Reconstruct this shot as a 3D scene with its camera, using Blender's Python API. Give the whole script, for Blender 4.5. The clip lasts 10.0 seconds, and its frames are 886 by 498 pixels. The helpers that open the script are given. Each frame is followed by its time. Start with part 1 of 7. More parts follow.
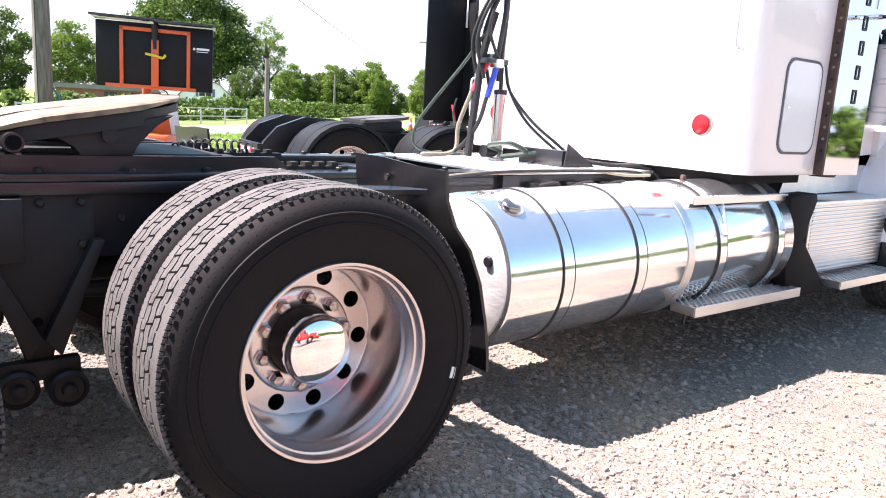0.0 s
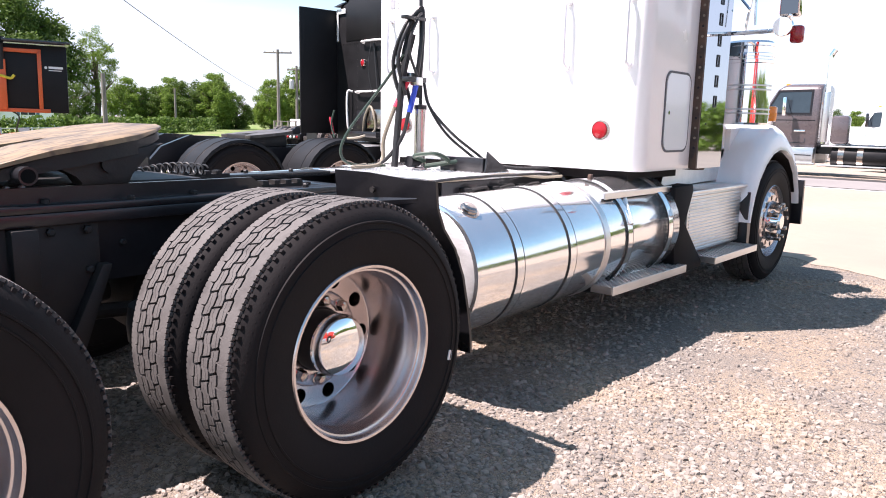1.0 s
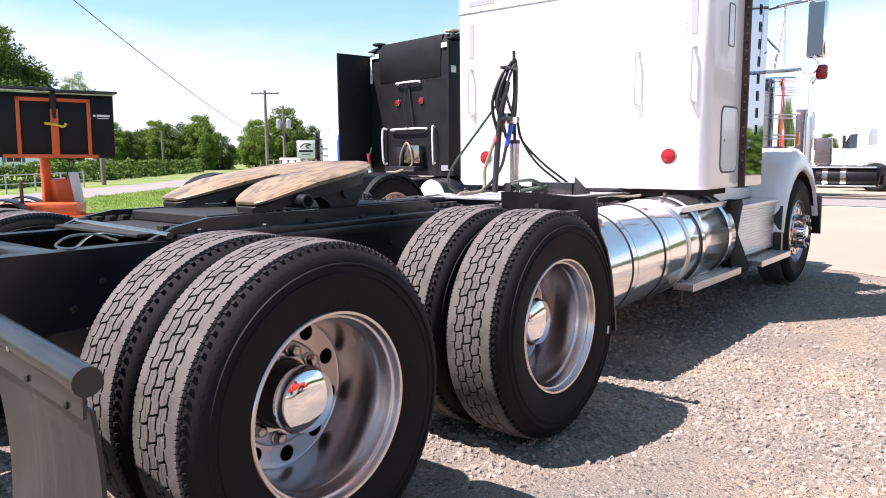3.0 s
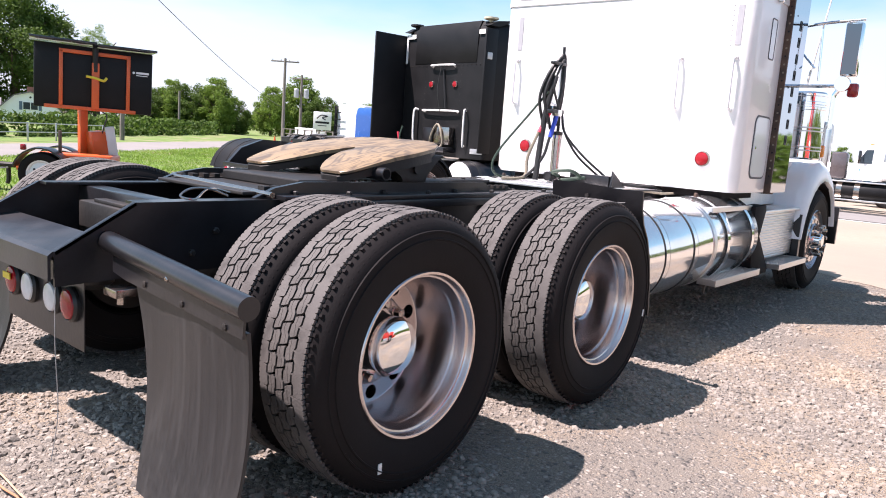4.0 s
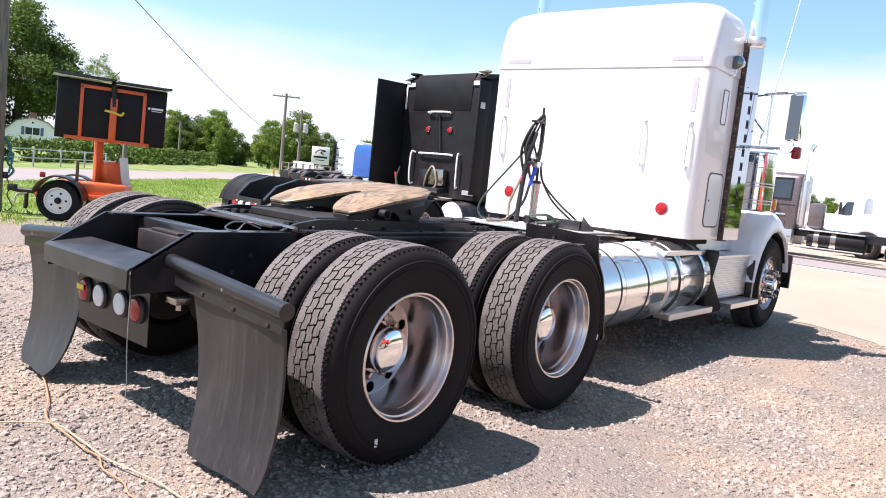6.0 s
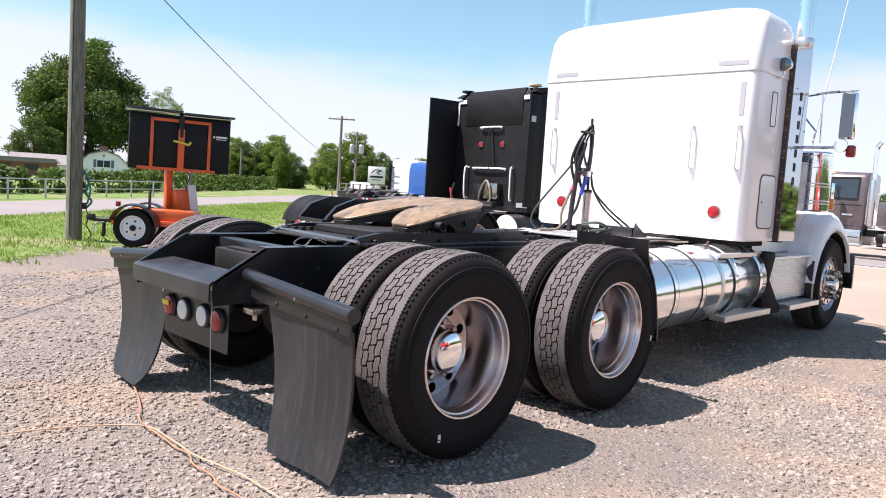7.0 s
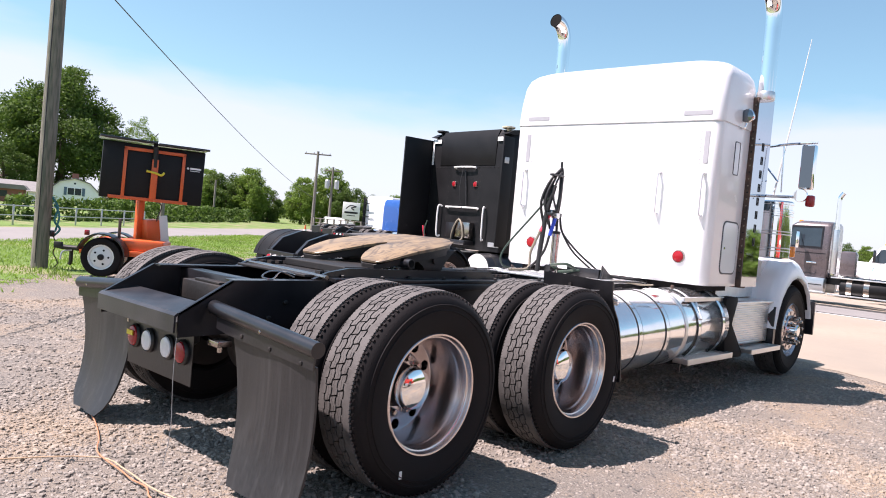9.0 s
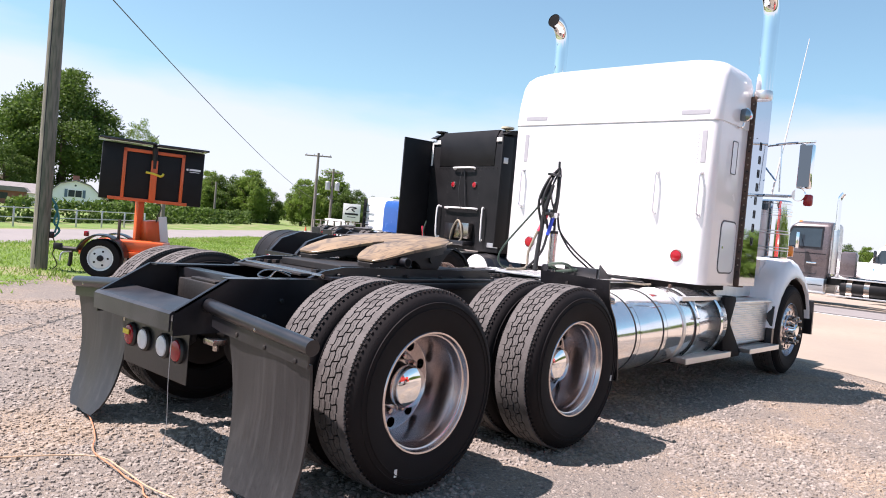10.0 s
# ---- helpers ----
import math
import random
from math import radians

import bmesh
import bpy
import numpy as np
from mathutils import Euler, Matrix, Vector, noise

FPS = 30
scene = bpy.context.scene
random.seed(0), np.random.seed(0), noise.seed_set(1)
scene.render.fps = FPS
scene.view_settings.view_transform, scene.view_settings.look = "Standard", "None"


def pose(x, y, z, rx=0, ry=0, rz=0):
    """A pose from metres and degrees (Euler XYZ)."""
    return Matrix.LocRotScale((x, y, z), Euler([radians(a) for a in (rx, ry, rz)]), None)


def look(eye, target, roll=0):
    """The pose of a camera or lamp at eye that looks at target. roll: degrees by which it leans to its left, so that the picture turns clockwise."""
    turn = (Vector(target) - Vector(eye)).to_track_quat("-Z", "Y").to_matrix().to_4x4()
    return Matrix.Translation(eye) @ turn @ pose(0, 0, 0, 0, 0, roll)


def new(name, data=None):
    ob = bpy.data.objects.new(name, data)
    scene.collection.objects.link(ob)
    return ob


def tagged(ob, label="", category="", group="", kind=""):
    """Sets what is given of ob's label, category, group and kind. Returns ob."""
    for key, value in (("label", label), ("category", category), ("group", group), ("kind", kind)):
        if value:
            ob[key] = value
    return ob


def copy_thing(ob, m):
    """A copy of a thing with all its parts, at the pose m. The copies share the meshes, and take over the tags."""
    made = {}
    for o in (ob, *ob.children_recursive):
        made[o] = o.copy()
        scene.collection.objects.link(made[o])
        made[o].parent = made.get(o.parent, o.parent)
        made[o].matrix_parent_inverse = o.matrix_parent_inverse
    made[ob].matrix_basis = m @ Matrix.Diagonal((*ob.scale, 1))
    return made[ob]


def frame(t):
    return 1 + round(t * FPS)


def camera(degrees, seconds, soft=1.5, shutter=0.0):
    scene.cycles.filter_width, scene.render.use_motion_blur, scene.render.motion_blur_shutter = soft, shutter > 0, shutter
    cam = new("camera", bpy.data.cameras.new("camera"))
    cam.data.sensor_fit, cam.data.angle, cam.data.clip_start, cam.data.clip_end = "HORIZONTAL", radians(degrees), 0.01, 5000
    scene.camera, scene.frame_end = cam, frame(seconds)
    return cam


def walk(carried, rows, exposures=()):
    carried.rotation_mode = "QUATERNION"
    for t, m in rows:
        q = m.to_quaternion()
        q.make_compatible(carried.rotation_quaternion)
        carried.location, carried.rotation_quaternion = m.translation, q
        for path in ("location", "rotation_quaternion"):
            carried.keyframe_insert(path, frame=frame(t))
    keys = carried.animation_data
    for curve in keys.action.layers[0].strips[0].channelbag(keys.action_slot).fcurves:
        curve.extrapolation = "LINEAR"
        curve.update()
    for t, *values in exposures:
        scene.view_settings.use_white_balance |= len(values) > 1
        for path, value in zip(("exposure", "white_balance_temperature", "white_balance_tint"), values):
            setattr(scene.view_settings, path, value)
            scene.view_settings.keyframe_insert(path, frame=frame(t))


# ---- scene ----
cam = camera(62.28, 10.0, soft=1.0)
PATH = [
    (0, (0.359, -3.043, 1.204), (1.5536, -1.4832, 0.8286), 3.34),
    (0.5, (0.117, -2.974, 1.202), (1.4822, -1.5608, 0.8257), 2.57),
    (0.8, (-0.077, -2.99, 1.219), (1.383, -1.664, 0.884), 2.23),
    (1, (-0.212, -2.998, 1.226), (1.2721, -1.7012, 0.8852), 1.24),
    (1.5, (-0.464, -2.965, 1.216), (1.0236, -1.669, 0.8882), 0.28),
    (2, (-0.81, -2.926, 1.234), (0.6956, -1.6528, 0.9002), -1.1),
    (2.2, (-0.946, -2.933, 1.248), (0.4974, -1.5836, 0.9388), -1.56),
    (3.3, (-1.496, -2.896, 1.205), (0.063, -1.665, 0.974), 0.32),
    (3.5, (-1.592, -2.922, 1.223), (-0.0259, -1.7031, 0.9722), 1.17),
    (4, (-1.792, -2.918, 1.218), (-0.2753, -1.6503, 0.9187), 4.12),
    (4.5, (-2.031, -2.975, 1.234), (-0.6249, -1.6301, 0.7721), 6.11),
    (5, (-2.149, -3.099, 1.27), (-0.787, -1.6956, 0.8491), 5.94),
    (5.5, (-2.194, -3.271, 1.296), (-0.6784, -1.9872, 1.0622), 6.42),
    (5.7, (-2.247, -3.337, 1.294), (-0.7125, -2.0727, 1.0796), 6.25),
    (6.8, (-2.523, -3.546, 1.269), (-1.0439, -2.2109, 1.0997), 3.44),
    (7, (-2.502, -3.578, 1.272), (-1.0728, -2.1891, 1.1028), 3.61),
    (7.5, (-2.473, -3.656, 1.275), (-1.0297, -2.2741, 1.1792), 4.64),
    (8, (-2.486, -3.636, 1.27), (-1.0061, -2.2922, 1.2121), 4.86),
    (8.5, (-2.508, -3.631, 1.274), (-1.032, -2.2836, 1.2079), 4.96),
    (9, (-2.52, -3.638, 1.276), (-1.0421, -2.2918, 1.2148), 5.19),
    (9.5, (-2.522, -3.645, 1.268), (-1.0478, -2.2939, 1.2131), 5.24),
    (10, (-2.502, -3.659, 1.262), (-1.0256, -2.311, 1.2048), 5.1),
]
walk(cam, [(t, look(eye, target, roll)) for t, eye, target, roll in PATH], [(t, stops, 6500, 24) for t, stops in ((0, 2.05), (0.5, 1.78), (1, 1.5), (3.5, 1.35), (4.5, 1.35), (5.5, 1.46), (7, 1.2), (10, 1.2))])

# ---- light ----
SUN_DIR = Vector((-0.45, 0.35, 1.0)).normalized()
sun = new("sun", bpy.data.lights.new("sun", "SUN"))
sun.data.energy, sun.data.angle, sun.data.color = 5.0, radians(0.53), (1.0, 0.925, 0.865)
sun.matrix_world = look(SUN_DIR * 60, (0, 0, 0))
world = bpy.data.worlds.new("world")
scene.world = world
world.use_nodes = True
wn, wl = world.node_tree.nodes, world.node_tree.links
sky = wn.new("ShaderNodeTexSky")
sky.sky_type, sky.sun_disc = "NISHITA", False
sky.sun_elevation = math.asin(SUN_DIR.z)
sky.sun_rotation = math.atan2(SUN_DIR.x, SUN_DIR.y)
sky.air_density, sky.dust_density, sky.ozone_density = 1.0, 0.8, 2.2
wco = wn.new("ShaderNodeTexCoord")
wsep = wn.new("ShaderNodeSeparateXYZ")
wl.new(wco.outputs["Generated"], wsep.inputs[0])
wmap = wn.new("ShaderNodeMapping")
wmap.inputs["Scale"].default_value = (1.6, 1.6, 6.0)
wl.new(wco.outputs["Generated"], wmap.inputs[0])
wnoise = wn.new("ShaderNodeTexNoise")
wnoise.inputs["Scale"].default_value, wnoise.inputs["Detail"].default_value = 1.3, 6.0
wl.new(wmap.outputs[0], wnoise.inputs["Vector"])
wel = wn.new("ShaderNodeMapRange")  # thin cloud thickens low in the sky
wel.inputs[1].default_value, wel.inputs[2].default_value = 0.25, 0.07
wel.inputs[3].default_value, wel.inputs[4].default_value = 0.0, 0.75
wl.new(wsep.outputs["Z"], wel.inputs[0])
wadd = wn.new("ShaderNodeMath")
wadd.operation = "ADD"
wl.new(wel.outputs[0], wadd.inputs[0])
wl.new(wnoise.outputs["Fac"], wadd.inputs[1])
wcl = wn.new("ShaderNodeMapRange")
wcl.inputs[1].default_value, wcl.inputs[2].default_value = 0.70, 0.98
wcl.inputs[3].default_value, wcl.inputs[4].default_value = 0.04, 0.74
wl.new(wadd.outputs[0], wcl.inputs[0])
wmix = wn.new("ShaderNodeMix")
wmix.data_type = "RGBA"
wmix.inputs["B"].default_value = (6.6, 7.0, 7.9, 1)
wl.new(wcl.outputs[0], wmix.inputs["Factor"])
wtint = wn.new("ShaderNodeMix")  # the clear summer blue leans to cyan
wtint.data_type, wtint.blend_type = "RGBA", "MULTIPLY"
wtint.inputs["Factor"].default_value = 1.0
wtint.inputs["B"].default_value = (1.12, 1.44, 1.25, 1)
wl.new(sky.outputs[0], wtint.inputs["A"])
wl.new(wtint.outputs["Result"], wmix.inputs["A"])
wl.new(wmix.outputs["Result"], wn["Background"].inputs["Color"])
wn["Background"].inputs["Strength"].default_value = 0.062


# ---- materials ----
def mat(name, col, rough=0.5, metal=0.0, var=0.12, scale=6.0, bump=0.0, bscale=80.0, coat=0.0, rvar=0.1, island=0.0, objrand=0.0, stretch=(1, 1, 1)):
    m = bpy.data.materials.new(name)
    m.use_nodes = True
    n, l = m.node_tree.nodes, m.node_tree.links
    b = n["Principled BSDF"]
    co = n.new("ShaderNodeTexCoord")
    mp = n.new("ShaderNodeMapping")
    mp.inputs["Scale"].default_value = stretch
    l.new(co.outputs["Object"], mp.inputs[0])
    big, fine = n.new("ShaderNodeTexNoise"), n.new("ShaderNodeTexNoise")
    for t, s, d in ((big, scale, 4.0), (fine, scale * 11, 3.0)):
        t.inputs["Scale"].default_value, t.inputs["Detail"].default_value = s, d
        l.new(mp.outputs[0], t.inputs["Vector"])
    both = n.new("ShaderNodeMath")
    both.operation = "MULTIPLY_ADD"
    both.inputs[1].default_value = 0.45
    l.new(fine.outputs["Fac"], both.inputs[0])
    l.new(big.outputs["Fac"], both.inputs[2])
    src = both.outputs[0]
    for amount, node, out in ((island, "ShaderNodeNewGeometry", "Random Per Island"), (objrand, "ShaderNodeObjectInfo", "Random")):
        if amount:
            g = n.new(node)
            a = n.new("ShaderNodeMath")
            a.operation = "MULTIPLY_ADD"
            a.inputs[1].default_value = amount
            l.new(g.outputs[out], a.inputs[0])
            l.new(src, a.inputs[2])
            src = a.outputs[0]
    total = 0.72 + (island + objrand) / 2
    ramp = n.new("ShaderNodeMapRange")
    ramp.inputs[1].default_value, ramp.inputs[2].default_value = total - 0.3 - (island + objrand) / 2, total + 0.3 + (island + objrand) / 2
    l.new(src, ramp.inputs[0])
    mix = n.new("ShaderNodeMix")
    mix.data_type = "RGBA"
    mix.inputs["A"].default_value = (*[max(c * (1 - var), 0) for c in col], 1)
    mix.inputs["B"].default_value = (*[min(c * (1 + var), 1) for c in col], 1)
    l.new(ramp.outputs[0], mix.inputs["Factor"])
    l.new(mix.outputs["Result"], b.inputs["Base Color"])
    rr = n.new("ShaderNodeMapRange")
    rr.inputs[3].default_value, rr.inputs[4].default_value = max(rough - rvar, 0.02), min(rough + rvar, 1)
    l.new(big.outputs["Fac"], rr.inputs[0])
    l.new(rr.outputs[0], b.inputs["Roughness"])
    b.inputs["Metallic"].default_value, b.inputs["Coat Weight"].default_value = metal, coat
    b.inputs["Coat Roughness"].default_value = 0.05
    if bump:
        bn = n.new("ShaderNodeTexNoise")
        bn.inputs["Scale"].default_value, bn.inputs["Detail"].default_value = bscale, 3.0
        l.new(mp.outputs[0], bn.inputs["Vector"])
        bp = n.new("ShaderNodeBump")
        bp.inputs["Strength"].default_value, bp.inputs["Distance"].default_value = bump, 0.01
        l.new(bn.outputs["Fac"], bp.inputs["Height"])
        l.new(bp.outputs[0], b.inputs["Normal"])
    return m


def patches(m, b, lo, hi, scale, detail=6.0, stretch=(1, 1, 1)):
    """Patches of a second colour over what the material has."""
    n, l = m.node_tree.nodes, m.node_tree.links
    base = n["Principled BSDF"].inputs["Base Color"]
    first = base.links[0].from_socket
    co = n.new("ShaderNodeTexCoord")
    mp = n.new("ShaderNodeMapping")
    mp.inputs["Scale"].default_value = stretch
    l.new(co.outputs["Object"], mp.inputs[0])
    t = n.new("ShaderNodeTexNoise")
    t.inputs["Scale"].default_value, t.inputs["Detail"].default_value = scale, detail
    l.new(mp.outputs[0], t.inputs["Vector"])
    r = n.new("ShaderNodeMapRange")
    r.inputs[1].default_value, r.inputs[2].default_value = lo, hi
    l.new(t.outputs["Fac"], r.inputs[0])
    mix = n.new("ShaderNodeMix")
    mix.data_type = "RGBA"
    mix.inputs["B"].default_value = (*b, 1)
    l.new(r.outputs[0], mix.inputs["Factor"])
    l.new(first, mix.inputs["A"])
    l.new(mix.outputs["Result"], base)
    return m


def two_tone(name, a, b, lo, hi, scale, rough, bump=0.0, bscale=60.0, detail=6.0, stretch=(1, 1, 1), metal=0.0):
    """Two colours with their own patches, such as grease on steel or moss on wood."""
    m = mat(name, a, rough, metal, 0.18, scale * 2, bump, bscale, stretch=stretch)
    return patches(m, b, lo, hi, scale, detail, stretch)


def gravel(name, stony):
    """Stones half sunk in pale fines: some cells are stone, each of its own tone, the rest is packed dust."""
    m = bpy.data.materials.new(name)
    m.use_nodes = True
    n, l = m.node_tree.nodes, m.node_tree.links
    b = n["Principled BSDF"]
    co = n.new("ShaderNodeTexCoord")

    def tex(kind, scale, detail=None):
        t = n.new(kind)
        t.inputs["Scale"].default_value = scale
        if detail is not None:
            t.inputs["Detail"].default_value = detail
        l.new(co.outputs["Object"], t.inputs["Vector"])
        return t

    def ramp(src, lo, hi, a=0.0, z=1.0):
        r = n.new("ShaderNodeMapRange")
        for i, v in zip((1, 2, 3, 4), (lo, hi, a, z)):
            r.inputs[i].default_value = v
        l.new(src, r.inputs[0])
        return r.outputs[0]

    def mix(fac, a, z):
        x = n.new("ShaderNodeMix")
        x.data_type = "RGBA"
        l.new(fac, x.inputs["Factor"])
        for k, v in (("A", a), ("B", z)):
            if isinstance(v, tuple):
                x.inputs[k].default_value = (*v, 1)
            else:
                l.new(v, x.inputs[k])
        return x.outputs["Result"]

    def calc(op, a, z):
        x = n.new("ShaderNodeMath")
        x.operation = op
        for i, v in enumerate((a, z)):
            if isinstance(v, float):
                x.inputs[i].default_value = v
            else:
                l.new(v, x.inputs[i])
        return x.outputs[0]

    patch, grit, mid = tex("ShaderNodeTexNoise", 0.9, 7.0), tex("ShaderNodeTexNoise", 190.0, 4.0), tex("ShaderNodeTexNoise", 5.0, 5.0)
    dust = mix(ramp(patch.outputs["Fac"], 0.42, 0.60), (0.215, 0.187, 0.154), (0.36, 0.272, 0.182))
    dust = mix(ramp(grit.outputs["Fac"], 0.38, 0.62), (0.095, 0.085, 0.076), dust)
    col, height = dust, ramp(grit.outputs["Fac"], 0.3, 0.7, 0.0, 0.12)
    for scale, share in ((96.0, 0.46), (54.0, 0.46), (34.0, 0.30)):
        v = tex("ShaderNodeTexVoronoi", scale)
        sep = n.new("ShaderNodeSeparateColor")
        l.new(v.outputs["Color"], sep.inputs[0])
        there = calc("LESS_THAN", sep.outputs[1], calc("ADD", ramp(mid.outputs["Fac"], 0.3, 0.7, -0.22, 0.22), share))
        body = calc("MULTIPLY", there, ramp(v.outputs["Distance"], 0.50, 0.34))
        tone = mix(sep.outputs[0], (0.072, 0.066, 0.061), (0.325, 0.29, 0.252))
        tone = mix(ramp(sep.outputs[2], 0.75, 0.95, 0.0, 0.6), tone, (0.33, 0.25, 0.18))
        col = mix(body, col, tone)
        height = calc("MAXIMUM", height, calc("MULTIPLY", body, ramp(v.outputs["Distance"], 0.5, 0.1, 0.25, 0.25 + 26.0 / scale)))
    l.new(col, b.inputs["Base Color"])
    b.inputs["Roughness"].default_value = 0.88
    bp = n.new("ShaderNodeBump")
    bp.inputs["Strength"].default_value, bp.inputs["Distance"].default_value = stony, 0.012
    l.new(height, bp.inputs["Height"])
    l.new(bp.outputs[0], b.inputs["Normal"])
    return m


WHITE = mat("white_paint", (0.79, 0.79, 0.80), 0.25, 0, 0.02, 3, coat=0.6, rvar=0.05)
BLACKP = mat("black_chassis_paint", (0.0125, 0.0122, 0.0145), 0.31, 0, 0.4, 5, 0.05, 50, rvar=0.08, coat=0.12)
DUSTYB = two_tone("dusty_black_paint", (0.017, 0.017, 0.0205), (0.036, 0.035, 0.038), 0.42, 0.7, 4, 0.36, 0.04, 60)
BLACKG = mat("black_gloss_paint", (0.012, 0.012, 0.014), 0.2, 0, 0.3, 4, coat=0.5)
BLACKM = mat("black_sleeper_skin", (0.009, 0.009, 0.010), 0.5, 0, 0.3, 5, 0.03, 30)
# grimy steel; also colours the shaded hollow under the step gratings
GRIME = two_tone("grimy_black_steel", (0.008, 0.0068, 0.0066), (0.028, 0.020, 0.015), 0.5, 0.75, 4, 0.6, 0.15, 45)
RUBBER = two_tone("tyre_rubber", (0.0072, 0.0055, 0.0058), (0.0145, 0.0108, 0.0103), 0.5, 0.78, 2.5, 0.72, 0.08, 120)
TREAD = two_tone("dusty_tread_rubber", (0.098, 0.09, 0.085), (0.052, 0.047, 0.045), 0.45, 0.7, 14, 0.85, 0.2, 160)
TANKEND = mat("scuffed_aluminium_end", (0.72, 0.71, 0.69), 0.5, 0.55, 0.14, 9, 0.12, 30, stretch=(1, 1, 3))
FLAP = mat("mudflap_rubber", (0.0170, 0.0168, 0.0180), 0.40, 0, 0.45, 9, 0.05, 60, stretch=(14, 14, 0.22))
patches(FLAP, (0.036, 0.036, 0.037), 0.52, 0.78, 2.2, 5.0, (14, 14, 0.3))
ALU = mat("polished_aluminium", (0.90, 0.89, 0.885), 0.10, 0.93, 0.05, 5, 0.012, 14, rvar=0.05)
NUTM = mat("dull_nut_steel", (0.42, 0.37, 0.34), 0.22, 1, 0.2, 12, rvar=0.08)
STAINLESS = mat("polished_stainless", (0.50, 0.545, 0.61), 0.035, 1, 0.03, 3, rvar=0.015)
MIRRORD = mat("dark_mirror_glass", (0.16, 0.18, 0.20), 0.03, 1, 0.02, 3, rvar=0.01)
ALURIM = mat("wheel_aluminium", (0.66, 0.59, 0.575), 0.25, 1, 0.04, 6, rvar=0.02)
ALUB = mat("brushed_aluminium", (0.74, 0.73, 0.72), 0.34, 1, 0.08, 6, 0.05, 60, stretch=(1, 1, 6))
PLATE = mat("tread_plate_aluminium", (0.80, 0.79, 0.77), 0.42, 1, 0.1, 10, 0.25, 55)
CHROME = mat("chrome", (0.9, 0.9, 0.9), 0.035, 1, 0.02, 4, rvar=0.015)
STEEL = two_tone("greasy_bare_steel", (0.245, 0.172, 0.098), (0.062, 0.043, 0.03), 0.50, 0.68, 3.2, 0.42, 0.08, 40, detail=8.0, stretch=(1.0, 2.4, 1.0))


def stain_rings(m, col, scale, bands, amount):
    """Dark drying lines that run round the grease stains, like grain in wood."""
    n, l = m.node_tree.nodes, m.node_tree.links
    base = n["Principled BSDF"].inputs["Base Color"]
    first = base.links[0].from_socket
    co, t = n.new("ShaderNodeTexCoord"), n.new("ShaderNodeTexNoise")
    mp = n.new("ShaderNodeMapping")
    mp.inputs["Scale"].default_value = (1.0, 2.6, 1.0)
    l.new(co.outputs["Object"], mp.inputs[0])
    l.new(mp.outputs[0], t.inputs["Vector"])
    t.inputs["Scale"].default_value, t.inputs["Detail"].default_value, t.inputs["Distortion"].default_value = scale, 3.0, 0.6
    mul, sn, r = n.new("ShaderNodeMath"), n.new("ShaderNodeMath"), n.new("ShaderNodeMapRange")
    mul.operation, sn.operation = "MULTIPLY", "SINE"
    mul.inputs[1].default_value = bands
    r.inputs[1].default_value, r.inputs[2].default_value, r.inputs[4].default_value = 0.35, 1.0, amount
    l.new(t.outputs["Fac"], mul.inputs[0])
    l.new(mul.outputs[0], sn.inputs[0])
    l.new(sn.outputs[0], r.inputs[0])
    mix = n.new("ShaderNodeMix")
    mix.data_type = "RGBA"
    mix.inputs["B"].default_value = (*col, 1)
    l.new(r.outputs[0], mix.inputs["Factor"])
    l.new(first, mix.inputs["A"])
    l.new(mix.outputs["Result"], base)


stain_rings(STEEL, (0.075, 0.052, 0.037), 1.9, 60.0, 0.75)
RUST = two_tone("heat_stained_steel", (0.10, 0.055, 0.035), (0.03, 0.02, 0.018), 0.4, 0.65, 9, 0.6, 0.1, 60)
PLATED = two_tone("dark_greasy_steel", (0.10, 0.085, 0.075), (0.03, 0.026, 0.024), 0.45, 0.65, 5, 0.45, 0.1, 40)
ORANGE = mat("orange_paint", (0.66, 0.105, 0.018), 0.4, 0, 0.1, 6, coat=0.2)
REDP = mat("red_paint", (0.62, 0.04, 0.025), 0.25, 0, 0.06, 4, coat=0.6)
BLUEP = mat("blue_paint", (0.02, 0.09, 0.33), 0.25, 0, 0.08, 4, coat=0.6)
GREYP = mat("warm_grey_paint", (0.105, 0.085, 0.088), 0.28, 0.2, 0.06, 4, coat=0.6)
REDL = mat("red_lens", (0.30, 0.007, 0.013), 0.22, 0, 0.25, 45, coat=0.12)
AMBER = mat("amber_lens", (0.8, 0.23, 0.02), 0.15, 0, 0.1, 30, coat=0.5)
CLEARL = mat("clear_lens", (0.62, 0.63, 0.66), 0.18, 0, 0.1, 40, coat=0.5)
HOSE = mat("black_hose", (0.018, 0.018, 0.018), 0.45, 0, 0.25, 10)
HOSEG = mat("green_hose", (0.028, 0.05, 0.035), 0.45, 0, 0.25, 10)
HOSET = mat("tan_hose", (0.22, 0.19, 0.14), 0.6, 0, 0.2, 10)
REDH = mat("red_glad_hand_grip", (0.72, 0.05, 0.09), 0.4)
BLUEH = mat("blue_glad_hand_grip", (0.03, 0.07, 0.5), 0.4)
CORD = mat("sun_bleached_orange_cord", (0.47, 0.185, 0.095), 0.7, 0, 0.15, 20)
CORDP = mat("faded_cream_cord", (0.46, 0.32, 0.20), 0.7, 0, 0.15, 20)
PLAST = mat("white_plastic", (0.72, 0.72, 0.70), 0.4, 0, 0.06, 5)
WOOD = two_tone("weathered_pole_wood", (0.20, 0.182, 0.148), (0.11, 0.115, 0.09), 0.42, 0.6, 5, 0.9, 0.5, 30, stretch=(6, 6, 0.6))
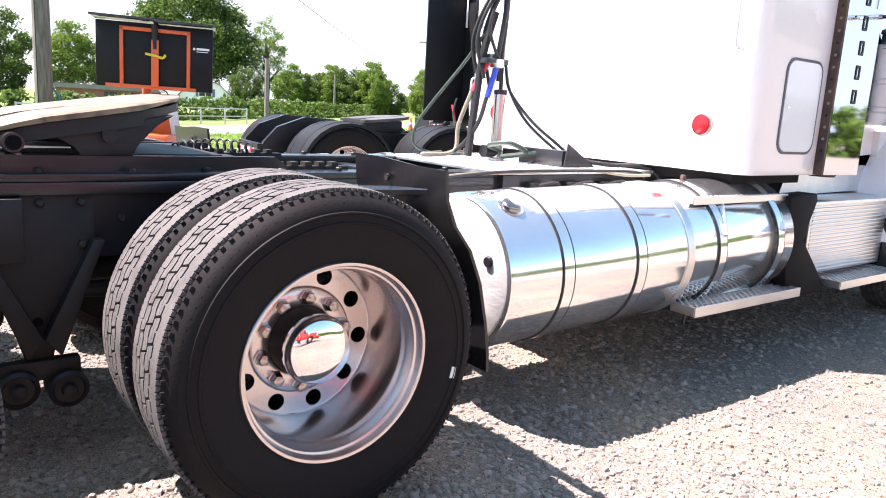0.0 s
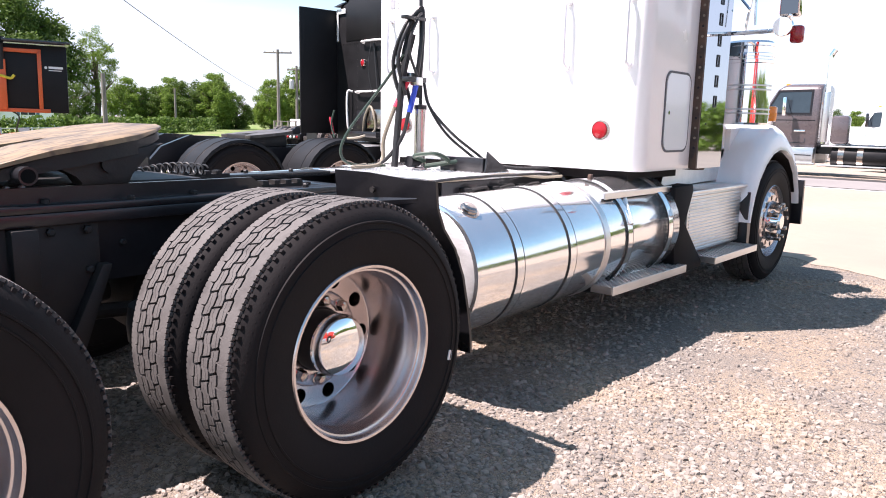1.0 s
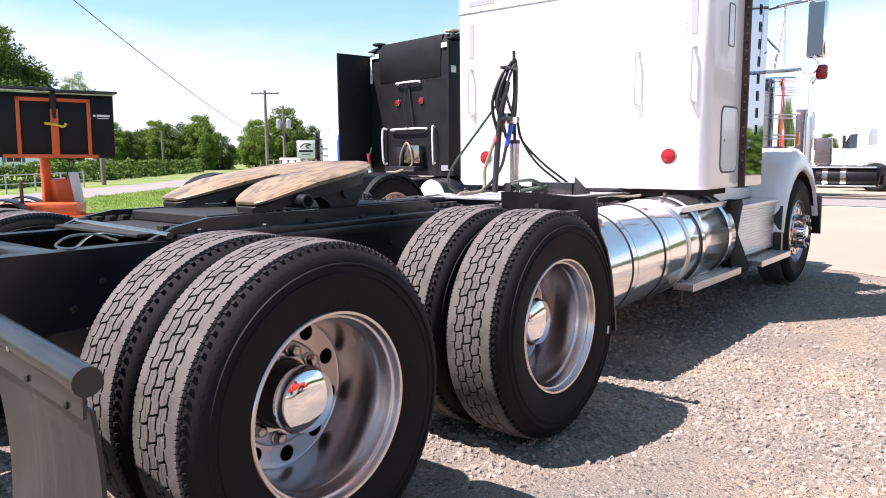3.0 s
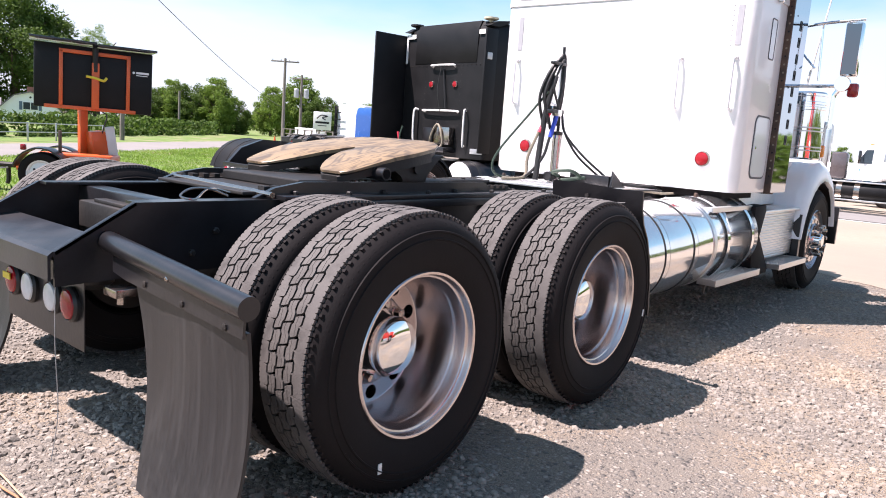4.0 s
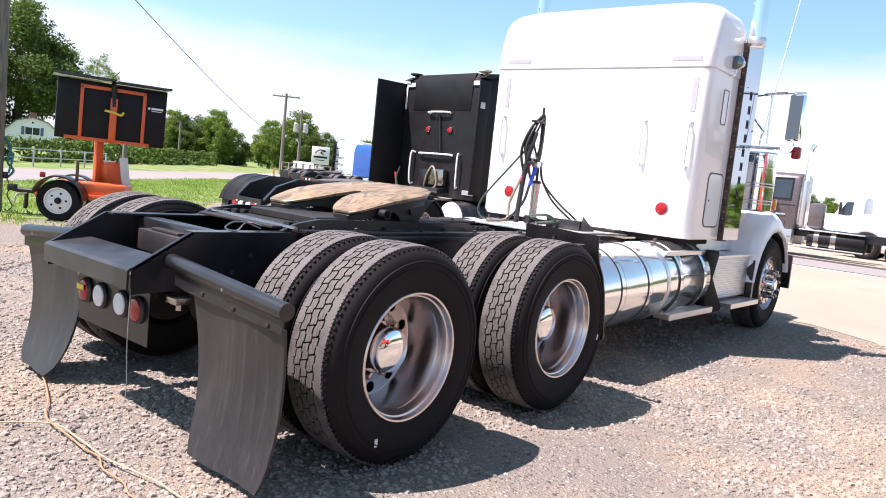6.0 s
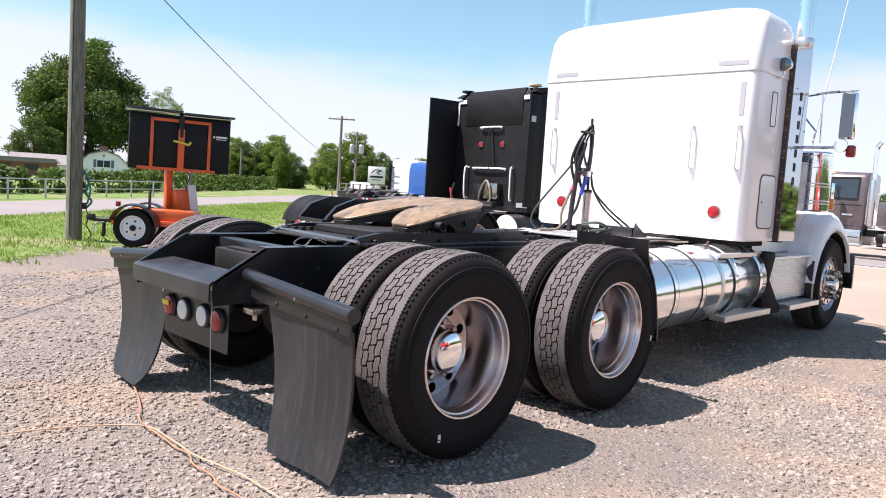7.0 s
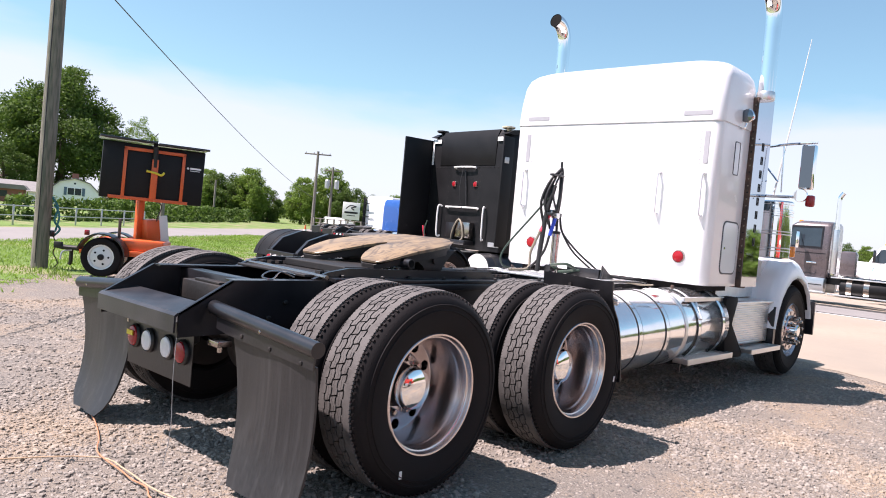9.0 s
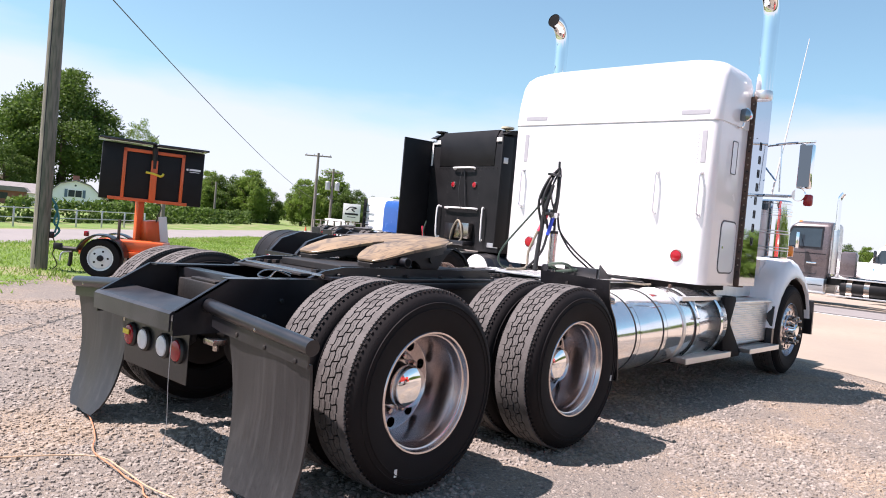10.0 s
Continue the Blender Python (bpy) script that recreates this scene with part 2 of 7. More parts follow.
GREYW = two_tone("grey_pole_wood", (0.21, 0.19, 0.165), (0.13, 0.115, 0.10), 0.4, 0.65, 3, 0.9, 0.5, 22, stretch=(7, 7, 0.5))
BARK = two_tone("bark", (0.12, 0.09, 0.065), (0.07, 0.055, 0.04), 0.4, 0.7, 2, 0.95, 0.8, 12, stretch=(3, 3, 0.6))


def leafy(name, col, var, scale, island, through_light):
    """Leaf green that also lets some light through."""
    m = mat(name, col, 0.75, 0, var, scale, island=island)
    n, l = m.node_tree.nodes, m.node_tree.links
    b, out = n["Principled BSDF"], n["Material Output"]
    tr, mx = n.new("ShaderNodeBsdfTranslucent"), n.new("ShaderNodeMixShader")
    l.new(b.inputs["Base Color"].links[0].from_socket, tr.inputs["Color"])
    mx.inputs[0].default_value = through_light
    l.new(b.outputs[0], mx.inputs[1])
    l.new(tr.outputs[0], mx.inputs[2])
    l.new(mx.outputs[0], out.inputs["Surface"])
    return m


LEAF = leafy("leaves", (0.14, 0.225, 0.03), 0.4, 0.25, 0.5, 0.42)
LEAFD = leafy("dark_leaves", (0.072, 0.127, 0.018), 0.4, 0.25, 0.5, 0.4)
GRASSM = leafy("grass_blades", (0.165, 0.27, 0.036), 0.4, 0.6, 0.6, 0.42)
TURF = two_tone("turf", (0.10, 0.165, 0.028), (0.235, 0.195, 0.115), 0.48, 0.68, 0.5, 0.95, 0.8, 30)
DARKSTRIP = mat("dark_tar", (0.035, 0.032, 0.03), 0.85, 0, 0.25, 1.5, 0.2, 40)
ROADM = mat("worn_pale_asphalt", (0.20, 0.185, 0.175), 0.9, 0, 0.12, 0.4, 0.2, 60)
SAND = two_tone("packed_sandy_hardstanding", (0.29, 0.24, 0.185), (0.24, 0.205, 0.165), 0.45, 0.7, 0.35, 0.9, 0.3, 40)
GRAVEL = gravel("gravel", 1.0)
STONE = mat("gravel_stones", (0.225, 0.199, 0.172), 0.88, 0, 0.5, 3, 0.25, 60, island=0.9)
patches(STONE, (0.31, 0.238, 0.165), 0.52, 0.72, 0.9)
SIDING = mat("white_siding", (0.84, 0.85, 0.86), 0.6, 0, 0.04, 2)
SHINGLE = mat("grey_shingles", (0.20, 0.19, 0.185), 0.9, 0, 0.2, 1.5, 0.3, 8)
BRICKM = mat("brown_brick", (0.24, 0.11, 0.08), 0.9, 0, 0.2, 1.5)
SHUTTER = mat("grey_blue_shutter_paint", (0.10, 0.15, 0.22), 0.6, 0, 0.08, 3)
GLASSD = mat("dark_window_glass", (0.03, 0.04, 0.05), 0.06, 0, 0.2, 2, coat=0.3)
SOLAR = mat("solar_cells", (0.02, 0.022, 0.035), 0.2, 0, 0.2, 3, coat=0.5)
GALV = mat("galvanised_steel", (0.48, 0.49, 0.50), 0.45, 0.7, 0.12, 5)
REFLECT = mat("pale_reflective_tape", (0.36, 0.36, 0.385), 0.4, 0, 0.06, 30)
# near-black that paints the shade inside openings
VOID = mat("unlit_hollow", (0.002, 0.002, 0.002), 0.9)
INK = mat("black_lettering_bars", (0.015, 0.015, 0.018), 0.4)
WHITEB = mat("white_lettering_bars", (0.78, 0.78, 0.78), 0.5)
CREAM = mat("faded_cream_plastic", (0.55, 0.5, 0.36), 0.5)
SEAL = mat("dark_grey_rubber_seal", (0.10, 0.10, 0.11), 0.6)
YELLOW = mat("yellow_plastic", (0.7, 0.55, 0.04), 0.5)


for dull in (RUBBER, BLACKM, INK, VOID):
    dull.node_tree.nodes["Principled BSDF"].inputs["Specular IOR Level"].default_value = 0.22


# ---- mesh helpers ----
def mesh_of(name, bm, material, smooth=True, angle=35):
    bmesh.ops.recalc_face_normals(bm, faces=bm.faces)
    me = bpy.data.meshes.new(name)
    bm.to_mesh(me)
    bm.free()
    for m in (material if isinstance(material, (list, tuple)) else [material]):
        me.materials.append(m)
    if smooth:
        me.shade_smooth()
        me.set_sharp_from_angle(angle=radians(angle))
    return me


def part(name, bm, material, parent, label="", m=None, smooth=True, angle=35):
    ob = new(name, mesh_of(name, bm, material, smooth, angle))
    if parent:
        ob.parent = parent
    if m is not None:
        ob.matrix_basis = m
    return tagged(ob, label)


def thing(name, label, category, m=None, group="", kind=""):
    ob = new(name)
    if m is not None:
        ob.matrix_basis = m
    return tagged(ob, label, category, group, kind)


def box(x0, x1, y0, y1, z0, z1, bev=0.0, bm=None, m=None):
    bm = bm or bmesh.new()
    vs = [bm.verts.new((x, y, z)) for x in (x0, x1) for y in (y0, y1) for z in (z0, z1)]
    fs = [bm.faces.new([vs[i] for i in f]) for f in ((0, 1, 3, 2), (4, 6, 7, 5), (0, 4, 5, 1), (2, 3, 7, 6), (0, 2, 6, 4), (1, 5, 7, 3))]
    if bev:
        es = list({e for f in fs for e in f.edges})
        r = bmesh.ops.bevel(bm, geom=es, offset=bev, segments=2, profile=0.5, affect="EDGES")
        vs = [v for v in set(vs) | set(r["verts"]) if v.is_valid]
    if m is not None:
        bmesh.ops.transform(bm, matrix=m, verts=vs)
    return bm


def prism(poly, axis, a, b, bev=0.0, bm=None):
    """A polygon in the plane across an axis, drawn out from a to b. axis y: (x, z); x: (y, z); z: (x, y)."""
    bm = bm or bmesh.new()
    at = {"y": lambda p, q: (p[0], q, p[1]), "x": lambda p, q: (q, p[0], p[1]), "z": lambda p, q: (p[0], p[1], q)}[axis]
    lo, hi = [bm.verts.new(at(p, a)) for p in poly], [bm.verts.new(at(p, b)) for p in poly]
    n = len(poly)
    fs = [bm.faces.new(lo[::-1]), bm.faces.new(hi)] + [bm.faces.new((lo[i], lo[(i + 1) % n], hi[(i + 1) % n], hi[i])) for i in range(n)]
    if bev:
        bmesh.ops.bevel(bm, geom=list({e for f in fs for e in f.edges}), offset=bev, segments=2, profile=0.5, affect="EDGES")
    return bm


def rings(bm, loops, close_ends=(True, True), closed=False):
    vs = [[bm.verts.new(p) for p in lp] for lp in loops]
    n = len(vs[0])
    pairs = list(zip(vs, vs[1:])) + ([(vs[-1], vs[0])] if closed else [])
    for u, w in pairs:
        for i in range(n):
            bm.faces.new((u[i], u[(i + 1) % n], w[(i + 1) % n], w[i]))
    if not closed:
        if close_ends[0]:
            bm.faces.new(vs[0][::-1])
        if close_ends[1]:
            bm.faces.new(vs[-1])
    return bm


def lathe(profile, segs=48, bm=None, ends=(False, False), axis="y", centre=(0, 0, 0)):
    """A profile of (radius, along) turned round an axis."""
    bm = bm or bmesh.new()
    loops = []
    for r, a in profile:
        lp = []
        for i in range(segs):
            c, s = math.cos(math.tau * i / segs) * r, math.sin(math.tau * i / segs) * r
            p = {"y": (c, a, s), "x": (a, c, s), "z": (c, s, a)}[axis]
            lp.append((p[0] + centre[0], p[1] + centre[1], p[2] + centre[2]))
        loops.append(lp)
    return rings(bm, loops, ends)


def tube(points, r, segs=10, bm=None, smooth=5):
    """A round bar along points, eased through them; r may be a pair for a taper."""
    bm = bm or bmesh.new()
    pts = [Vector(p) for p in points]
    if smooth and len(pts) > 2:
        ext = [2 * pts[0] - pts[1]] + pts + [2 * pts[-1] - pts[-2]]
        out = []
        for i in range(1, len(ext) - 2):
            p0, p1, p2, p3 = ext[i - 1:i + 3]
            for k in range(smooth):
                t = k / smooth
                out.append(0.5 * (2 * p1 + (p2 - p0) * t + (2 * p0 - 5 * p1 + 4 * p2 - p3) * t * t + (3 * p1 - p0 - 3 * p2 + p3) * t ** 3))
        pts = out + [pts[-1]]
    up = Vector((0.13, 0.31, 0.94))
    loops, prev = [], None
    for i, p in enumerate(pts):
        d = (pts[min(i + 1, len(pts) - 1)] - pts[max(i - 1, 0)]).normalized()
        s = d.cross(prev if prev is not None else up)
        if s.length < 1e-4:
            s = d.cross(Vector((1, 0, 0)))
        s.normalize()
        prev = s.cross(d)
        k = i / max(len(pts) - 1, 1)
        rad = r if not isinstance(r, tuple) else r[0] + (r[1] - r[0]) * k
        loops.append([p + (s * math.cos(a) + prev * math.sin(a)) * rad for a in (math.tau * j / segs for j in range(segs))])
    return rings(bm, loops)


def rrect(x0, x1, y0, y1, r, n=5):
    """A rectangle with round corners, anticlockwise."""
    out = []
    for cx, cy, a in ((x1 - r, y1 - r, 0), (x0 + r, y1 - r, 90), (x0 + r, y0 + r, 180), (x1 - r, y0 + r, 270)):
        for i in range(n + 1):
            t = radians(a + 90 * i / n)
            out.append((cx + r * math.cos(t), cy + r * math.sin(t)))
    return out


def frame_of(outer, inner, axis, a, b, bm=None):
    """A flat ring between two outlines of the same count."""
    bm = bm or bmesh.new()
    at = {"y": lambda p, q: (p[0], q, p[1]), "x": lambda p, q: (q, p[0], p[1]), "z": lambda p, q: (p[0], p[1], q)}[axis]
    return rings(bm, [[at(p, a) for p in outer], [at(p, b) for p in outer], [at(p, b) for p in inner], [at(p, a) for p in inner]], closed=True)


def mesh_from(name, verts, faces, material, parent=None, label="", smooth=False):
    me = bpy.data.meshes.new(name)
    me.from_pydata([tuple(v) for v in verts], [], [tuple(f) for f in faces])
    me.materials.append(material)
    if smooth:
        me.shade_smooth()
    ob = new(name, me)
    if parent:
        ob.parent = parent
    return tagged(ob, label)


R_DIR, N_DIR = Vector((0.776, 0.631, 0)), Vector((-0.631, 0.776, 0))


def rn(s, n, z=0.0):
    """A place by its way along the road and its distance across."""
    return R_DIR * s + N_DIR * n + Vector((0, 0, z))


# ---- ground ----
def ground_z(x, y):
    """The lot sinks a hand's depth towards the verge, and the yard falls away past the hardstanding."""
    verge = -0.17 * min(max((N_DIR.x * x + N_DIR.y * y - 2.0) / 3.5, 0.0), 1.0)
    return verge - 0.02 * min(max(x - 19.0, 0.0), 35.0) * min(max((18.0 - y) / 8.0, 0.0), 1.0)


def sheet(name, pts, z, material, label, category="ground"):
    bm = bmesh.new()
    for face in (pts if isinstance(pts[0], list) else [pts]):
        bm.faces.new([bm.verts.new((p[0], p[1], z - 0.015 + ground_z(p[0], p[1]))) for p in face])
    bmesh.ops.remove_doubles(bm, verts=bm.verts, dist=1e-4)
    ob = part(name, bm, material, None, label, smooth=False)
    return tagged(ob, label, category, kind="structure")


def ground_sheet():
    """One sheet to the horizon, finely divided where it slopes."""
    along = [-1800, -300, -120] + list(range(-60, 121, 3)) + [160, 300, 1800]
    across = [-1800, -300, -120] + list(range(-60, 1, 3)) + [2.0, 3.0, 4.0, 5.5, 8.0, 12, 20, 40, 120, 300, 1800]
    pts = [rn(i, j) for i in along for j in across]
    k = len(across)
    faces = [(i * k + j, (i + 1) * k + j, (i + 1) * k + j + 1, i * k + j + 1) for i in range(len(along) - 1) for j in range(k - 1)]
    ob = mesh_from("ground", [(p.x, p.y, ground_z(p.x, p.y) - 0.015) for p in pts], faces, GRAVEL)
    tagged(ob, "grey gravel lot with small crushed stones", "gravel", kind="structure")


ground_sheet()


def wavy(n0, s0, s1, amp, step=0.8):
    out, s = [], s0
    while s < s1:
        out.append(rn(s, n0 + amp * noise.noise(Vector((s * 0.35, n0, 0))) + amp * 0.4 * noise.noise(Vector((s * 1.3, n0, 5))) + amp * 0.45 * noise.noise(Vector((s * 5.1, n0, 9)))))
        s += step
    return out


VERGE = wavy(5.95, -30, 60, 0.9, 0.1)
BACK = [rn(-30 + 0.1 * i, 12.6) for i in range(len(VERGE))]
sheet("grass_verge", [[VERGE[i], VERGE[i + 1], BACK[i + 1], BACK[i]] for i in range(len(VERGE) - 1)], 0.006, TURF, "green roadside grass verge beside the gravel", "grass")
sheet("road", [rn(-300, 11.57), rn(500, 11.57), rn(500, 16.05), rn(-300, 16.05)], 0.012, ROADM, "pale worn asphalt road", "road")
sheet("far_lawn", [rn(-300, 16.05), rn(500, 16.05), rn(500, 200), rn(-300, 200)], 0.008, TURF, "green lawn on the far side of the road", "grass")
edge = [Vector((7.9, 3.0, 0)), Vector((7.75, 0.6, 0)), Vector((7.5, -0.7, 0)), Vector((6.9, -1.7, 0)), Vector((6.3, -2.6, 0)), Vector((5.6, -4.6, 0)), Vector((5.0, -9.0, 0)), Vector((5.0, -60.0, 0))]
rim = []
for a, b in zip(edge, edge[1:]):  # ragged where the gravel spills over it
    for i in range(14):
        p = a.lerp(b, i / 14)
        rim.append((p.x + 0.16 * noise.noise(p * 2.1) + 0.07 * noise.noise(p * 7.3), p.y))
sheet("hardstanding", rim + [(17.4, -60), (17.4, 9), (9, 9)], 0.004, SAND, "pale concrete hardstanding in front of the trucks", "pavement")
sheet("edge_line", [(17.25, -60), (17.42, -60), (17.42, 9), (17.25, 9)], 0.008, PLAST, "worn white line along the hardstanding", "line")
sheet("access_road", [[(17.4, -60), (19.0, -60), (19.0, 9), (17.4, 9)], [(19.0, -60), (20.9, -60), (20.9, 9), (19.0, 9)]], 0.022, ROADM, "grey worn asphalt strip across the yard", "road")
# darker band along the far edge of the access road
sheet("tar_strip", [(20.9, -60), (22.2, -60), (22.2, 9), (20.9, 9)], 0.026, DARKSTRIP, "dark strip beside the access road", "road")
sheet("sandy_yard", [[(22.2, -60), (54.0, -60), (54.0, 9.5), (22.2, 9.5)], [(54.0, -60), (140, -60), (140, 9.5), (54.0, 9.5)]], 0.022, SAND, "pale sandy yard under the far trucks", "ground")


def scatter_stones():
    rng = np.random.default_rng(3)
    ring = [(math.cos(math.tau * i / 5), math.sin(math.tau * i / 5)) for i in range(5)]
    dome_v = np.array([(c, s, 0) for c, s in ring] + [(0.74 * c - 0.22 * s, 0.74 * s + 0.22 * c, 0.66) for c, s in ring] + [(0, 0, 0.95)])
    dome_f = np.array([f for i in range(5) for f in ((i, (i + 1) % 5, 5 + i), ((i + 1) % 5, 5 + (i + 1) % 5, 5 + i), (5 + i, 5 + (i + 1) % 5, 10))])
    areas = [(-3.2, 3.2, -3.6, 1.6, 62000, 0.0055, 0.0185), (3.2, 6.6, -4.6, 0.2, 12000, 0.007, 0.019), (-5.0, 1.6, 1.6, 6.6, 14000, 0.008, 0.021), (-3.2, 4.5, -3.6, 0.8, 700, 0.015, 0.024)]
    vs, fs, base = [], [], 0
    for x0, x1, y0, y1, n, r0, r1 in areas:
        p = np.column_stack((rng.uniform(x0, x1, n), rng.uniform(y0, y1, n), np.full(n, -0.0165)))
        bare = np.array([noise.noise(Vector((u * 0.8, v * 0.8, 3))) + 0.5 * noise.noise(Vector((u * 2.6, v * 2.6, 8))) for u, v in p[:, :2]])
        p = p[bare + 0.15 * rng.standard_normal(n) < 0.27]  # trodden dusty patches carry few stones
        n = len(p)
        a, r = rng.uniform(0, math.tau, n), r0 + (r1 - r0) * rng.uniform(0, 1, n) ** 1.8
        sx, sy, sz = r * rng.uniform(0.75, 1.35, n), r * rng.uniform(0.65, 1.15, n), r * rng.uniform(0.55, 1.05, n)
        v = dome_v[None] * (1 + 0.17 * rng.standard_normal((n, 11, 1)).clip(-1.6, 1.6))
        v = v * np.stack((sx, sy, sz), 1)[:, None, :]
        c, s = np.cos(a)[:, None], np.sin(a)[:, None]
        w = np.stack((v[..., 0] * c - v[..., 1] * s, v[..., 0] * s + v[..., 1] * c, v[..., 2]), -1) + p[:, None, :]
        w[..., 2] += np.array([ground_z(u, v) for u, v in p[:, :2]])[:, None]
        vs.append(w.reshape(-1, 3))
        fs.append((dome_f[None] + (np.arange(n) * 11)[:, None, None] + base).reshape(-1, 3))
        base += n * 11
    ob = mesh_from("gravel_stones", np.concatenate(vs), np.concatenate(fs), STONE)
    tagged(ob, "loose grey crushed stones on the lot", "gravel", kind="stuff")


scatter_stones()


def scatter_grass():
    rng = np.random.default_rng(5)
    n = 60000
    s, q = rng.uniform(-6, 36, n), 4.9 + 6.9 * rng.uniform(0, 1, n) ** 0.85
    keep = np.array([noise.noise(Vector((a * 0.35, 5.0, 0))) * 0.9 + 5.75 + 1.3 * noise.noise(Vector((a * 1.9, b * 1.9, 2))) + 2.2 * max(0.0, noise.noise(Vector((a * 0.9, b * 0.9, 12))) - 0.12) < b for a, b in zip(s, q)])
    s, q = s[keep], q[keep]
    n = len(s)
    x, y = R_DIR.x * s + N_DIR.x * q, R_DIR.y * s + N_DIR.y * q
    h = rng.uniform(0.02, 0.062, n) * np.array([1 + 2.6 * max(0.0, noise.noise(Vector((a * 1.3, b * 1.3, 6)))) for a, b in zip(s, q)])
    a, w, lean = rng.uniform(0, math.tau, n), rng.uniform(0.006, 0.014, n), rng.uniform(0.02, 0.09, n)
    dx, dy = np.cos(a), np.sin(a)
    v = np.empty((n, 4, 3))
    v[:, 0] = np.stack((x - dy * w, y + dx * w, np.zeros(n)), 1)
    v[:, 1] = np.stack((x + dy * w, y - dx * w, np.zeros(n)), 1)
    v[:, 2] = np.stack((x + dy * w * 0.7 + dx * lean * 0.4, y - dx * w * 0.7 + dy * lean * 0.4, h * 0.6), 1)
    v[:, 3] = np.stack((x + dx * lean, y + dy * lean, h), 1)
    v[..., 2] += np.array([ground_z(a, b) for a, b in zip(x, y)])[:, None] - 0.01
    k = np.arange(n)[:, None] * 4
    f = np.concatenate((k + np.array([[0, 1, 2]]), k + np.array([[0, 2, 3]])))
    tagged(mesh_from("grass", v.reshape(-1, 3), f, GRASSM), "long green roadside grass", "grass", kind="stuff")


scatter_grass()


# ---- wheels ----
TYRE_R = 0.496


def tyre_mesh():
    prof = [(0.279, -0.098), (0.288, -0.118), (0.32, -0.132), (0.38, -0.141), (0.398, -0.1415), (0.400, -0.1455), (0.404, -0.1455), (0.406, -0.1415), (0.424, -0.1395), (0.426, -0.144), (0.431, -0.1435), (0.433, -0.139), (0.447, -0.1345), (0.466, -0.121), (0.481, -0.0985), (0.478, -0.088)]
    full = prof + [(r, -a + (0.012 if a > -0.1 and r > 0.45 else 0)) for r, a in prof[::-1]]
    bm = lathe(full + [(0.277, 0.0)], 96)
    bmesh.ops.remove_doubles(bm, verts=bm.verts, dist=1e-5)
    for k in range(100):  # small lugs down the shoulder
        for side in (-1, 1):
            for r0, r1, w0, w1, d in ((0.468, 0.4835, 0.094, 0.111, 0.0), (0.4535, 0.4575, 0.118, 0.1299, 0.3)):
                rows = []
                for u in (k + d, k + d + (0.34 if d == 0 else 0.16)):
                    c, q = math.cos(math.tau * u / 100), math.sin(math.tau * u / 100)
                    rows.append([(r * c, w * side, r * q) for r, w in ((r0, w0), (r0, w1), (r1, w1 - 0.002), (r1, w0))])
                rings(bm, rows)
    return mesh_of("tyre", bm, RUBBER)


def tread_mesh():
    """Two shoulder ribs and three rows of jogged blocks between zigzag grooves."""
    verts, faces = [], []
    turns = 44

    def strip(lo, hi, r0=0.474, r1=TYRE_R):
        """A raised band between two edges, walls all round."""
        base, n = len(verts), len(lo)
        for r in (r0, r1):
            for u, w in lo + hi:
                a = math.tau * u / turns
                c = r - 0.004 * (w / 0.11) ** 2 if r == r1 else r
                verts.append((math.cos(a) * c, w * 0.875 + 0.010, math.sin(a) * c))
        t = base + 2 * n
        for i in range(n - 1):
            faces.append([t + i, t + i + 1, t + n + i + 1, t + n + i])
            faces.append([base + i, base + i + 1, t + i + 1, t + i])
            faces.append([base + n + i, base + n + i + 1, t + n + i + 1, t + n + i])
        for i in (0, n - 1):
            faces.append([base + i, base + n + i, t + n + i, t + i])

    def wave(u):
        u %= 1.0
        return 0.0038 * (-1 if u < 0.38 else 1 if 0.5 < u < 0.88 else (u - 0.44) / 0.06 if u < 0.5 else (0.94 - u) / 0.06)

    for k in range(turns):
        for side in (-1, 1):
            us = [j / 24 for j in range(25)]
            inner = [(k + u, 0.0715 * side + wave(u)) for u in us]
            outer = [(k + u, 0.119 * side * (0.93 if j % 6 == 0 else 1.0)) for j, u in enumerate(us)]
            strip(inner, outer, 0.472)
        for w0, w1, shift in ((-0.0622, -0.0275, 0.0), (-0.0175, 0.0175, 0.42), (0.0275, 0.0622, 0.84)):
            z0, e, sk = k + shift, 0.88, 0.14
            ds = [e * j / 14 for j in range(15)]
            lo = [(z0 + d, w0 + wave(z0 + d)) for d in ds]
            hi = [(z0 + sk + d, w1 + wave(z0 + sk + d)) for d in ds]
            strip(lo, hi, r1=TYRE_R - 0.0022)
            mid = [((a[0] + b[0]) / 2, (a[1] + b[1]) / 2 + 0.0045 * max(-1, min(1, (7 - n) / 1.5))) for n, (a, b) in enumerate(zip(lo, hi))]
            strip(lo, [(u, w - 0.0009) for u, w in mid], TYRE_R - 0.005)
            strip([(u, w + 0.0009) for u, w in mid], hi, TYRE_R - 0.005)
    me = bpy.data.meshes.new("tread")
    me.from_pydata(verts, [], faces)
    me.materials.append(TREAD)
    return me


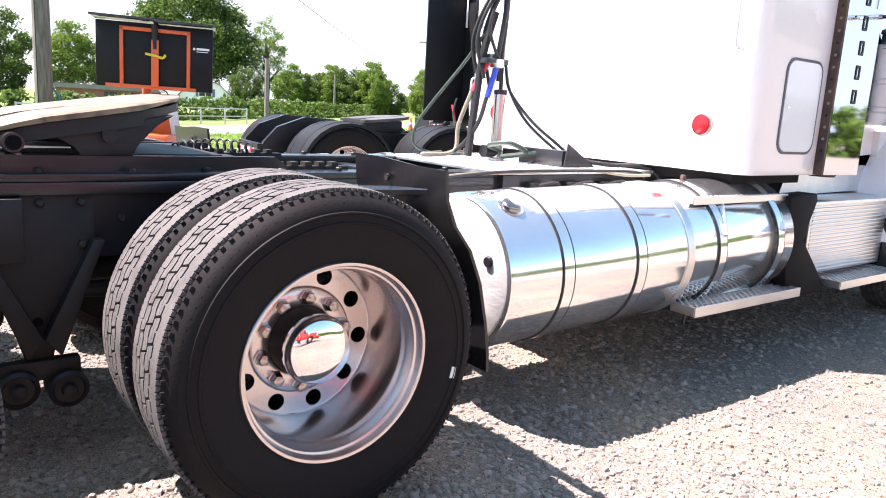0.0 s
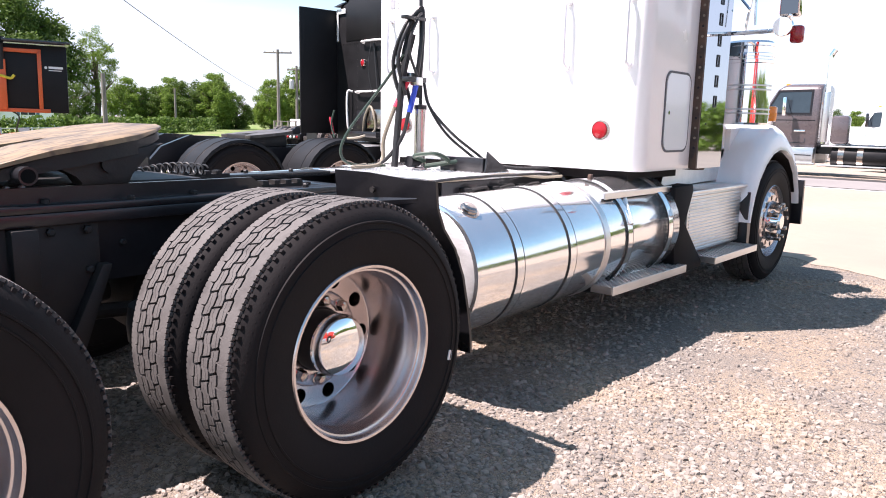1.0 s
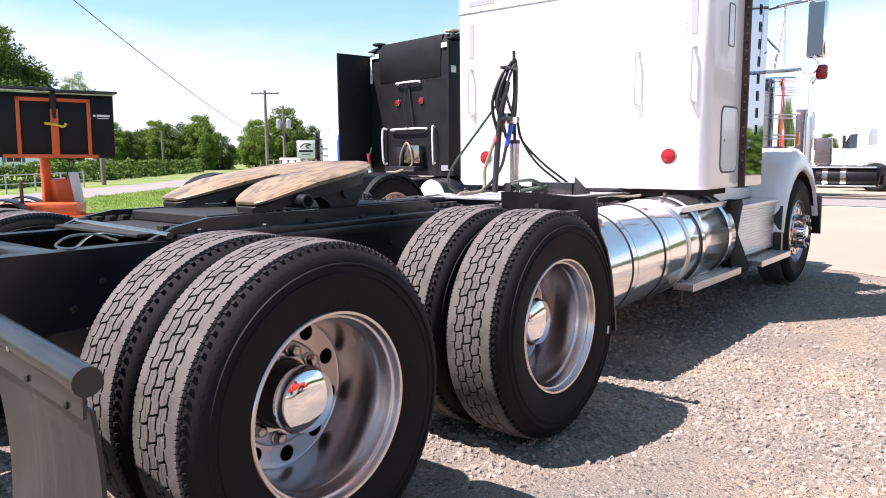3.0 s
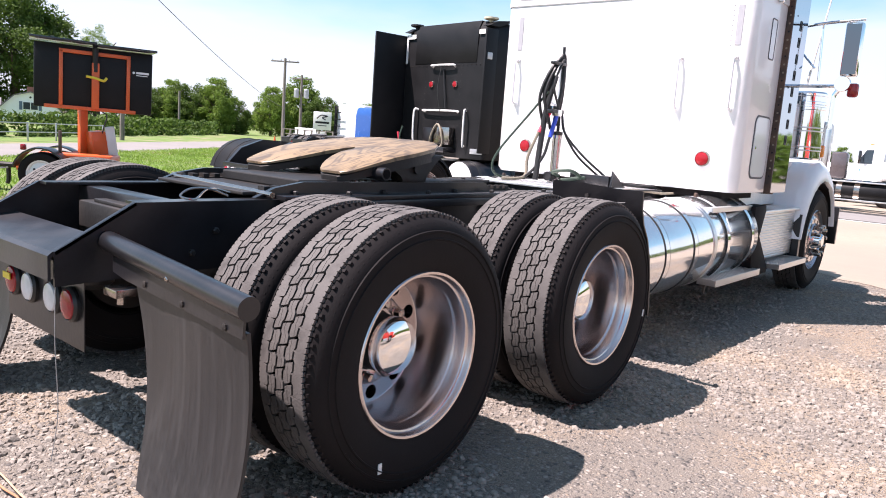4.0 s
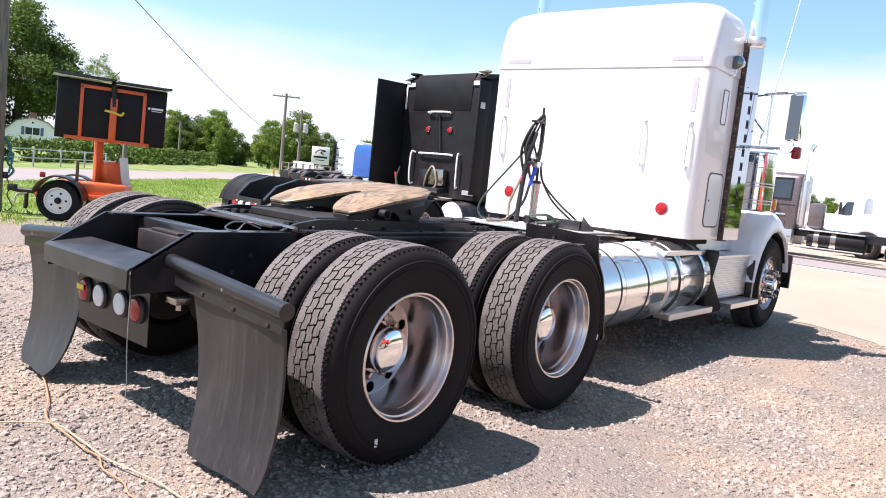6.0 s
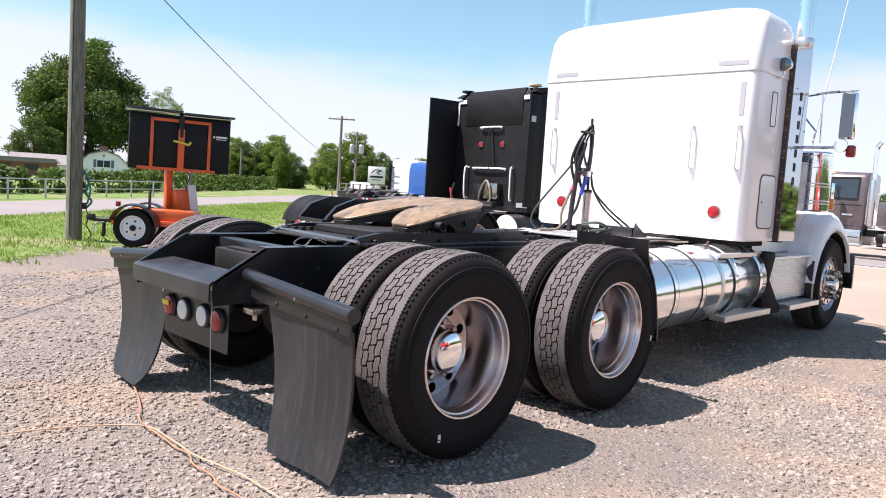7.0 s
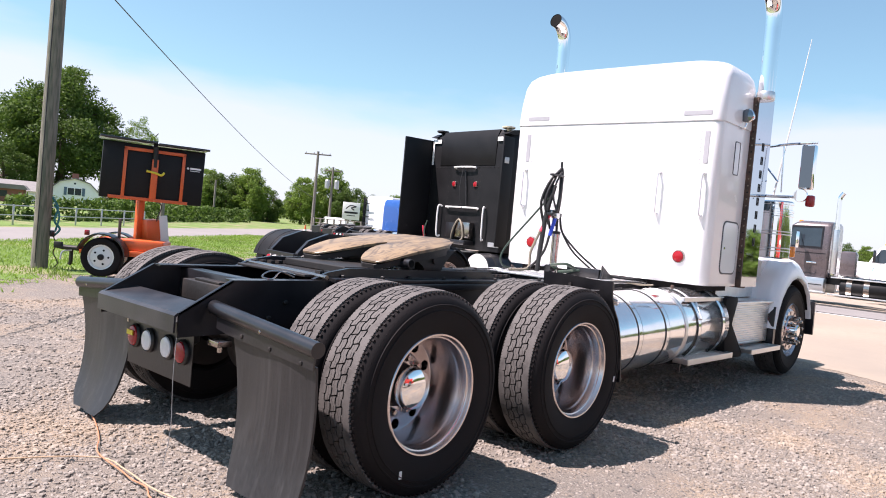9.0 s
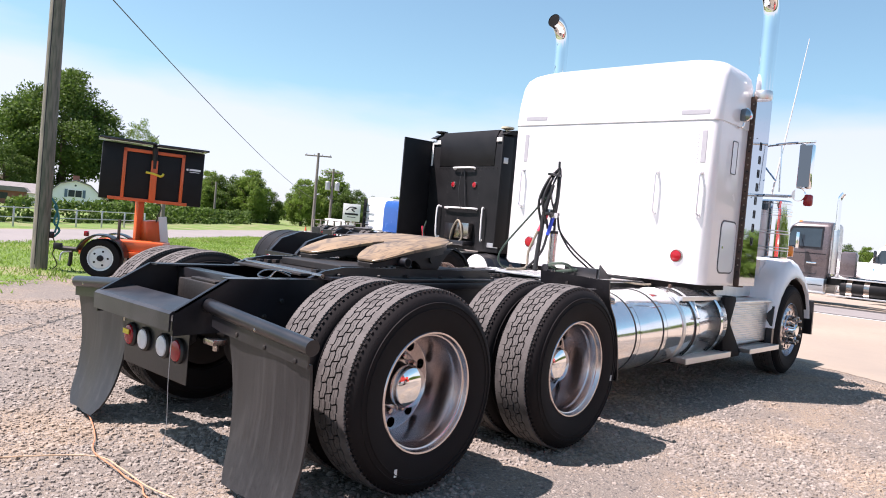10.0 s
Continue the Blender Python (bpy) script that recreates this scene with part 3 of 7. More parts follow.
def disc_with_holes(y, r0, r1, holes, rad, hole_r, thick, bm):
    """A wheel disc whose hand holes go through."""
    n = 24
    for h in range(holes):
        a0 = math.tau * h / holes
        half = math.pi / holes
        face = []
        for i in range(n):
            t = math.tau * i / n
            c, s = math.cos(t), math.sin(t)
            k = 1 / max(abs(c), abs(s))
            # the cell's outline, run in step with the hole's
            pr = (r0 + r1) / 2 + (r1 - r0) / 2 * c * k
            pa = a0 + half * s * k
            hx, hz = rad + hole_r * c, hole_r * s
            hr, ha = math.hypot(hx, hz), a0 + math.atan2(hz, hx)
            face.append(((pr * math.cos(pa), pr * math.sin(pa)), (hr * math.cos(ha), hr * math.sin(ha))))
        loops = [[(p[0][0], y, p[0][1]) for p in face], [(p[1][0], y, p[1][1]) for p in face], [(p[1][0], y + thick, p[1][1]) for p in face]]
        rings(bm, loops, (False, False))
    return bm


def drive_rim():
    bm = lathe([(0.27, 0.10), (0.283, 0.112), (0.28, 0.095), (0.265, 0.07), (0.257, 0.0), (0.262, -0.06), (0.276, -0.085), (0.279, -0.102), (0.290, -0.116), (0.2925, -0.122), (0.289, -0.1265), (0.281, -0.125), (0.2785, -0.120), (0.2765, -0.106), (0.2735, -0.101), (0.2675, -0.099), (0.265, -0.094), (0.2605, -0.062), (0.2585, -0.055), (0.2560, -0.051), (0.2540, -0.044), (0.2495, 0.0), (0.2465, 0.03), (0.2440, 0.09), (0.243, 0.115), (0.241, 0.124), (0.238, 0.126)], 72)
    disc_with_holes(0.126, 0.168, 0.238, 10, 0.2035, 0.0265, 0.03, bm)
    bmesh.ops.remove_doubles(bm, verts=bm.verts, dist=1e-4)
    lathe([(0.168, 0.126), (0.165, 0.118), (0.158, 0.114), (0.112, 0.112), (0.104, 0.116), (0.085, 0.13)], 60, bm)
    return mesh_of("rim", bm, ALURIM, angle=40)


def steer_rim():
    bm = lathe([(0.296, 0.112), (0.272, 0.07), (0.268, -0.06), (0.282, -0.102), (0.290, -0.116), (0.2925, -0.122), (0.288, -0.126), (0.28, -0.112), (0.274, -0.085), (0.268, -0.06), (0.262, -0.07), (0.24, -0.10), (0.214, -0.118)], 60)
    disc_with_holes(-0.118, 0.166, 0.214, 10, 0.191, 0.0205, 0.03, bm)
    bmesh.ops.remove_doubles(bm, verts=bm.verts, dist=1e-4)
    lathe([(0.166, -0.118), (0.16, -0.128), (0.1, -0.132), (0.09, -0.128)], 60, bm)
    return mesh_of("rim", bm, ALURIM, angle=40)


def nut_mesh(long):
    bm = lathe([(0.0245, 0.0), (0.0245, -0.006), (0.0195, -0.008), (0.0195, -0.028 - long), (0.017, -0.034 - long), (0.008, -0.037 - long)], 6, ends=(True, True))
    return mesh_of("lug_nut", bm, NUTM, angle=25)


TYRE, TREADM, RIM, SRIM, NUT, SNUT = tyre_mesh(), tread_mesh(), drive_rim(), steer_rim(), nut_mesh(0), nut_mesh(0.045)
INNER = mesh_of("rim", lathe([(0.282, 0.11), (0.266, 0.07), (0.26, 0.0), (0.25, -0.07), (0.1, -0.09), (0.09, 0.1), (0.25, 0.112)], 48), GRIME)


def hub_meshes():
    bm = lathe([(0.105, 0.125), (0.103, 0.06), (0.098, 0.045), (0.098, 0.02)], 40)
    body = mesh_of("hub", bm, GRIME)
    bm = lathe([(0.098, 0.035), (0.105, 0.03), (0.106, 0.02), (0.101, 0.014), (0.0995, -0.002), (0.095, -0.010), (0.08, -0.0165), (0.058, -0.022), (0.029, -0.0255), (0.004, -0.0265)], 48, ends=(False, True))
    cap = mesh_of("hub_cap", bm, CHROME)
    bm = lathe([(0.09, -0.128), (0.075, -0.15), (0.07, -0.19), (0.055, -0.205), (0.02, -0.21)], 40, ends=(False, True))
    return body, cap, mesh_of("hub_cap", bm, CHROME)


HUB, CAP, SCAP = hub_meshes()


def on(mesh, parent, m=None, name=None, label=""):
    ob = new(name or mesh.name.split(".")[0], mesh)
    ob.parent = parent
    if m is not None:
        ob.matrix_basis = m
    return tagged(ob, label)


def wheel(parent, x, y, z, side, kind="drive", spin=0.0, simple=False):
    """side -1: its outer face looks towards -y."""
    w = on({"steer": SRIM, "inner": INNER}.get(kind, RIM), parent, pose(x, y, z, 0, spin if side < 0 else -spin, 0 if side < 0 else 180), "wheel", "grimy dark inner wheel" if kind == "inner" else "polished aluminium wheel")
    on(TYRE, w, label="black rubber tyre")
    on(TREADM, w, label="dusty grey block tread")
    if kind == "inner":
        return w
    if not simple:
        if kind == "drive":
            on(HUB, w, label="grimy dark hub")
        for i in range(10):
            a = math.tau * (i + 0.5) / 10
            r, yy, me = (0.137, 0.113, NUT) if kind == "drive" else (0.137, -0.13, SNUT)
            on(me, w, pose(r * math.cos(a), yy, r * math.sin(a)))
    on(CAP if kind == "drive" else SCAP, w, label="mirror-bright chrome hub cap")
    return w


# ---- the white tractor unit ----
AX_R, AX_F, AX_S, WZ = 0.033, 1.331, 6.03, 0.488


def rail_poly(tail):
    top = 0.915
    if tail:
        return [(-0.795, 0.64), (-0.795, 0.757), (-0.52, top), (7.0, top), (7.0, 0.65), (-0.46, 0.65)]
    return [(-0.8, 0.65), (-0.8, top), (7.0, top), (7.0, 0.65)]


def handle_bar(y, z0, z1, x, parent, material=CHROME):
    bm = tube([(x, y, z0), (x - 0.04, y, z0 + 0.012), (x - 0.05, y, z0 + 0.05), (x - 0.05, y, z1 - 0.05), (x - 0.04, y, z1 - 0.012), (x, y, z1)], 0.011, 8)
    for z in (z0, z1):
        lathe([(0.02, x), (0.02, x - 0.012), (0.013, x - 0.016)], 12, bm, (True, True), "x", (0, y, z))
    return part("grab_handle", bm, material, parent, "curved white grab handle")


def round_lamp(parent, at, r, lens, axis="x", sign=-1, name="marker_lamp", ring=CHROME, flat=1.0):
    bm = lathe([(r * 1.2, 0), (r * 1.2, sign * 0.012), (r * 1.06, sign * 0.022), (r, sign * 0.018)], 28, axis=axis, centre=at)
    body = part(name, bm, ring, parent, "round lamp in a bright ring")
    bm = lathe([(r, sign * 0.018), (r * 0.93, sign * (0.018 + 0.016 * flat)), (r * 0.7, sign * (0.018 + 0.026 * flat)), (r * 0.4, sign * (0.018 + 0.031 * flat)), (r * 0.05, sign * (0.018 + 0.033 * flat))], 28, ends=(False, True), axis=axis, centre=at)
    part("lens", bm, lens, body, "ribbed lens")
    return body


def loft(sections, n=6):
    """Rounded plan outlines at heights: (z, x0, x1, half width, corner radius)."""
    bm = bmesh.new()
    return rings(bm, [[(p[0], p[1], z) for p in rrect(x0, x1, -hw, hw, r, n)] for z, x0, x1, hw, r in sections])


def build_white_truck():
    t = thing("tractor_truck", "white sleeper-cab tractor truck with chrome stacks parked on gravel", "truck")

    # wheels
    for x in (AX_R, AX_F):
        for side in (-1, 1):
            wz = 0.481 if x < 1 else 0.488
            wheel(t, x, -1.21 if side < 0 else 1.13, wz, side, "drive", 14 if x < 1 else 4)
            wheel(t, x, -0.874 if side < 0 else 0.794, wz, side, "inner", 31)
    for side in (-1, 1):
        wheel(t, AX_S, 0.975 * side, WZ, side, "steer", 9)
    # paper tags left on the sidewalls
    for x, a in ((AX_R, -2.08), (AX_F, -0.21)):
        bm = box(-0.008, 0.008, -0.0015, 0.0015, -0.018, 0.018)
        part("tyre_tag", bm, PLAST, t, "small white paper tag on the sidewall", pose(x + 0.397 * math.cos(a), -1.3535, 0.484 + 0.397 * math.sin(a), 0, -math.degrees(a) + (0 if x > 1 else 60), 0))

    # frame rails, channels open to the inside
    for side in (-1, 1):
        web = prism(rail_poly(True), "y", side * 0.43, side * 0.42)
        for z0, z1 in ((0.905, 0.915), (0.65, 0.66)):
            box(-0.46 if z0 < 0.8 else -0.515, 7.0, *sorted((side * 0.42, side * 0.345)), z0, z1, bm=web)
        prism([(-0.795, 0.757), (-0.52, 0.915), (-0.515, 0.905), (-0.79, 0.747)], "y", *sorted((side * 0.43, side * 0.405)), bm=web)
        part("frame_rail", web, BLACKP, t, "gloss black channel frame rail with a sloped tail", smooth=False)
        # slider and deck strips on the rail with bolt heads
        strip = box(0.1, 2.6, *sorted((side * 0.47, side * 0.35)), 0.907, 0.932, 0.003)
        part("mounting_angle", strip, BLACKP, t, "bolted black mounting angle on the rail")
        for i in range(9):
            part("bolt", lathe([(0.014, 0), (0.014, 0.012), (0.01, 0.016)], 6, ends=(True, True), axis="z", centre=(0.2 + i * 0.27, side * (0.452 if i % 2 else 0.41), 0.932)), GRIME, t)
        part("angle_leg", box(0.1, 2.6, *sorted((side * 0.462, side * 0.471)), 0.865, 0.906, 0.003), BLACKP, t)
        ang = prism([(0.0, 0.92), (0.1, 0.96), (0.25, 0.985), (1.55, 0.985), (1.6, 0.95), (1.6, 0.92)], "y", *sorted((side * 0.40, side * 0.375)))
        part("slider_bracket", ang, BLACKP, t)
        rack = box(0.05, 1.9, *sorted((side * 0.345, side * 0.31)), 0.92, 0.945)
        for i in range(30):
            box(0.08 + i * 0.06, 0.11 + i * 0.06, *sorted((side * 0.35, side * 0.305)), 0.945, 0.962, bm=rack)
        part("slider_rack", rack, GRIME, t, smooth=False)
    for x in (-0.35, 0.66, 2.2, 3.4, 4.6, 6.0):
        bm = box(x, x + 0.09, -0.42, 0.42, 0.70, 0.90, 0.006)
        part("crossmember", bm, BLACKP, t)
    # rear closing channel: bent plate between the rail tails
    bm = prism([(-0.815, 0.662), (-0.815, 0.745), (-0.80, 0.758), (-0.60, 0.785), (-0.60, 0.775), (-0.797, 0.745), (-0.805, 0.737), (-0.805, 0.662)], "y", -0.425, 0.425)
    part("rear_channel", bm, DUSTYB, t, "dusty bent black closing plate", smooth=False)
    bm = box(-0.42, -0.30, -0.26, 0.26, 0.74, 0.85, 0.008)
    box(-0.40, -0.32, -0.10, 0.16, 0.85, 0.865, 0.004, bm)
    part("tow_hitch", bm, GRIME, t)
    # lamp panel hung below the channel
    bm = box(-0.67, -0.665, -0.362, 0.33, 0.377, 0.667, 0.002)
    part("lamp_panel", bm, BLACKP, t, "flat black lamp panel", smooth=False)
    for y, lens in ((0.245, REDL), (0.085, CLEARL), (-0.125, CLEARL), (-0.272, REDL)):
        round_lamp(t, (-0.67, y, 0.535), 0.054, lens, ring=HOSE, name="tail_lamp", flat=0.45)
    bm = box(-0.7085, -0.7045, 0.212, 0.282, 0.540, 0.566)
    part("sticker", bm, YELLOW, t, "faded warning sticker", smooth=False)
    bm = tube([(-0.78, -0.40, 0.72), (-0.786, -0.405, 0.45), (-0.78, -0.41, 0.2), (-0.80, -0.40, 0.02)], 0.0018, 5)
    part("loose_wire", bm, GALV, t, "thin wire hanging to the ground")

    # mudflaps and their hangers
    for side, out, top_in, bot_in, bot_out in ((-1, 1.318, 0.64, 0.76, 1.288), (1, 1.06, 0.44, 0.475, 0.905)):
        bm = tube([(-0.62, side * 0.435, 0.785), (-0.66, side * out, 0.732)], 0.035, 16, smooth=0)
        part("flap_hanger", bm, BLACKP, t, "gloss black tubular flap hanger")
        k = 0.04 / (out - 0.435)
        zt = lambda y: 0.785 - 0.053 * (y - 0.435) / (out - 0.435)
        bm = prism([(side * 0.50, zt(0.5) - 0.03), (side * (out - 0.005), zt(out) - 0.03), (side * (out - 0.01), zt(out) - 0.085), (side * (top_in - 0.04), zt(top_in) - 0.095), (side * 0.50, zt(0.5) - 0.09)], "x", -0.632, -0.624)
        for v in bm.verts:
            v.co.x -= k * (abs(v.co.y) - 0.435)
        part("flap_plate", bm, BLACKP, t, "gloss black hanger plate", smooth=False)
        loops = []
        for i in range(15):
            kk = i / 14
            z = 0.66 - 0.635 * kk
            trim = (0.02 if side < 0 else 0.06) * max(0.0, (kk - 0.78) / 0.22) ** 3
            yin, yout = top_in + (bot_in - top_in) * kk, (out - 0.015) + (bot_out - out + 0.015) * kk
            row_f, row_b = [], []
            for j in range(9):
                q = j / 8
                y = side * (yin + trim + (yout - yin - 2 * trim) * q)
                bow = 0.02 * math.sin(math.pi * kk) - 0.03 * max(0.0, kk - 0.72) - (0.045 if side < 0 else 0.10) * kk ** 2.2 * (1.1 - q * 0.3)
                x = -0.618 - k * (abs(y) - 0.435) + bow + 0.006 * math.sin(7 * q + 3 * kk)
                zz = z + 0.03 * (1 - q) * (1 - kk)
                row_f.append((x, y, zz))
                row_b.append((x + 0.012, y, zz))
            loops.append(row_f + row_b[::-1])
        bm = rings(bmesh.new(), loops)
        part("mudflap", bm, FLAP, t, "scuffed dark grey rubber mudflap")
        for j in range(3):
            y = top_in + 0.1 + 0.24 * j
            if y < out - 0.05:
                bm = lathe([(0.011, 0), (0.011, -0.004), (0.005, -0.006)], 8, ends=(True, True), axis="x", centre=(-0.633 - k * (y - 0.435), side * y, zt(y) - 0.075))
                part("bolt", bm, GRIME, t)
        bm = lathe([(0.009, 0), (0.009, -0.006), (0.005, -0.009)], 6, ends=(True, True), axis="x", centre=(-0.651 - k * 0.4, side * 0.92, zt(0.92) - 0.012))
        part("bolt", bm, NUTM, t)
        bm = box(-0.64, -0.56, *sorted((side * 0.44, side * 0.53)), 0.60, 0.63, 0.004)
        lathe([(0.015, 0), (0.015, 0.05)], 8, bm, (True, True), "z", (-0.6, side * 0.49, 0.57))
        part("clamp", bm, NUTM, t)

    # suspension and axles
    for x in (AX_R, AX_F):
        bm = tube([(x, -1.05, WZ), (x, 1.05, WZ)], 0.065, 16)
        lathe([(0.05, -0.22), (0.17, -0.16), (0.21, -0.02), (0.2, 0.1), (0.12, 0.2), (0.05, 0.24)], 24, bm, (True, True), "y", (x, 0.05, WZ))
        part("drive_axle", bm, GRIME, t, "grimy black axle with its differential")
        for side in (-1, 1):
            bm = lathe([(0.19, -0.12), (0.2, -0.08), (0.2, 0.08), (0.17, 0.1)], 32, ends=(True, True), centre=(x, side * 0.93, WZ))
            part("brake_drum", bm, GRIME, t)
            bm = lathe([(0.07, 0.0), (0.105, 0.03), (0.11, 0.1), (0.1, 0.16), (0.06, 0.18)], 20, ends=(True, True), axis="z", centre=(x - 0.28, side * 0.53, 0.40))
            part("air_bag", bm, HOSE, t)
            bm = tube([(x + 0.42, side * 0.5, 0.5), (x + 0.1, side * 0.5, 0.44), (x - 0.28, side * 0.52, 0.55)], 0.045, 8)
            part("trailing_arm", bm, GRIME, t)
            bm = tube([(x + 0.16, side * 0.5, 0.42), (x + 0.24, side * 0.48, 0.86)], 0.032, 10)
            part("shock_absorber", bm, GRIME, t)
            bm = prism([(x + 0.54, 0.88), (x + 0.86, 0.88), (x + 0.86, 0.66), (x + 0.80, 0.63), (x + 0.72, 0.32), (x + 0.64, 0.32), (x + 0.56, 0.61), (x + 0.54, 0.64)], "y", *sorted((side * 0.431, side * 0.447)), 0.004)
            hb = part("hanger_bracket", bm, GRIME, t, "tapered black suspension bracket")
            for x0, x1 in ((0.50, 0.64), (0.88, 0.74)):
                bm = prism([(x + x0, 0.72), (x + x0 * 0.75 + x1 * 0.25, 0.72), (x + x1 + (0.05 if x1 < 0.7 else -0.05), 0.40), (x + x1, 0.34)], "y", *sorted((side * 0.449, side * 0.50)), 0.005)
                part("bracket_arm", bm, GRIME, hb)
            for px, pz in ((0.61, 0.245), (0.755, 0.225)):
                part("bushing", lathe([(0.062, side * 0.40), (0.062, side * 0.50), (0.05, side * 0.51), (0.045, side * 0.503), (0.024, side * 0.503), (0.022, side * 0.53), (0.012, side * 0.535)], 20, ends=(True, True), centre=(x + px, 0, pz)), GRIME, hb, "round rubber bushing")
            part("slot", lathe([(0.016, side * 0.4472), (0.016, side * 0.4482)], 12, ends=(True, True), centre=(x + 0.68, 0, 0.45)), VOID, hb, smooth=False)
            part("tie_plate", box(x + 0.56, x + 0.80, *sorted((side * 0.42, side * 0.47)), 0.255, 0.325, 0.01), GRIME, hb)
            for dx, z in ((0.58, 0.84), (0.82, 0.84), (0.58, 0.70), (0.82, 0.70), (0.70, 0.84)):
                part("bolt", lathe([(0.015, side * 0.447), (0.015, side * 0.462), (0.009, side * 0.466)], 6, ends=(False, True), centre=(x + dx, 0, z)), GRIME, hb)
    bm = box(0.60, 0.68, -0.50, -0.435, 0.66, 0.86, 0.004)
    part("slotted_bracket", bm, GRIME, t)
    bm = tube([(0.3, 0, 0.5), (1.1, 0, 0.52)], 0.05, 12)
    tube([(1.6, 0, 0.54), (4.2, 0, 0.62)], 0.055, 12, bm)
    part("drive_shaft", bm, GRIME, t)
    for side in (-1, 1):
        bm = tube([(2.2, side * 0.2, 0.6), (1.8, side * 0.2, 0.6)], 0.12, 18, smooth=0)
        part("air_tank", bm, BLACKP, t)

    # fifth wheel: tilted plate with a throat and two sloped horns
    fw = pose(0.84, 0, 1.125, 0, -9.5, 0)
    span = [(0.42, 0.0, 0.19), (0.39, 0.0, 0.28), (0.33, 0.0, 0.36), (0.22, 0.0, 0.43), (0.07, 0.0, 0.453), (0.03, 0.035, 0.455), (-0.08, 0.05, 0.453), (-0.16, 0.075, 0.445), (-0.23, 0.11, 0.432), (-0.29, 0.15, 0.418), (-0.34, 0.195, 0.398), (-0.365, 0.235, 0.365)]

    def plate_half(side, top, thick, shrink, lip):
        loops = []
        for x, yi, yo in span:
            drop = 0.17 * (-0.08 - x) ** 1.25 if x < -0.08 else 0.0
            low = thick * (1 - 0.6 * min(1, (-0.08 - x) * 2.6)) if x < -0.08 else thick * (0.55 if x > 0.3 else 1)
            yo -= shrink
            yi = yi + shrink * 0.6 if yi else 0.0
            ys = [yi, yi + lip, yi * 0.5 + yo * 0.5, yo - lip, yo]
            loops.append([(x - shrink * 0.5, side * y, top - drop - (lip * 0.5 if k in (0, 4) and y else 0)) for k, y in enumerate(ys)] + [(x - shrink * 0.5, side * y, top - low - drop) for y in ys[::-1]])
        return rings(bmesh.new(), loops)

    for side in (-1, 1):
        plate = part("fifth_wheel_plate", plate_half(side, 0.0, 0.02, 0.0, 0.006), STEEL, t, "worn bare steel coupling plate with grease stains", fw)
        part("skirt", plate_half(side, -0.021, 0.05, 0.016, 0.004), GRIME, plate, "black cast skirt")
    for side in (-1, 1):
        bm = prism([(0.86, 0.985), (1.03, 0.985), (1.035, 1.02), (1.09, 1.08), (1.17, 1.128), (0.70, 1.052), (0.80, 1.048), (0.85, 1.02)], "y", *sorted((side * 0.33, side * 0.41)), 0.006)
        part("plate_bracket", bm, GRIME, t, "cast black pedestal")
        bm = tube([(0.955, side * 0.29, 1.055), (0.955, side * 0.425, 1.055)], 0.028, 14)
        part("pivot_pin", bm, GRIME, t)
    bm = tube([(0.665, -0.49, 1.03), (0.665, -0.36, 1.03)], 0.03, 16)
    part("release_stub", bm, BLACKP, t)
    part("stub_mouth", lathe([(0.023, -0.4905), (0.023, -0.4915)], 14, ends=(True, True), centre=(0.665, 0, 1.03)), VOID, t)
    # lower sheet made long and wide to keep sun off the ground below
    bm = box(-0.02, 1.62, -0.342, 0.342, 0.925, 0.94, 0.004)
    box(0.3, 1.38, -0.30, 0.30, 0.941, 0.985, 0.006, bm)
    part("slide_plate", bm, GRIME, t, smooth=False)
    bm = tube([(-0.10, -0.36, 0.925), (-0.16, -0.33, 0.95), (-0.26, -0.35, 0.955), (-0.32, -0.38, 0.93), (-0.27, -0.40, 0.92), (-0.2, -0.35, 0.945), (-0.13, -0.3, 0.95), (-0.04, -0.28, 0.93)], 0.0045, 8)
    part("cable_loop", bm, NUTM, t, "looped grey cable on the frame")
    bm = tube([(0.09, 0.40, 0.945), (0.05, -0.45, 0.935)], 0.013, 12)
    part("cross_bar", bm, NUTM, t, "grey bar across the frame")
    for side in (-1, 1):
        bm = box(0.48, 0.72, *sorted((side * 0.315, side * 0.37)), 0.932, 0.975, 0.004)
        rk = part("slider_stop", bm, BLACKP, t, "toothed slider stop")
        for i in range(5):
            part("bolt", lathe([(0.011, 0), (0.011, 0.012), (0.007, 0.015)], 6, ends=(True, True), axis="z", centre=(0.505 + i * 0.047, side * 0.345, 0.975)), GALV, rk)
    # torque arms and cross tanks, added between the axles to shade the ground
    for side in (-1, 1):
        part("torque_arm", tube([(0.72, side * 0.30, 0.50), (0.12, side * 0.30, 0.45)], 0.03, 10), GRIME, t)
        part("torque_arm", tube([(0.74, side * 0.30, 0.52), (1.32, side * 0.30, 0.48)], 0.03, 10), GRIME, t)
    part("air_tank", tube([(0.70, -0.39, 0.60), (0.70, 0.39, 0.60)], 0.125, 20, smooth=0), GRIME, t, "grimy black air tank added between the rails to block sun")
    part("air_tank", tube([(0.42, -0.39, 0.66), (0.42, 0.39, 0.66)], 0.10, 20, smooth=0), GRIME, t, "grimy black air tank added between the rails to block sun")
    for x, z in ((0.18, 0.80), (0.30, 0.74), (0.42, 0.80), (0.98, 0.78), (1.1, 0.72), (1.22, 0.80), (2.0, 0.78), (-0.2, 0.80), (-0.3, 0.72)):
        part("bolt", lathe([(0.014, -0.43), (0.014, -0.44), (0.009, -0.444)], 6, ends=(False, True), centre=(x, 0, z)), GRIME, t)
    pts = []
    for i in range(120):
        a = i * 0.55
        k = i / 119
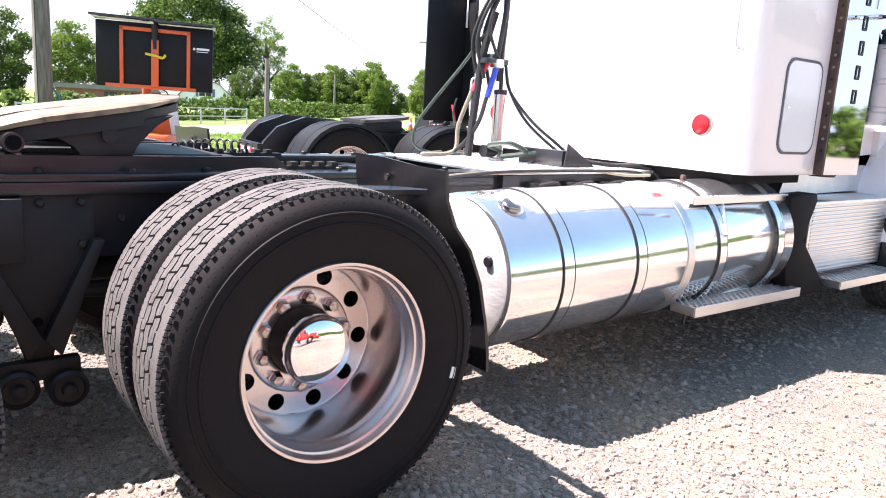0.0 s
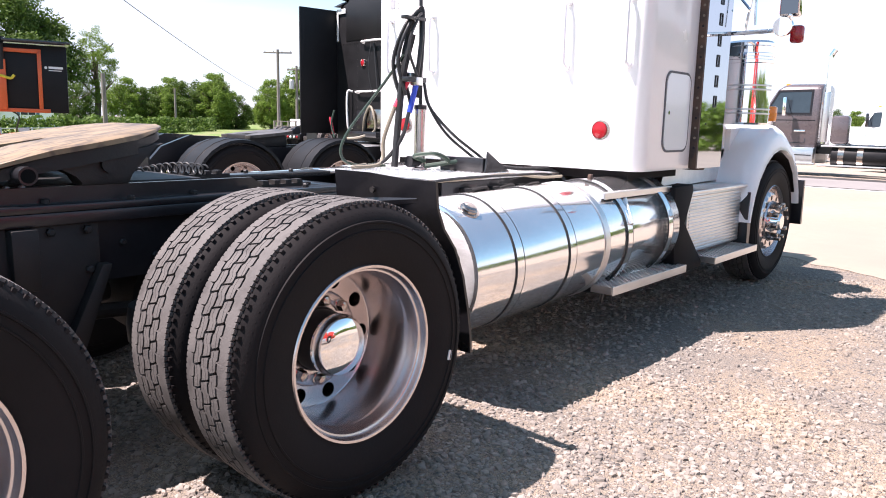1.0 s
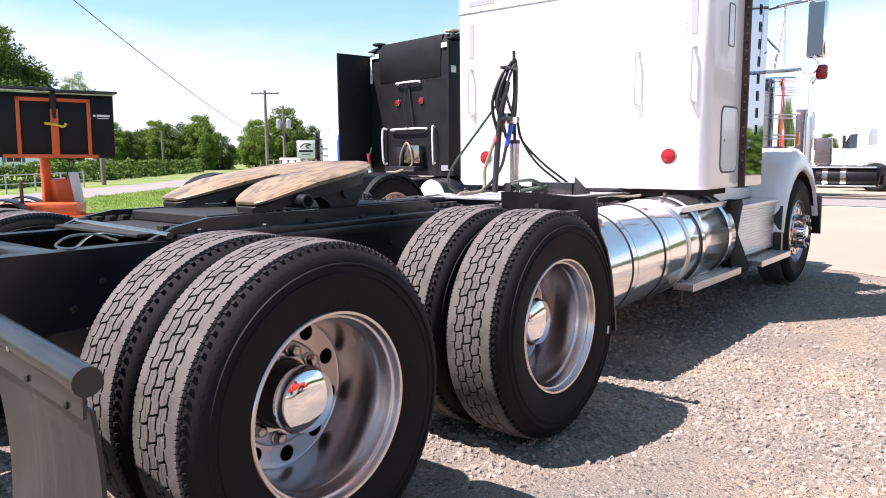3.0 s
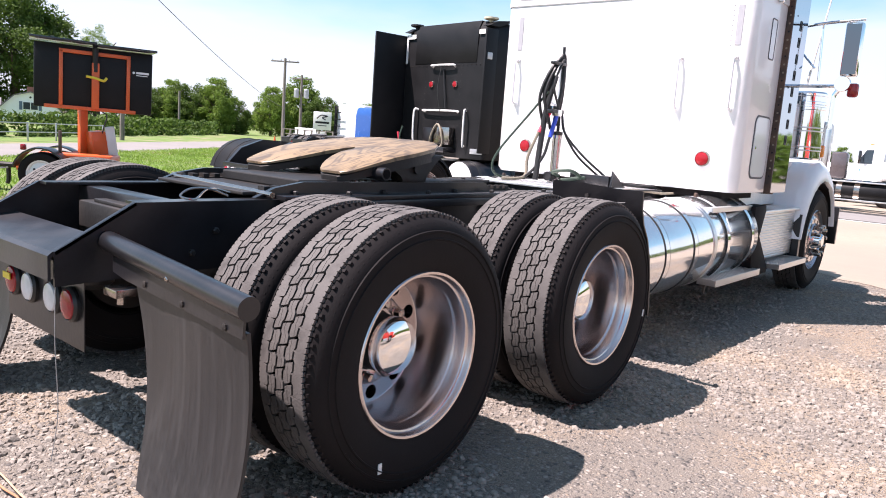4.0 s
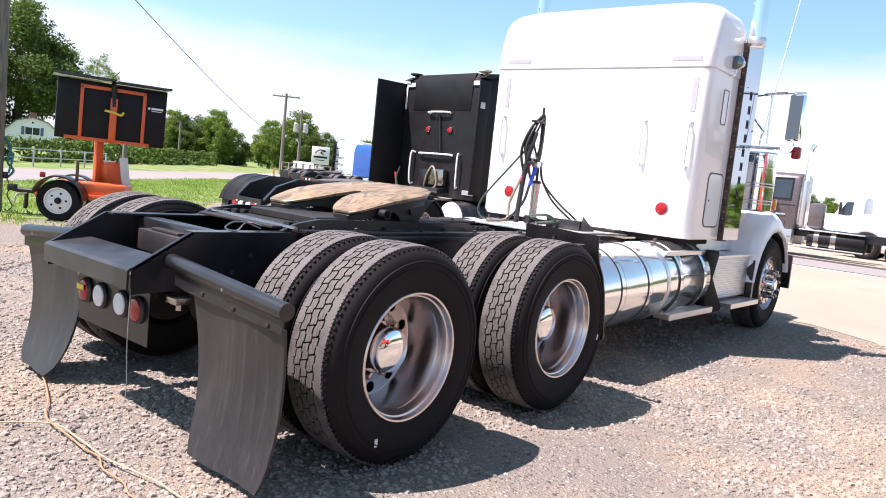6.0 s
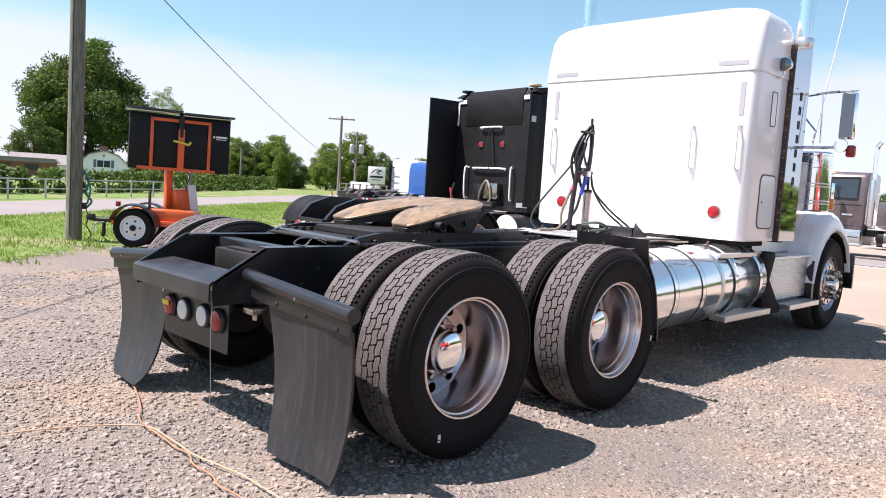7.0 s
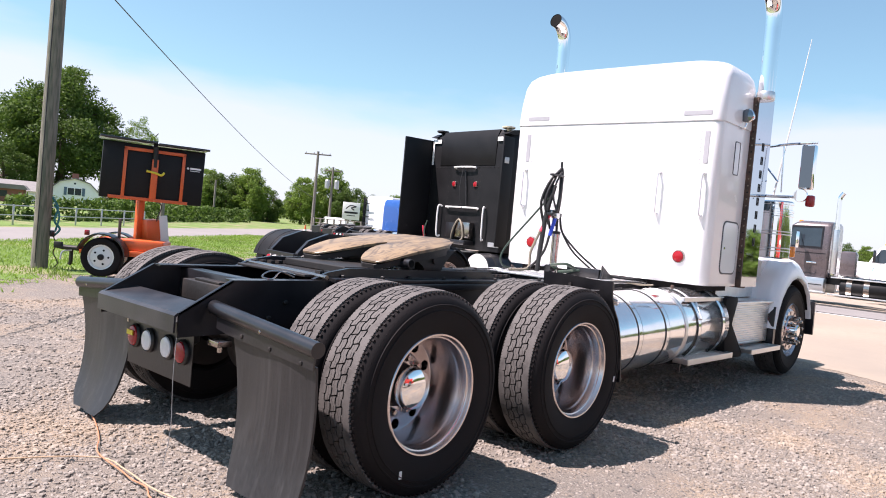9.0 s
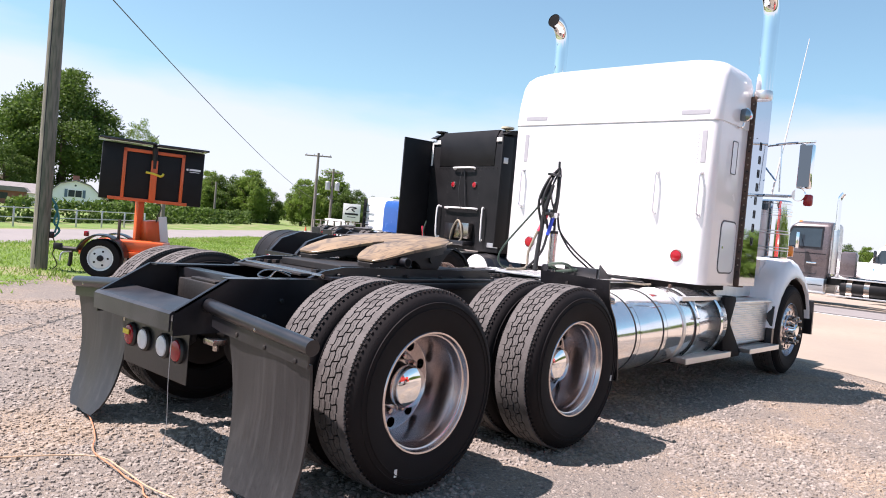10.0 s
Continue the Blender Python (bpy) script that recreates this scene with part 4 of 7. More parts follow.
        pts.append((1.33 + 0.36 * k, 0.14 + 0.03 * math.cos(a) + 0.05 * k, 0.972 + 0.024 * math.sin(a) + 0.02 * math.sin(3 * k)))
    bm = tube(pts, 0.0045, 6, smooth=2)
    part("coiled_air_line", bm, HOSE, t, "coiled black air line")

    # deck plate behind the sleeper, on a black box
    bm = box(2.66, 3.68, -0.47, 0.47, 0.66, 0.915, 0.004)
    part("deck_box", bm, BLACKP, t, "black box under the deck plate", smooth=False)
    for k, (x0, x1) in enumerate(((2.62, 3.14), (3.145, 3.75))):
        bm = box(x0, x1, -0.49, 0.49, 0.918, 0.932, 0.002)
        for i in range(int((x1 - x0) / 0.04) - 1):
            for j in range(24):
                s = 1 if (i + j) % 2 else -1
                cx, cy = x0 + 0.03 + i * 0.04, -0.47 + j * 0.04
                box(-0.014, 0.014, -0.004, 0.004, 0, 0.003, bm=bm, m=pose(cx, cy, 0.932, 0, 0, 45 * s))
        part("deck_plate", bm, PLATE, t, "bright tread-plate deck", smooth=False)
    for i in range(3):
        bm = box(2.8 + 0.25 * i, 2.86 + 0.25 * i, -0.515, -0.47, 0.84, 0.88, 0.006)
        tube([(2.83 + 0.25 * i, -0.5, 0.86), (2.95 + 0.25 * i, -0.54, 0.88), (3.0 + 0.25 * i, -0.5, 0.80)], 0.01, 6, bm)
        part("latch", bm, GRIME, t)
    for side in (-1, 1):
        way = [(1.690, 1.022), (1.70, 0.93), (1.735, 0.85), (1.80, 0.77), (1.85, 0.66), (1.885, 0.52), (1.903, 0.42), (1.908, 0.35)]
        poly = way + [(x + 0.012, z - 0.001) for x, z in way[::-1]]
        loops = [[(x, side * y, z + (0.012 if y < 1.0 and z > 1.0 else 0)) for x, z in poly] for y in (0.76, 0.95, 1.15, 1.295)]
        part("quarter_fender", rings(bmesh.new(), loops), BLACKP, t, "curved black rubber quarter fender ahead of the wheel")
        bm = tube([(1.70, side * 0.43, 0.86), (1.715, side * 1.2, 0.95)], 0.02, 8)
        part("fender_stay", bm, BLACKP, t)
        bm = lathe([(0.012, 0), (0.012, -0.008)], 8, ends=(True, True), axis="x", centre=(1.69, side * 0.98, 0.97))
        part("bolt", bm, GRIME, t)

    # air and light line mast
    mx, my = 3.13, 0.13
    bm = lathe([(0.05, 0.93), (0.05, 0.945), (0.036, 0.95), (0.036, 1.31)], 20, ends=(True, False), axis="z", centre=(mx, my, 0))
    mast = part("hose_mast", bm, ALURIM, t, "bright hose mast")
    bm = lathe([(0.039, 1.30), (0.039, 1.325), (0.012, 1.33)], 20, ends=(False, False), axis="z", centre=(mx, my, 0))
    tube([(mx, my, 1.3), (mx, my + 0.005, 1.7), (mx, my + 0.01, 1.96)], 0.012, 8, bm)
    box(mx - 0.16, mx + 0.02, my - 0.02, my + 0.02, 1.82, 1.84, 0.004, bm)
    box(mx - 0.14, mx + 0.02, my - 0.03, my + 0.03, 1.46, 1.49, 0.004, bm)
    part("mast_rod", bm, BLACKP, mast, "dark rod with hose clamps")
    for k, (dx, dy, zt, zb, mate, r) in enumerate(((-0.03, 0.04, 1.86, 1.34, HOSE, 0.011), (-0.06, 0.05, 1.84, 1.42, HOSE, 0.012), (-0.09, 0.02, 1.80, 1.38, HOSE, 0.011), (-0.05, -0.03, 1.83, 1.5, HOSE, 0.009), (-0.08, 0.07, 1.82, 1.35, HOSE, 0.012))):
        bm = tube([(mx + dx - 0.02, my + dy, zb), (mx + dx - 0.06, my + dy + 0.03, (zb + zt) / 2), (mx + dx, my + dy * 0.5, zt), (mx + dx * 0.3 + 0.02, my, zt + 0.02), (mx + dx * 0.5, my - 0.02, (zb + zt) / 2), (mx + dx * 0.6, my + 0.01, zb + 0.03)], r, 8)
        part("air_hose", bm, mate, t, "looped black hose")
    bm = tube([(mx - 0.05, my + 0.03, 1.74), (mx - 0.10, my + 0.055, 1.5), (mx - 0.125, my + 0.07, 1.2), (mx - 0.15, my + 0.07, 0.95)], 0.022, 10)
    part("conduit", bm, HOSE, t, "thick black conduit")
    bm = tube([(mx - 0.1, my + 0.05, 1.62), (mx - 0.15, my + 0.17, 1.45), (mx - 0.31, my + 0.33, 1.14), (mx - 0.33, my + 0.35, 1.0), (mx - 0.24, my + 0.3, 0.95), (mx - 0.1, my + 0.2, 0.95)], 0.009, 8)
    part("air_hose", bm, HOSEG, t, "green hose")
    for dy, grip, zt in ((0.045, REDH, 1.47), (-0.005, BLUEH, 1.44)):
        bm = tube([(mx - 0.05 - dy * 0.4, my + dy, zt), (mx - 0.09 - dy, my + dy * 1.4 + 0.02, zt - 0.16)], 0.017, 10)
        g = part("glad_hand_grip", bm, grip, t, "coloured glad-hand grip")
        bm = box(-0.03, 0.03, -0.03, 0.03, 0, 0.05, 0.01, m=pose(mx - 0.045, my + dy, zt))
        part("coupling", bm, ALUB, g)
        bm = tube([(mx - 0.09 - dy, my + dy * 1.4 + 0.02, zt - 0.15), (mx - 0.13 - dy, my + dy * 2 + 0.05, 1.12), (mx - 0.2, my + 0.14, 0.97), (mx - 0.36, my + 0.22, 0.948), (mx - 0.15, my + 0.33, 0.95)], 0.012, 8)
        part("air_hose", bm, HOSE if dy < 0 else HOSET, t)
    for dx, dy in ((0.0, 0.0), (0.02, -0.05)):
        bm = tube([(mx + 0.012, my - 0.015, 1.46), (mx + 0.03, my - 0.045, 1.32), (mx + 0.09, my - 0.13 + dy, 1.16), (mx + 0.18 + dx, my - 0.24 + dy, 1.04), (mx + 0.27, my - 0.33 + dy, 0.95)], 0.009, 8)
        part("air_hose", bm, HOSE, t)
    bm = tube([(mx - 0.02, my - 0.06, 0.99), (mx - 0.10, my - 0.05, 1.02), (mx - 0.06, my - 0.18, 1.04), (mx + 0.04, my - 0.2, 0.99), (mx - 0.04, my - 0.08, 0.96), (mx + 0.15, my - 0.25, 1.0)], 0.014, 8)
    part("air_hose", bm, HOSEG, t)
    bm = box(mx + 0.1, mx + 0.16, my - 0.42, my - 0.08, 0.932, 1.02, 0.006)
    prism([(mx + 0.1, 0.935), (mx + 0.34, 0.935), (mx + 0.12, 1.06)], "y", my - 0.44, my - 0.43, bm=bm)
    lathe([(0.035, 0), (0.035, 0.1)], 14, bm, (True, True), "x", (mx - 0.1, my + 0.0, 0.985))
    part("mast_foot", bm, BLACKP, t)
    bm = tube([(mx + 0.15, my - 0.3, 0.99), (3.5, -0.35, 0.955), (3.72, -0.42, 0.95), (3.78, -0.5, 0.90), (3.7, -0.56, 0.84), (3.2, -0.53, 0.86), (2.9, -0.52, 0.83)], 0.012, 8)
    part("air_hose", bm, HOSE, t, "black braided hose")

    # sleeper
    secs = [(0.985, 3.74, 4.50, 1.03, 0.07), (0.965, 3.72, 4.50, 1.05, 0.08), (1.0, 3.70, 4.50, 1.07, 0.085), (2.395, 3.70, 4.50, 1.07, 0.085)]
    def wide(bm):
        for v in bm.verts:
            v.co.y += 0.055 if v.co.y > 0.5 else 0.0
        return bm

    part("sleeper_body", wide(loft(secs, 8)), WHITE, t, "gleaming white sleeper box", angle=50)
    secs = [(2.398, 3.705, 4.49, 1.066, 0.085), (2.404, 3.705, 4.49, 1.066, 0.085), (2.406, 3.692, 4.50, 1.076, 0.09), (2.42, 3.69, 4.50, 1.078, 0.09), (2.62, 3.70, 4.50, 1.074, 0.10), (2.80, 3.72, 4.50, 1.064, 0.12), (2.88, 3.745, 4.5, 1.045, 0.14), (2.93, 3.785, 4.49, 1.01, 0.17), (2.965, 3.845, 4.48, 0.95, 0.2), (2.992, 3.92, 4.47, 0.86, 0.2), (3.015, 4.0, 4.45, 0.70, 0.18), (3.035, 4.07, 4.42, 0.45, 0.14), (3.045, 4.14, 4.36, 0.2, 0.08)]
    part("sleeper_roof", wide(loft(secs, 8)), WHITE, t, "white moulded roof cap", angle=50)
    bm = box(3.78, 4.45, -0.95, 0.95, 0.91, 0.962, 0.004)
    part("sleeper_floor", bm, RUBBER, t, smooth=False)
    # fine screw rows along the roof seam and the front edge of the sides
    screw = mesh_of("screw", lathe([(0.006, 0.0), (0.004, -0.0035)], 8, None, (False, True), "x"), REFLECT)
    for i in range(27):
        on(screw, t, pose(3.6925, -0.95 + i * 0.0755, 2.425))
    for side in (-1, 1):
        y = side * (1.07 if side < 0 else 1.125)
        part("side_seam", box(4.395, 4.40, *sorted((y - side * 0.002, y + side * 0.0025)), 1.0, 2.39), REFLECT, t, "seam in the sleeper side", smooth=False)
        for i in range(22):
            on(screw, t, pose(4.375, y, 1.06 + i * 0.062, 0, 0, -side * 90))
        for i in range(9):
            on(screw, t, pose(3.70, side * 0.90, 2.03 + i * 0.035))
    for y in (-0.955, -0.545, 0.545, 0.955):
        handle_bar(y, 1.57, 1.945, 3.70, t, WHITE)
    for side in (-1, 1):
        round_lamp(t, (3.70, side * 0.80, 1.20), 0.048, REDL, ring=NUTM, flat=0.35)
        bm = box(3.688, 3.692, *sorted((side * 0.72, side * 0.98)), 2.452, 2.492, 0.001)
        part("reflective_strip", bm, REFLECT, t, "pale grey reflective strip", smooth=False)
        bm = box(3.696, 3.699, *sorted((side * 0.93, side * 0.975)), 2.03, 2.31, 0.001)
        part("reflective_strip", bm, REFLECT, t, "pale grey reflective strip", smooth=False)
        y = side * (1.071 if side < 0 else 1.126)
        out, inn = rrect(3.94, 4.30, 1.075, 1.555, 0.07), rrect(3.952, 4.288, 1.087, 1.543, 0.06)
        part("door_seal", frame_of(out, inn, "y", *sorted((y - side * 0.01, y + side * 0.004))), SEAL, t, "dark rubber door seal")
        d = part("luggage_door", prism(rrect(3.955, 4.285, 1.09, 1.54, 0.058), "y", *sorted((y - side * 0.01, y + side * 0.006))), WHITE, t, "white luggage door", smooth=False)
        bm = lathe([(0.012, y), (0.012, y + side * 0.012)], 10, ends=(True, True), centre=(3.99, 0, 1.31))
        part("lock", bm, CHROME, d)
        out, inn = rrect(4.03, 4.15, 1.97, 2.27, 0.02), rrect(4.038, 4.142, 1.978, 2.262, 0.016)
        v = part("vent_frame", frame_of(out, inn, "y", *sorted((y - side * 0.01, y + side * 0.004))), SEAL, t)
        part("vent_door", prism(inn, "y", *sorted((y - side * 0.01, y + side * 0.0015))), WHITE, v, smooth=False)
        # work lamp on a small arm at the roof seam
        bm = tube([(4.14, side * 1.06, 2.40), (4.12, side * 1.10, 2.40), (4.15, side * 1.11, 2.47)], 0.01, 8)
        lathe([(0.025, 0.06), (0.055, 0.03), (0.062, -0.01), (0.066, -0.02), (0.058, -0.03)], 22, bm, (True, False), "x", (4.15, side * 1.11, 2.51))
        lamp = part("work_lamp", bm, CHROME, t, "round chrome work lamp")
        part("lens", lathe([(0.058, -0.028), (0.03, -0.036), (0.003, -0.038)], 22, ends=(False, True), axis="x", centre=(4.15, side * 1.11, 2.51)), MIRRORD, lamp)

    # stack shields, stacks
    for side in (-1, 1):
        ys = side * 1.12
        bm = prism([(4.37, ys), (4.76, ys), (4.785, ys - side * 0.03), (4.785, ys - side * 0.2), (4.772, ys - side * 0.2), (4.772, ys - side * 0.035), (4.755, ys - side * 0.012), (4.37, ys - side * 0.012)], "z", 0.97, 2.75)
        sh = part("stack_shield", bm, STAINLESS, t, "mirror-polished stack shield", angle=25)
        if side < 0:
            for i in range(8):  # upright row of dark bars where the maker's name stands
                z = 2.29 - i * 0.128
                part("name_bar", frame_of(rrect(4.552, 4.60, z - 0.038, z + 0.038, 0.006, 2), rrect(4.564, 4.588, z - 0.026, z + 0.026, 0.004, 2), "y", ys - 0.004, ys), INK, sh, "dark letter-sized outline", smooth=False)
            for i in range(3):
                part("rivet", lathe([(0.006, ys), (0.004, ys - 0.004)], 8, ends=(False, True), centre=(4.46, 0, 1.25 + i * 0.55)), GRIME, sh)
        bm = box(4.352, 4.368, *sorted((ys - side * 0.049, ys - side * 0.001)), 0.97, 2.72)
        bk = part("heat_shield", bm, RUST, t, "dark heat-stained perforated shield", smooth=False)
        for i in range(26):
            bm = lathe([(0.008, 4.352), (0.008, 4.350)], 10, ends=(True, True), axis="x", centre=(0, ys - side * 0.022, 1.1 + i * 0.062))
            part("vent_hole", bm, HOSET if i % 3 else INK, bk, smooth=False)
        cx, cy = 4.60, side * 1.0
        bm = lathe([(0.07, 0.95), (0.09, 1.0), (0.09, 2.55), (0.068, 2.66), (0.068, 2.72)], 28, ends=(True, False), axis="z", centre=(cx, cy, 0))
        part("muffler", bm, RUST, t)
        cx, cy = (4.44, -1.145) if side < 0 else (4.45, 1.148)
        bm = lathe([(0.076, 2.70), (0.082, 2.72), (0.082, 2.76), (0.076, 2.78)], 28, ends=(False, False), axis="z", centre=(cx, cy, 0))
        part("clamp", bm, ALUB, t)
        pts = [(cx, cy, 2.7), (cx, cy, 3.2), (cx, cy, 3.42), (cx - 0.012, cy, 3.53), (cx - 0.055, cy, 3.61), (cx - 0.12, cy, 3.655), (cx - 0.20, cy, 3.67)]
        bm = tube(pts, 0.074, 28)
        end = min((f for f in bm.faces if len(f.verts) > 6), key=lambda f: f.calc_center_median().x)
        bmesh.ops.delete(bm, geom=[end], context="FACES_ONLY")
        part("exhaust_stack", bm, CHROME, t, "chrome exhaust stack with a turned-out end")
        # near-black plug stands in for the unlit inside of the stack
        pts2 = [Vector(p) for p in pts[3:]]
        bm = tube([tuple(p) for p in pts2[:-1]] + [tuple(pts2[-1] - Vector((-0.08, 0, 0.015)).normalized() * 0.004)], 0.070, 24)
        part("stack_mouth", bm, VOID, t, "stack mouth filled with painted shade")

    # cab and hood
    secs = [(0.85, 4.5, 5.62, 0.82, 0.08), (1.0, 4.5, 5.62, 0.86, 0.08), (1.75, 4.5, 5.50, 0.86, 0.1), (2.38, 4.5, 5.16, 0.80, 0.12), (2.46, 4.5, 5.08, 0.74, 0.14), (2.5, 4.5, 4.95, 0.6, 0.14)]
    part("cab", loft(secs, 6), WHITE, t, "white cab", angle=45)
    for side in (-1, 1):
        bm = prism([(4.95, 1.75), (5.40, 1.75), (5.12, 2.25), (4.95, 2.28)], "y", *sorted((side * 0.845, side * 0.868)))
        for v in bm.verts:
            v.co.y -= side * max(0, v.co.z - 1.75) * 0.09
        part("side_window", bm, GLASSD, t, "dark cab side window", smooth=False)
        bm = prism([(5.5, 1.22), (5.78, 1.235), (5.79, 1.1), (5.5, 1.05)], "y", *sorted((side * 0.62, side * 0.9)))
        part("cowl", bm, WHITE, t)
    secs = [(0.75, 5.62, 6.9, 0.60, 0.1), (1.3, 5.62, 6.92, 0.60, 0.12), (1.58, 5.62, 6.88, 0.56, 0.14), (1.66, 5.62, 6.8, 0.46, 0.14), (1.69, 5.66, 6.7, 0.3, 0.1)]
    part("hood", loft(secs, 6), WHITE, t, "long white hood", angle=45)
    part("grille", box(6.92, 6.98, -0.45, 0.45, 0.7, 1.6, 0.02), CHROME, t)
    bm = prism([(-0.8, 0.3), (0.8, 0.3), (0.8, 0.66), (-0.8, 0.66)], "x", 7.0, 7.06, 0.03)
    part("bumper", bm, CHROME, t, "chrome front bumper")
    for side in (-1, 1):
        # swept front fender: rings of one cross-section round the wheel
        prof = [(12, 0.53, 0.575), (24, 0.53, 0.585), (45, 0.54, 0.615), (65, 0.55, 0.66), (85, 0.56, 0.735), (100, 0.575, 0.79), (115, 0.59, 0.81), (130, 0.60, 0.79), (145, 0.61, 0.75), (158, 0.615, 0.70), (170, 0.62, 0.665), (176, 0.625, 0.662)]
        loops = []
        for a, ri, ro in prof:
            c, s = math.cos(radians(a)), math.sin(radians(a))
            lp = []
            for r, y in ((ri, 1.125), (ri + 0.012, 1.145), (ri * 0.4 + ro * 0.6, 1.14), (ro - 0.015, 1.10), (ro, 1.03), (ro, 0.58), (ri, 0.58)):
                lp.append((AX_S + r * c, side * y, WZ + r * s))
            loops.append(lp)
        liner = []
        for a, ri, ro in prof[1:-5]:
            c, s = math.cos(radians(a)), math.sin(radians(a))
            liner.append([(AX_S + r * c, side * y, WZ + r * s) for r, y in ((ri - 0.004, 1.115), (ri - 0.004, 0.57), (ri - 0.012, 0.57), (ri - 0.012, 1.115))])
        part("fender_liner", rings(bmesh.new(), liner), RUBBER, t, "black wheel arch liner", angle=50)
        part("front_fender", rings(bmesh.new(), loops), WHITE, t, "swept white front fender", angle=50)
        bm2 = prism([(5.40, 0.36), (5.38, 0.66), (5.40, 0.76), (5.45, 0.74), (5.45, 0.36)], "y", *sorted((side * 0.62, side * 1.125)))
        part("splash_flap", bm2, BLACKP, t, "black rubber splash flap")
        bm2 = prism([(6.58, 0.42), (6.57, 0.80), (6.60, 0.80), (6.62, 0.42)], "y", *sorted((side * 0.7, side * 1.17)))
        part("splash_flap", bm2, BLACKP, t, "black rubber splash flap")
        bm = box(5.46, 5.50, *sorted((side * 0.62, side * 1.11)), 0.42, 0.75)
        part("inner_panel", bm, BLACKP, t, smooth=False)
        # turn lamp on the fender
        bm = box(5.735, 5.79, *sorted((side * 1.06, side * 1.14)), 1.285, 1.40, 0.014)
        part("turn_lamp", bm, AMBER, t, "amber turn lamp")
        # air cleaner
        cx, cy = 5.42, side * 1.02
        prof = [(0.155, 1.255), (0.165, 1.27), (0.165, 1.69), (0.172, 1.695), (0.172, 1.715), (0.165, 1.72), (0.165, 1.735), (0.172, 1.74), (0.172, 1.76), (0.158, 1.765), (0.158, 1.81), (0.166, 1.815), (0.166, 1.835), (0.15, 1.85), (0.05, 1.86)]
        ac = part("air_cleaner", lathe(prof, 40, ends=(True, True), axis="z", centre=(cx, cy, 0)), CHROME, t, "polished air cleaner canister", angle=30)
        for z in (1.33, 1.36, 1.50, 1.53):
            part("strap", lathe([(0.166, z), (0.170, z + 0.002), (0.170, z + 0.01), (0.166, z + 0.012)], 40, axis="z", centre=(cx, cy, 0)), ALUB, ac)
        # mirrors on their arms
        arm = tube([(4.95, side * 0.86, 2.32), (4.9, side * 1.2, 2.36), (4.85, side * 1.52, 2.37)], 0.012, 8)
        tube([(5.1, side * 0.86, 1.88), (4.98, side * 1.2, 1.865), (4.89, side * 1.48, 1.86)], 0.014, 8, arm)
        tube([(4.9, side * 1.2, 2.36), (4.9, side * 1.22, 1.9)], 0.008, 6, arm)
        tube([(5.0, side * 0.9, 2.3), (4.9, side * 1.18, 2.0)], 0.008, 6, arm)
        mi = part("mirror_arm", arm, CHROME, t, "chrome mirror bracket")
        hd = box(4.82, 4.90, *sorted((side * 1.385, side * 1.515)), 1.93, 2.35, 0.02)
        part("mirror_head", hd, CHROME, mi, "tall chrome mirror head")
        part("mirror_glass", box(4.815, 4.82, *sorted((side * 1.397, side * 1.503)), 1.945, 2.335), MIRRORD, mi, smooth=False)
        bm = lathe([(0.058, -0.018), (0.063, 0.0), (0.061, 0.012), (0.045, 0.036), (0.01, 0.05)], 26, ends=(True, True), axis="x", centre=(4.83, side * 1.42, 1.87))
        part("convex_mirror", bm, CHROME, mi, "round chrome spot mirror")
        bm = box(4.86, 4.92, *sorted((side * 1.45, side * 1.53)), 1.77, 1.88, 0.02)
        part("mirror_lamp", bm, REDL, mi, "red mirror-mounted lamp")
    bm = tube([(5.1, -1.08, 1.86), (5.08, -1.19, 2.6), (5.04, -1.31, 3.4)], (0.009, 0.003), 6)
    part("aerial", bm, PLAST, t, "thin white whip aerial")

    # fuel tanks with straps and steps
    for side in (-1, 1):
        cy, cz, r = side * 0.845, 0.625, 0.312
        prof = [(0.295, 2.118), (0.308, 2.125), (r, 2.14), (r, 4.09), (0.3, 4.11), (0.2, 4.13), (0.02, 4.135)]
        tank = part("fuel_tank", lathe(prof, 96, ends=(True, True), axis="x", centre=(0, cy, cz)), ALU, t, "mirror-bright aluminium fuel tank", pose(4.1, 0, 0.625) @ Matrix.Rotation(radians(-1.3), 4, "Y") @ pose(-4.1, 0, -0.625), angle=40)
        end = lathe([(0.296, 2.119), (0.285, 2.112), (0.2, 2.106), (0.02, 2.104)], 48, ends=(False, True), axis="x", centre=(0, cy, cz))
        part("tank_end", end, TANKEND, tank, "brushed aluminium tank end")
        for x in (2.42, 2.86, 3.45, 3.96):
            s = lathe([(r + 0.001, x - 0.026), (r + 0.006, x - 0.026), (r + 0.006, x + 0.026), (r + 0.001, x + 0.026)], 64, axis="x", centre=(0, cy, cz))
            st = part("tank_strap", s, ALU, tank, "bright steel strap")
            for d in (-0.029, 0.029):
                part("rubber_edge", lathe([(r + 0.001, x + d - 0.005), (r + 0.005, x + d - 0.004), (r + 0.005, x + d + 0.004), (r + 0.001, x + d + 0.005)], 64, axis="x", centre=(0, cy, cz)), HOSE, st)
        s = lathe([(r + 0.001, 3.18), (r + 0.005, 3.183), (r + 0.005, 3.227), (r + 0.001, 3.23)], 64, axis="x", centre=(0, cy, cz))
        part("wide_band", s, ALUB, tank, "dull aluminium band")
        a = radians(60)
        cap = pose(2.24, cy + side * r * math.cos(a), cz + r * math.sin(a), -side * (90 - 60), 0, 0)
        bm = lathe([(0.052, -0.008), (0.052, 0.003), (0.040, 0.005), (0.038, 0.014), (0.034, 0.017), (0.034, 0.022), (0.026, 0.026)], 26, ends=(False, True), axis="z")
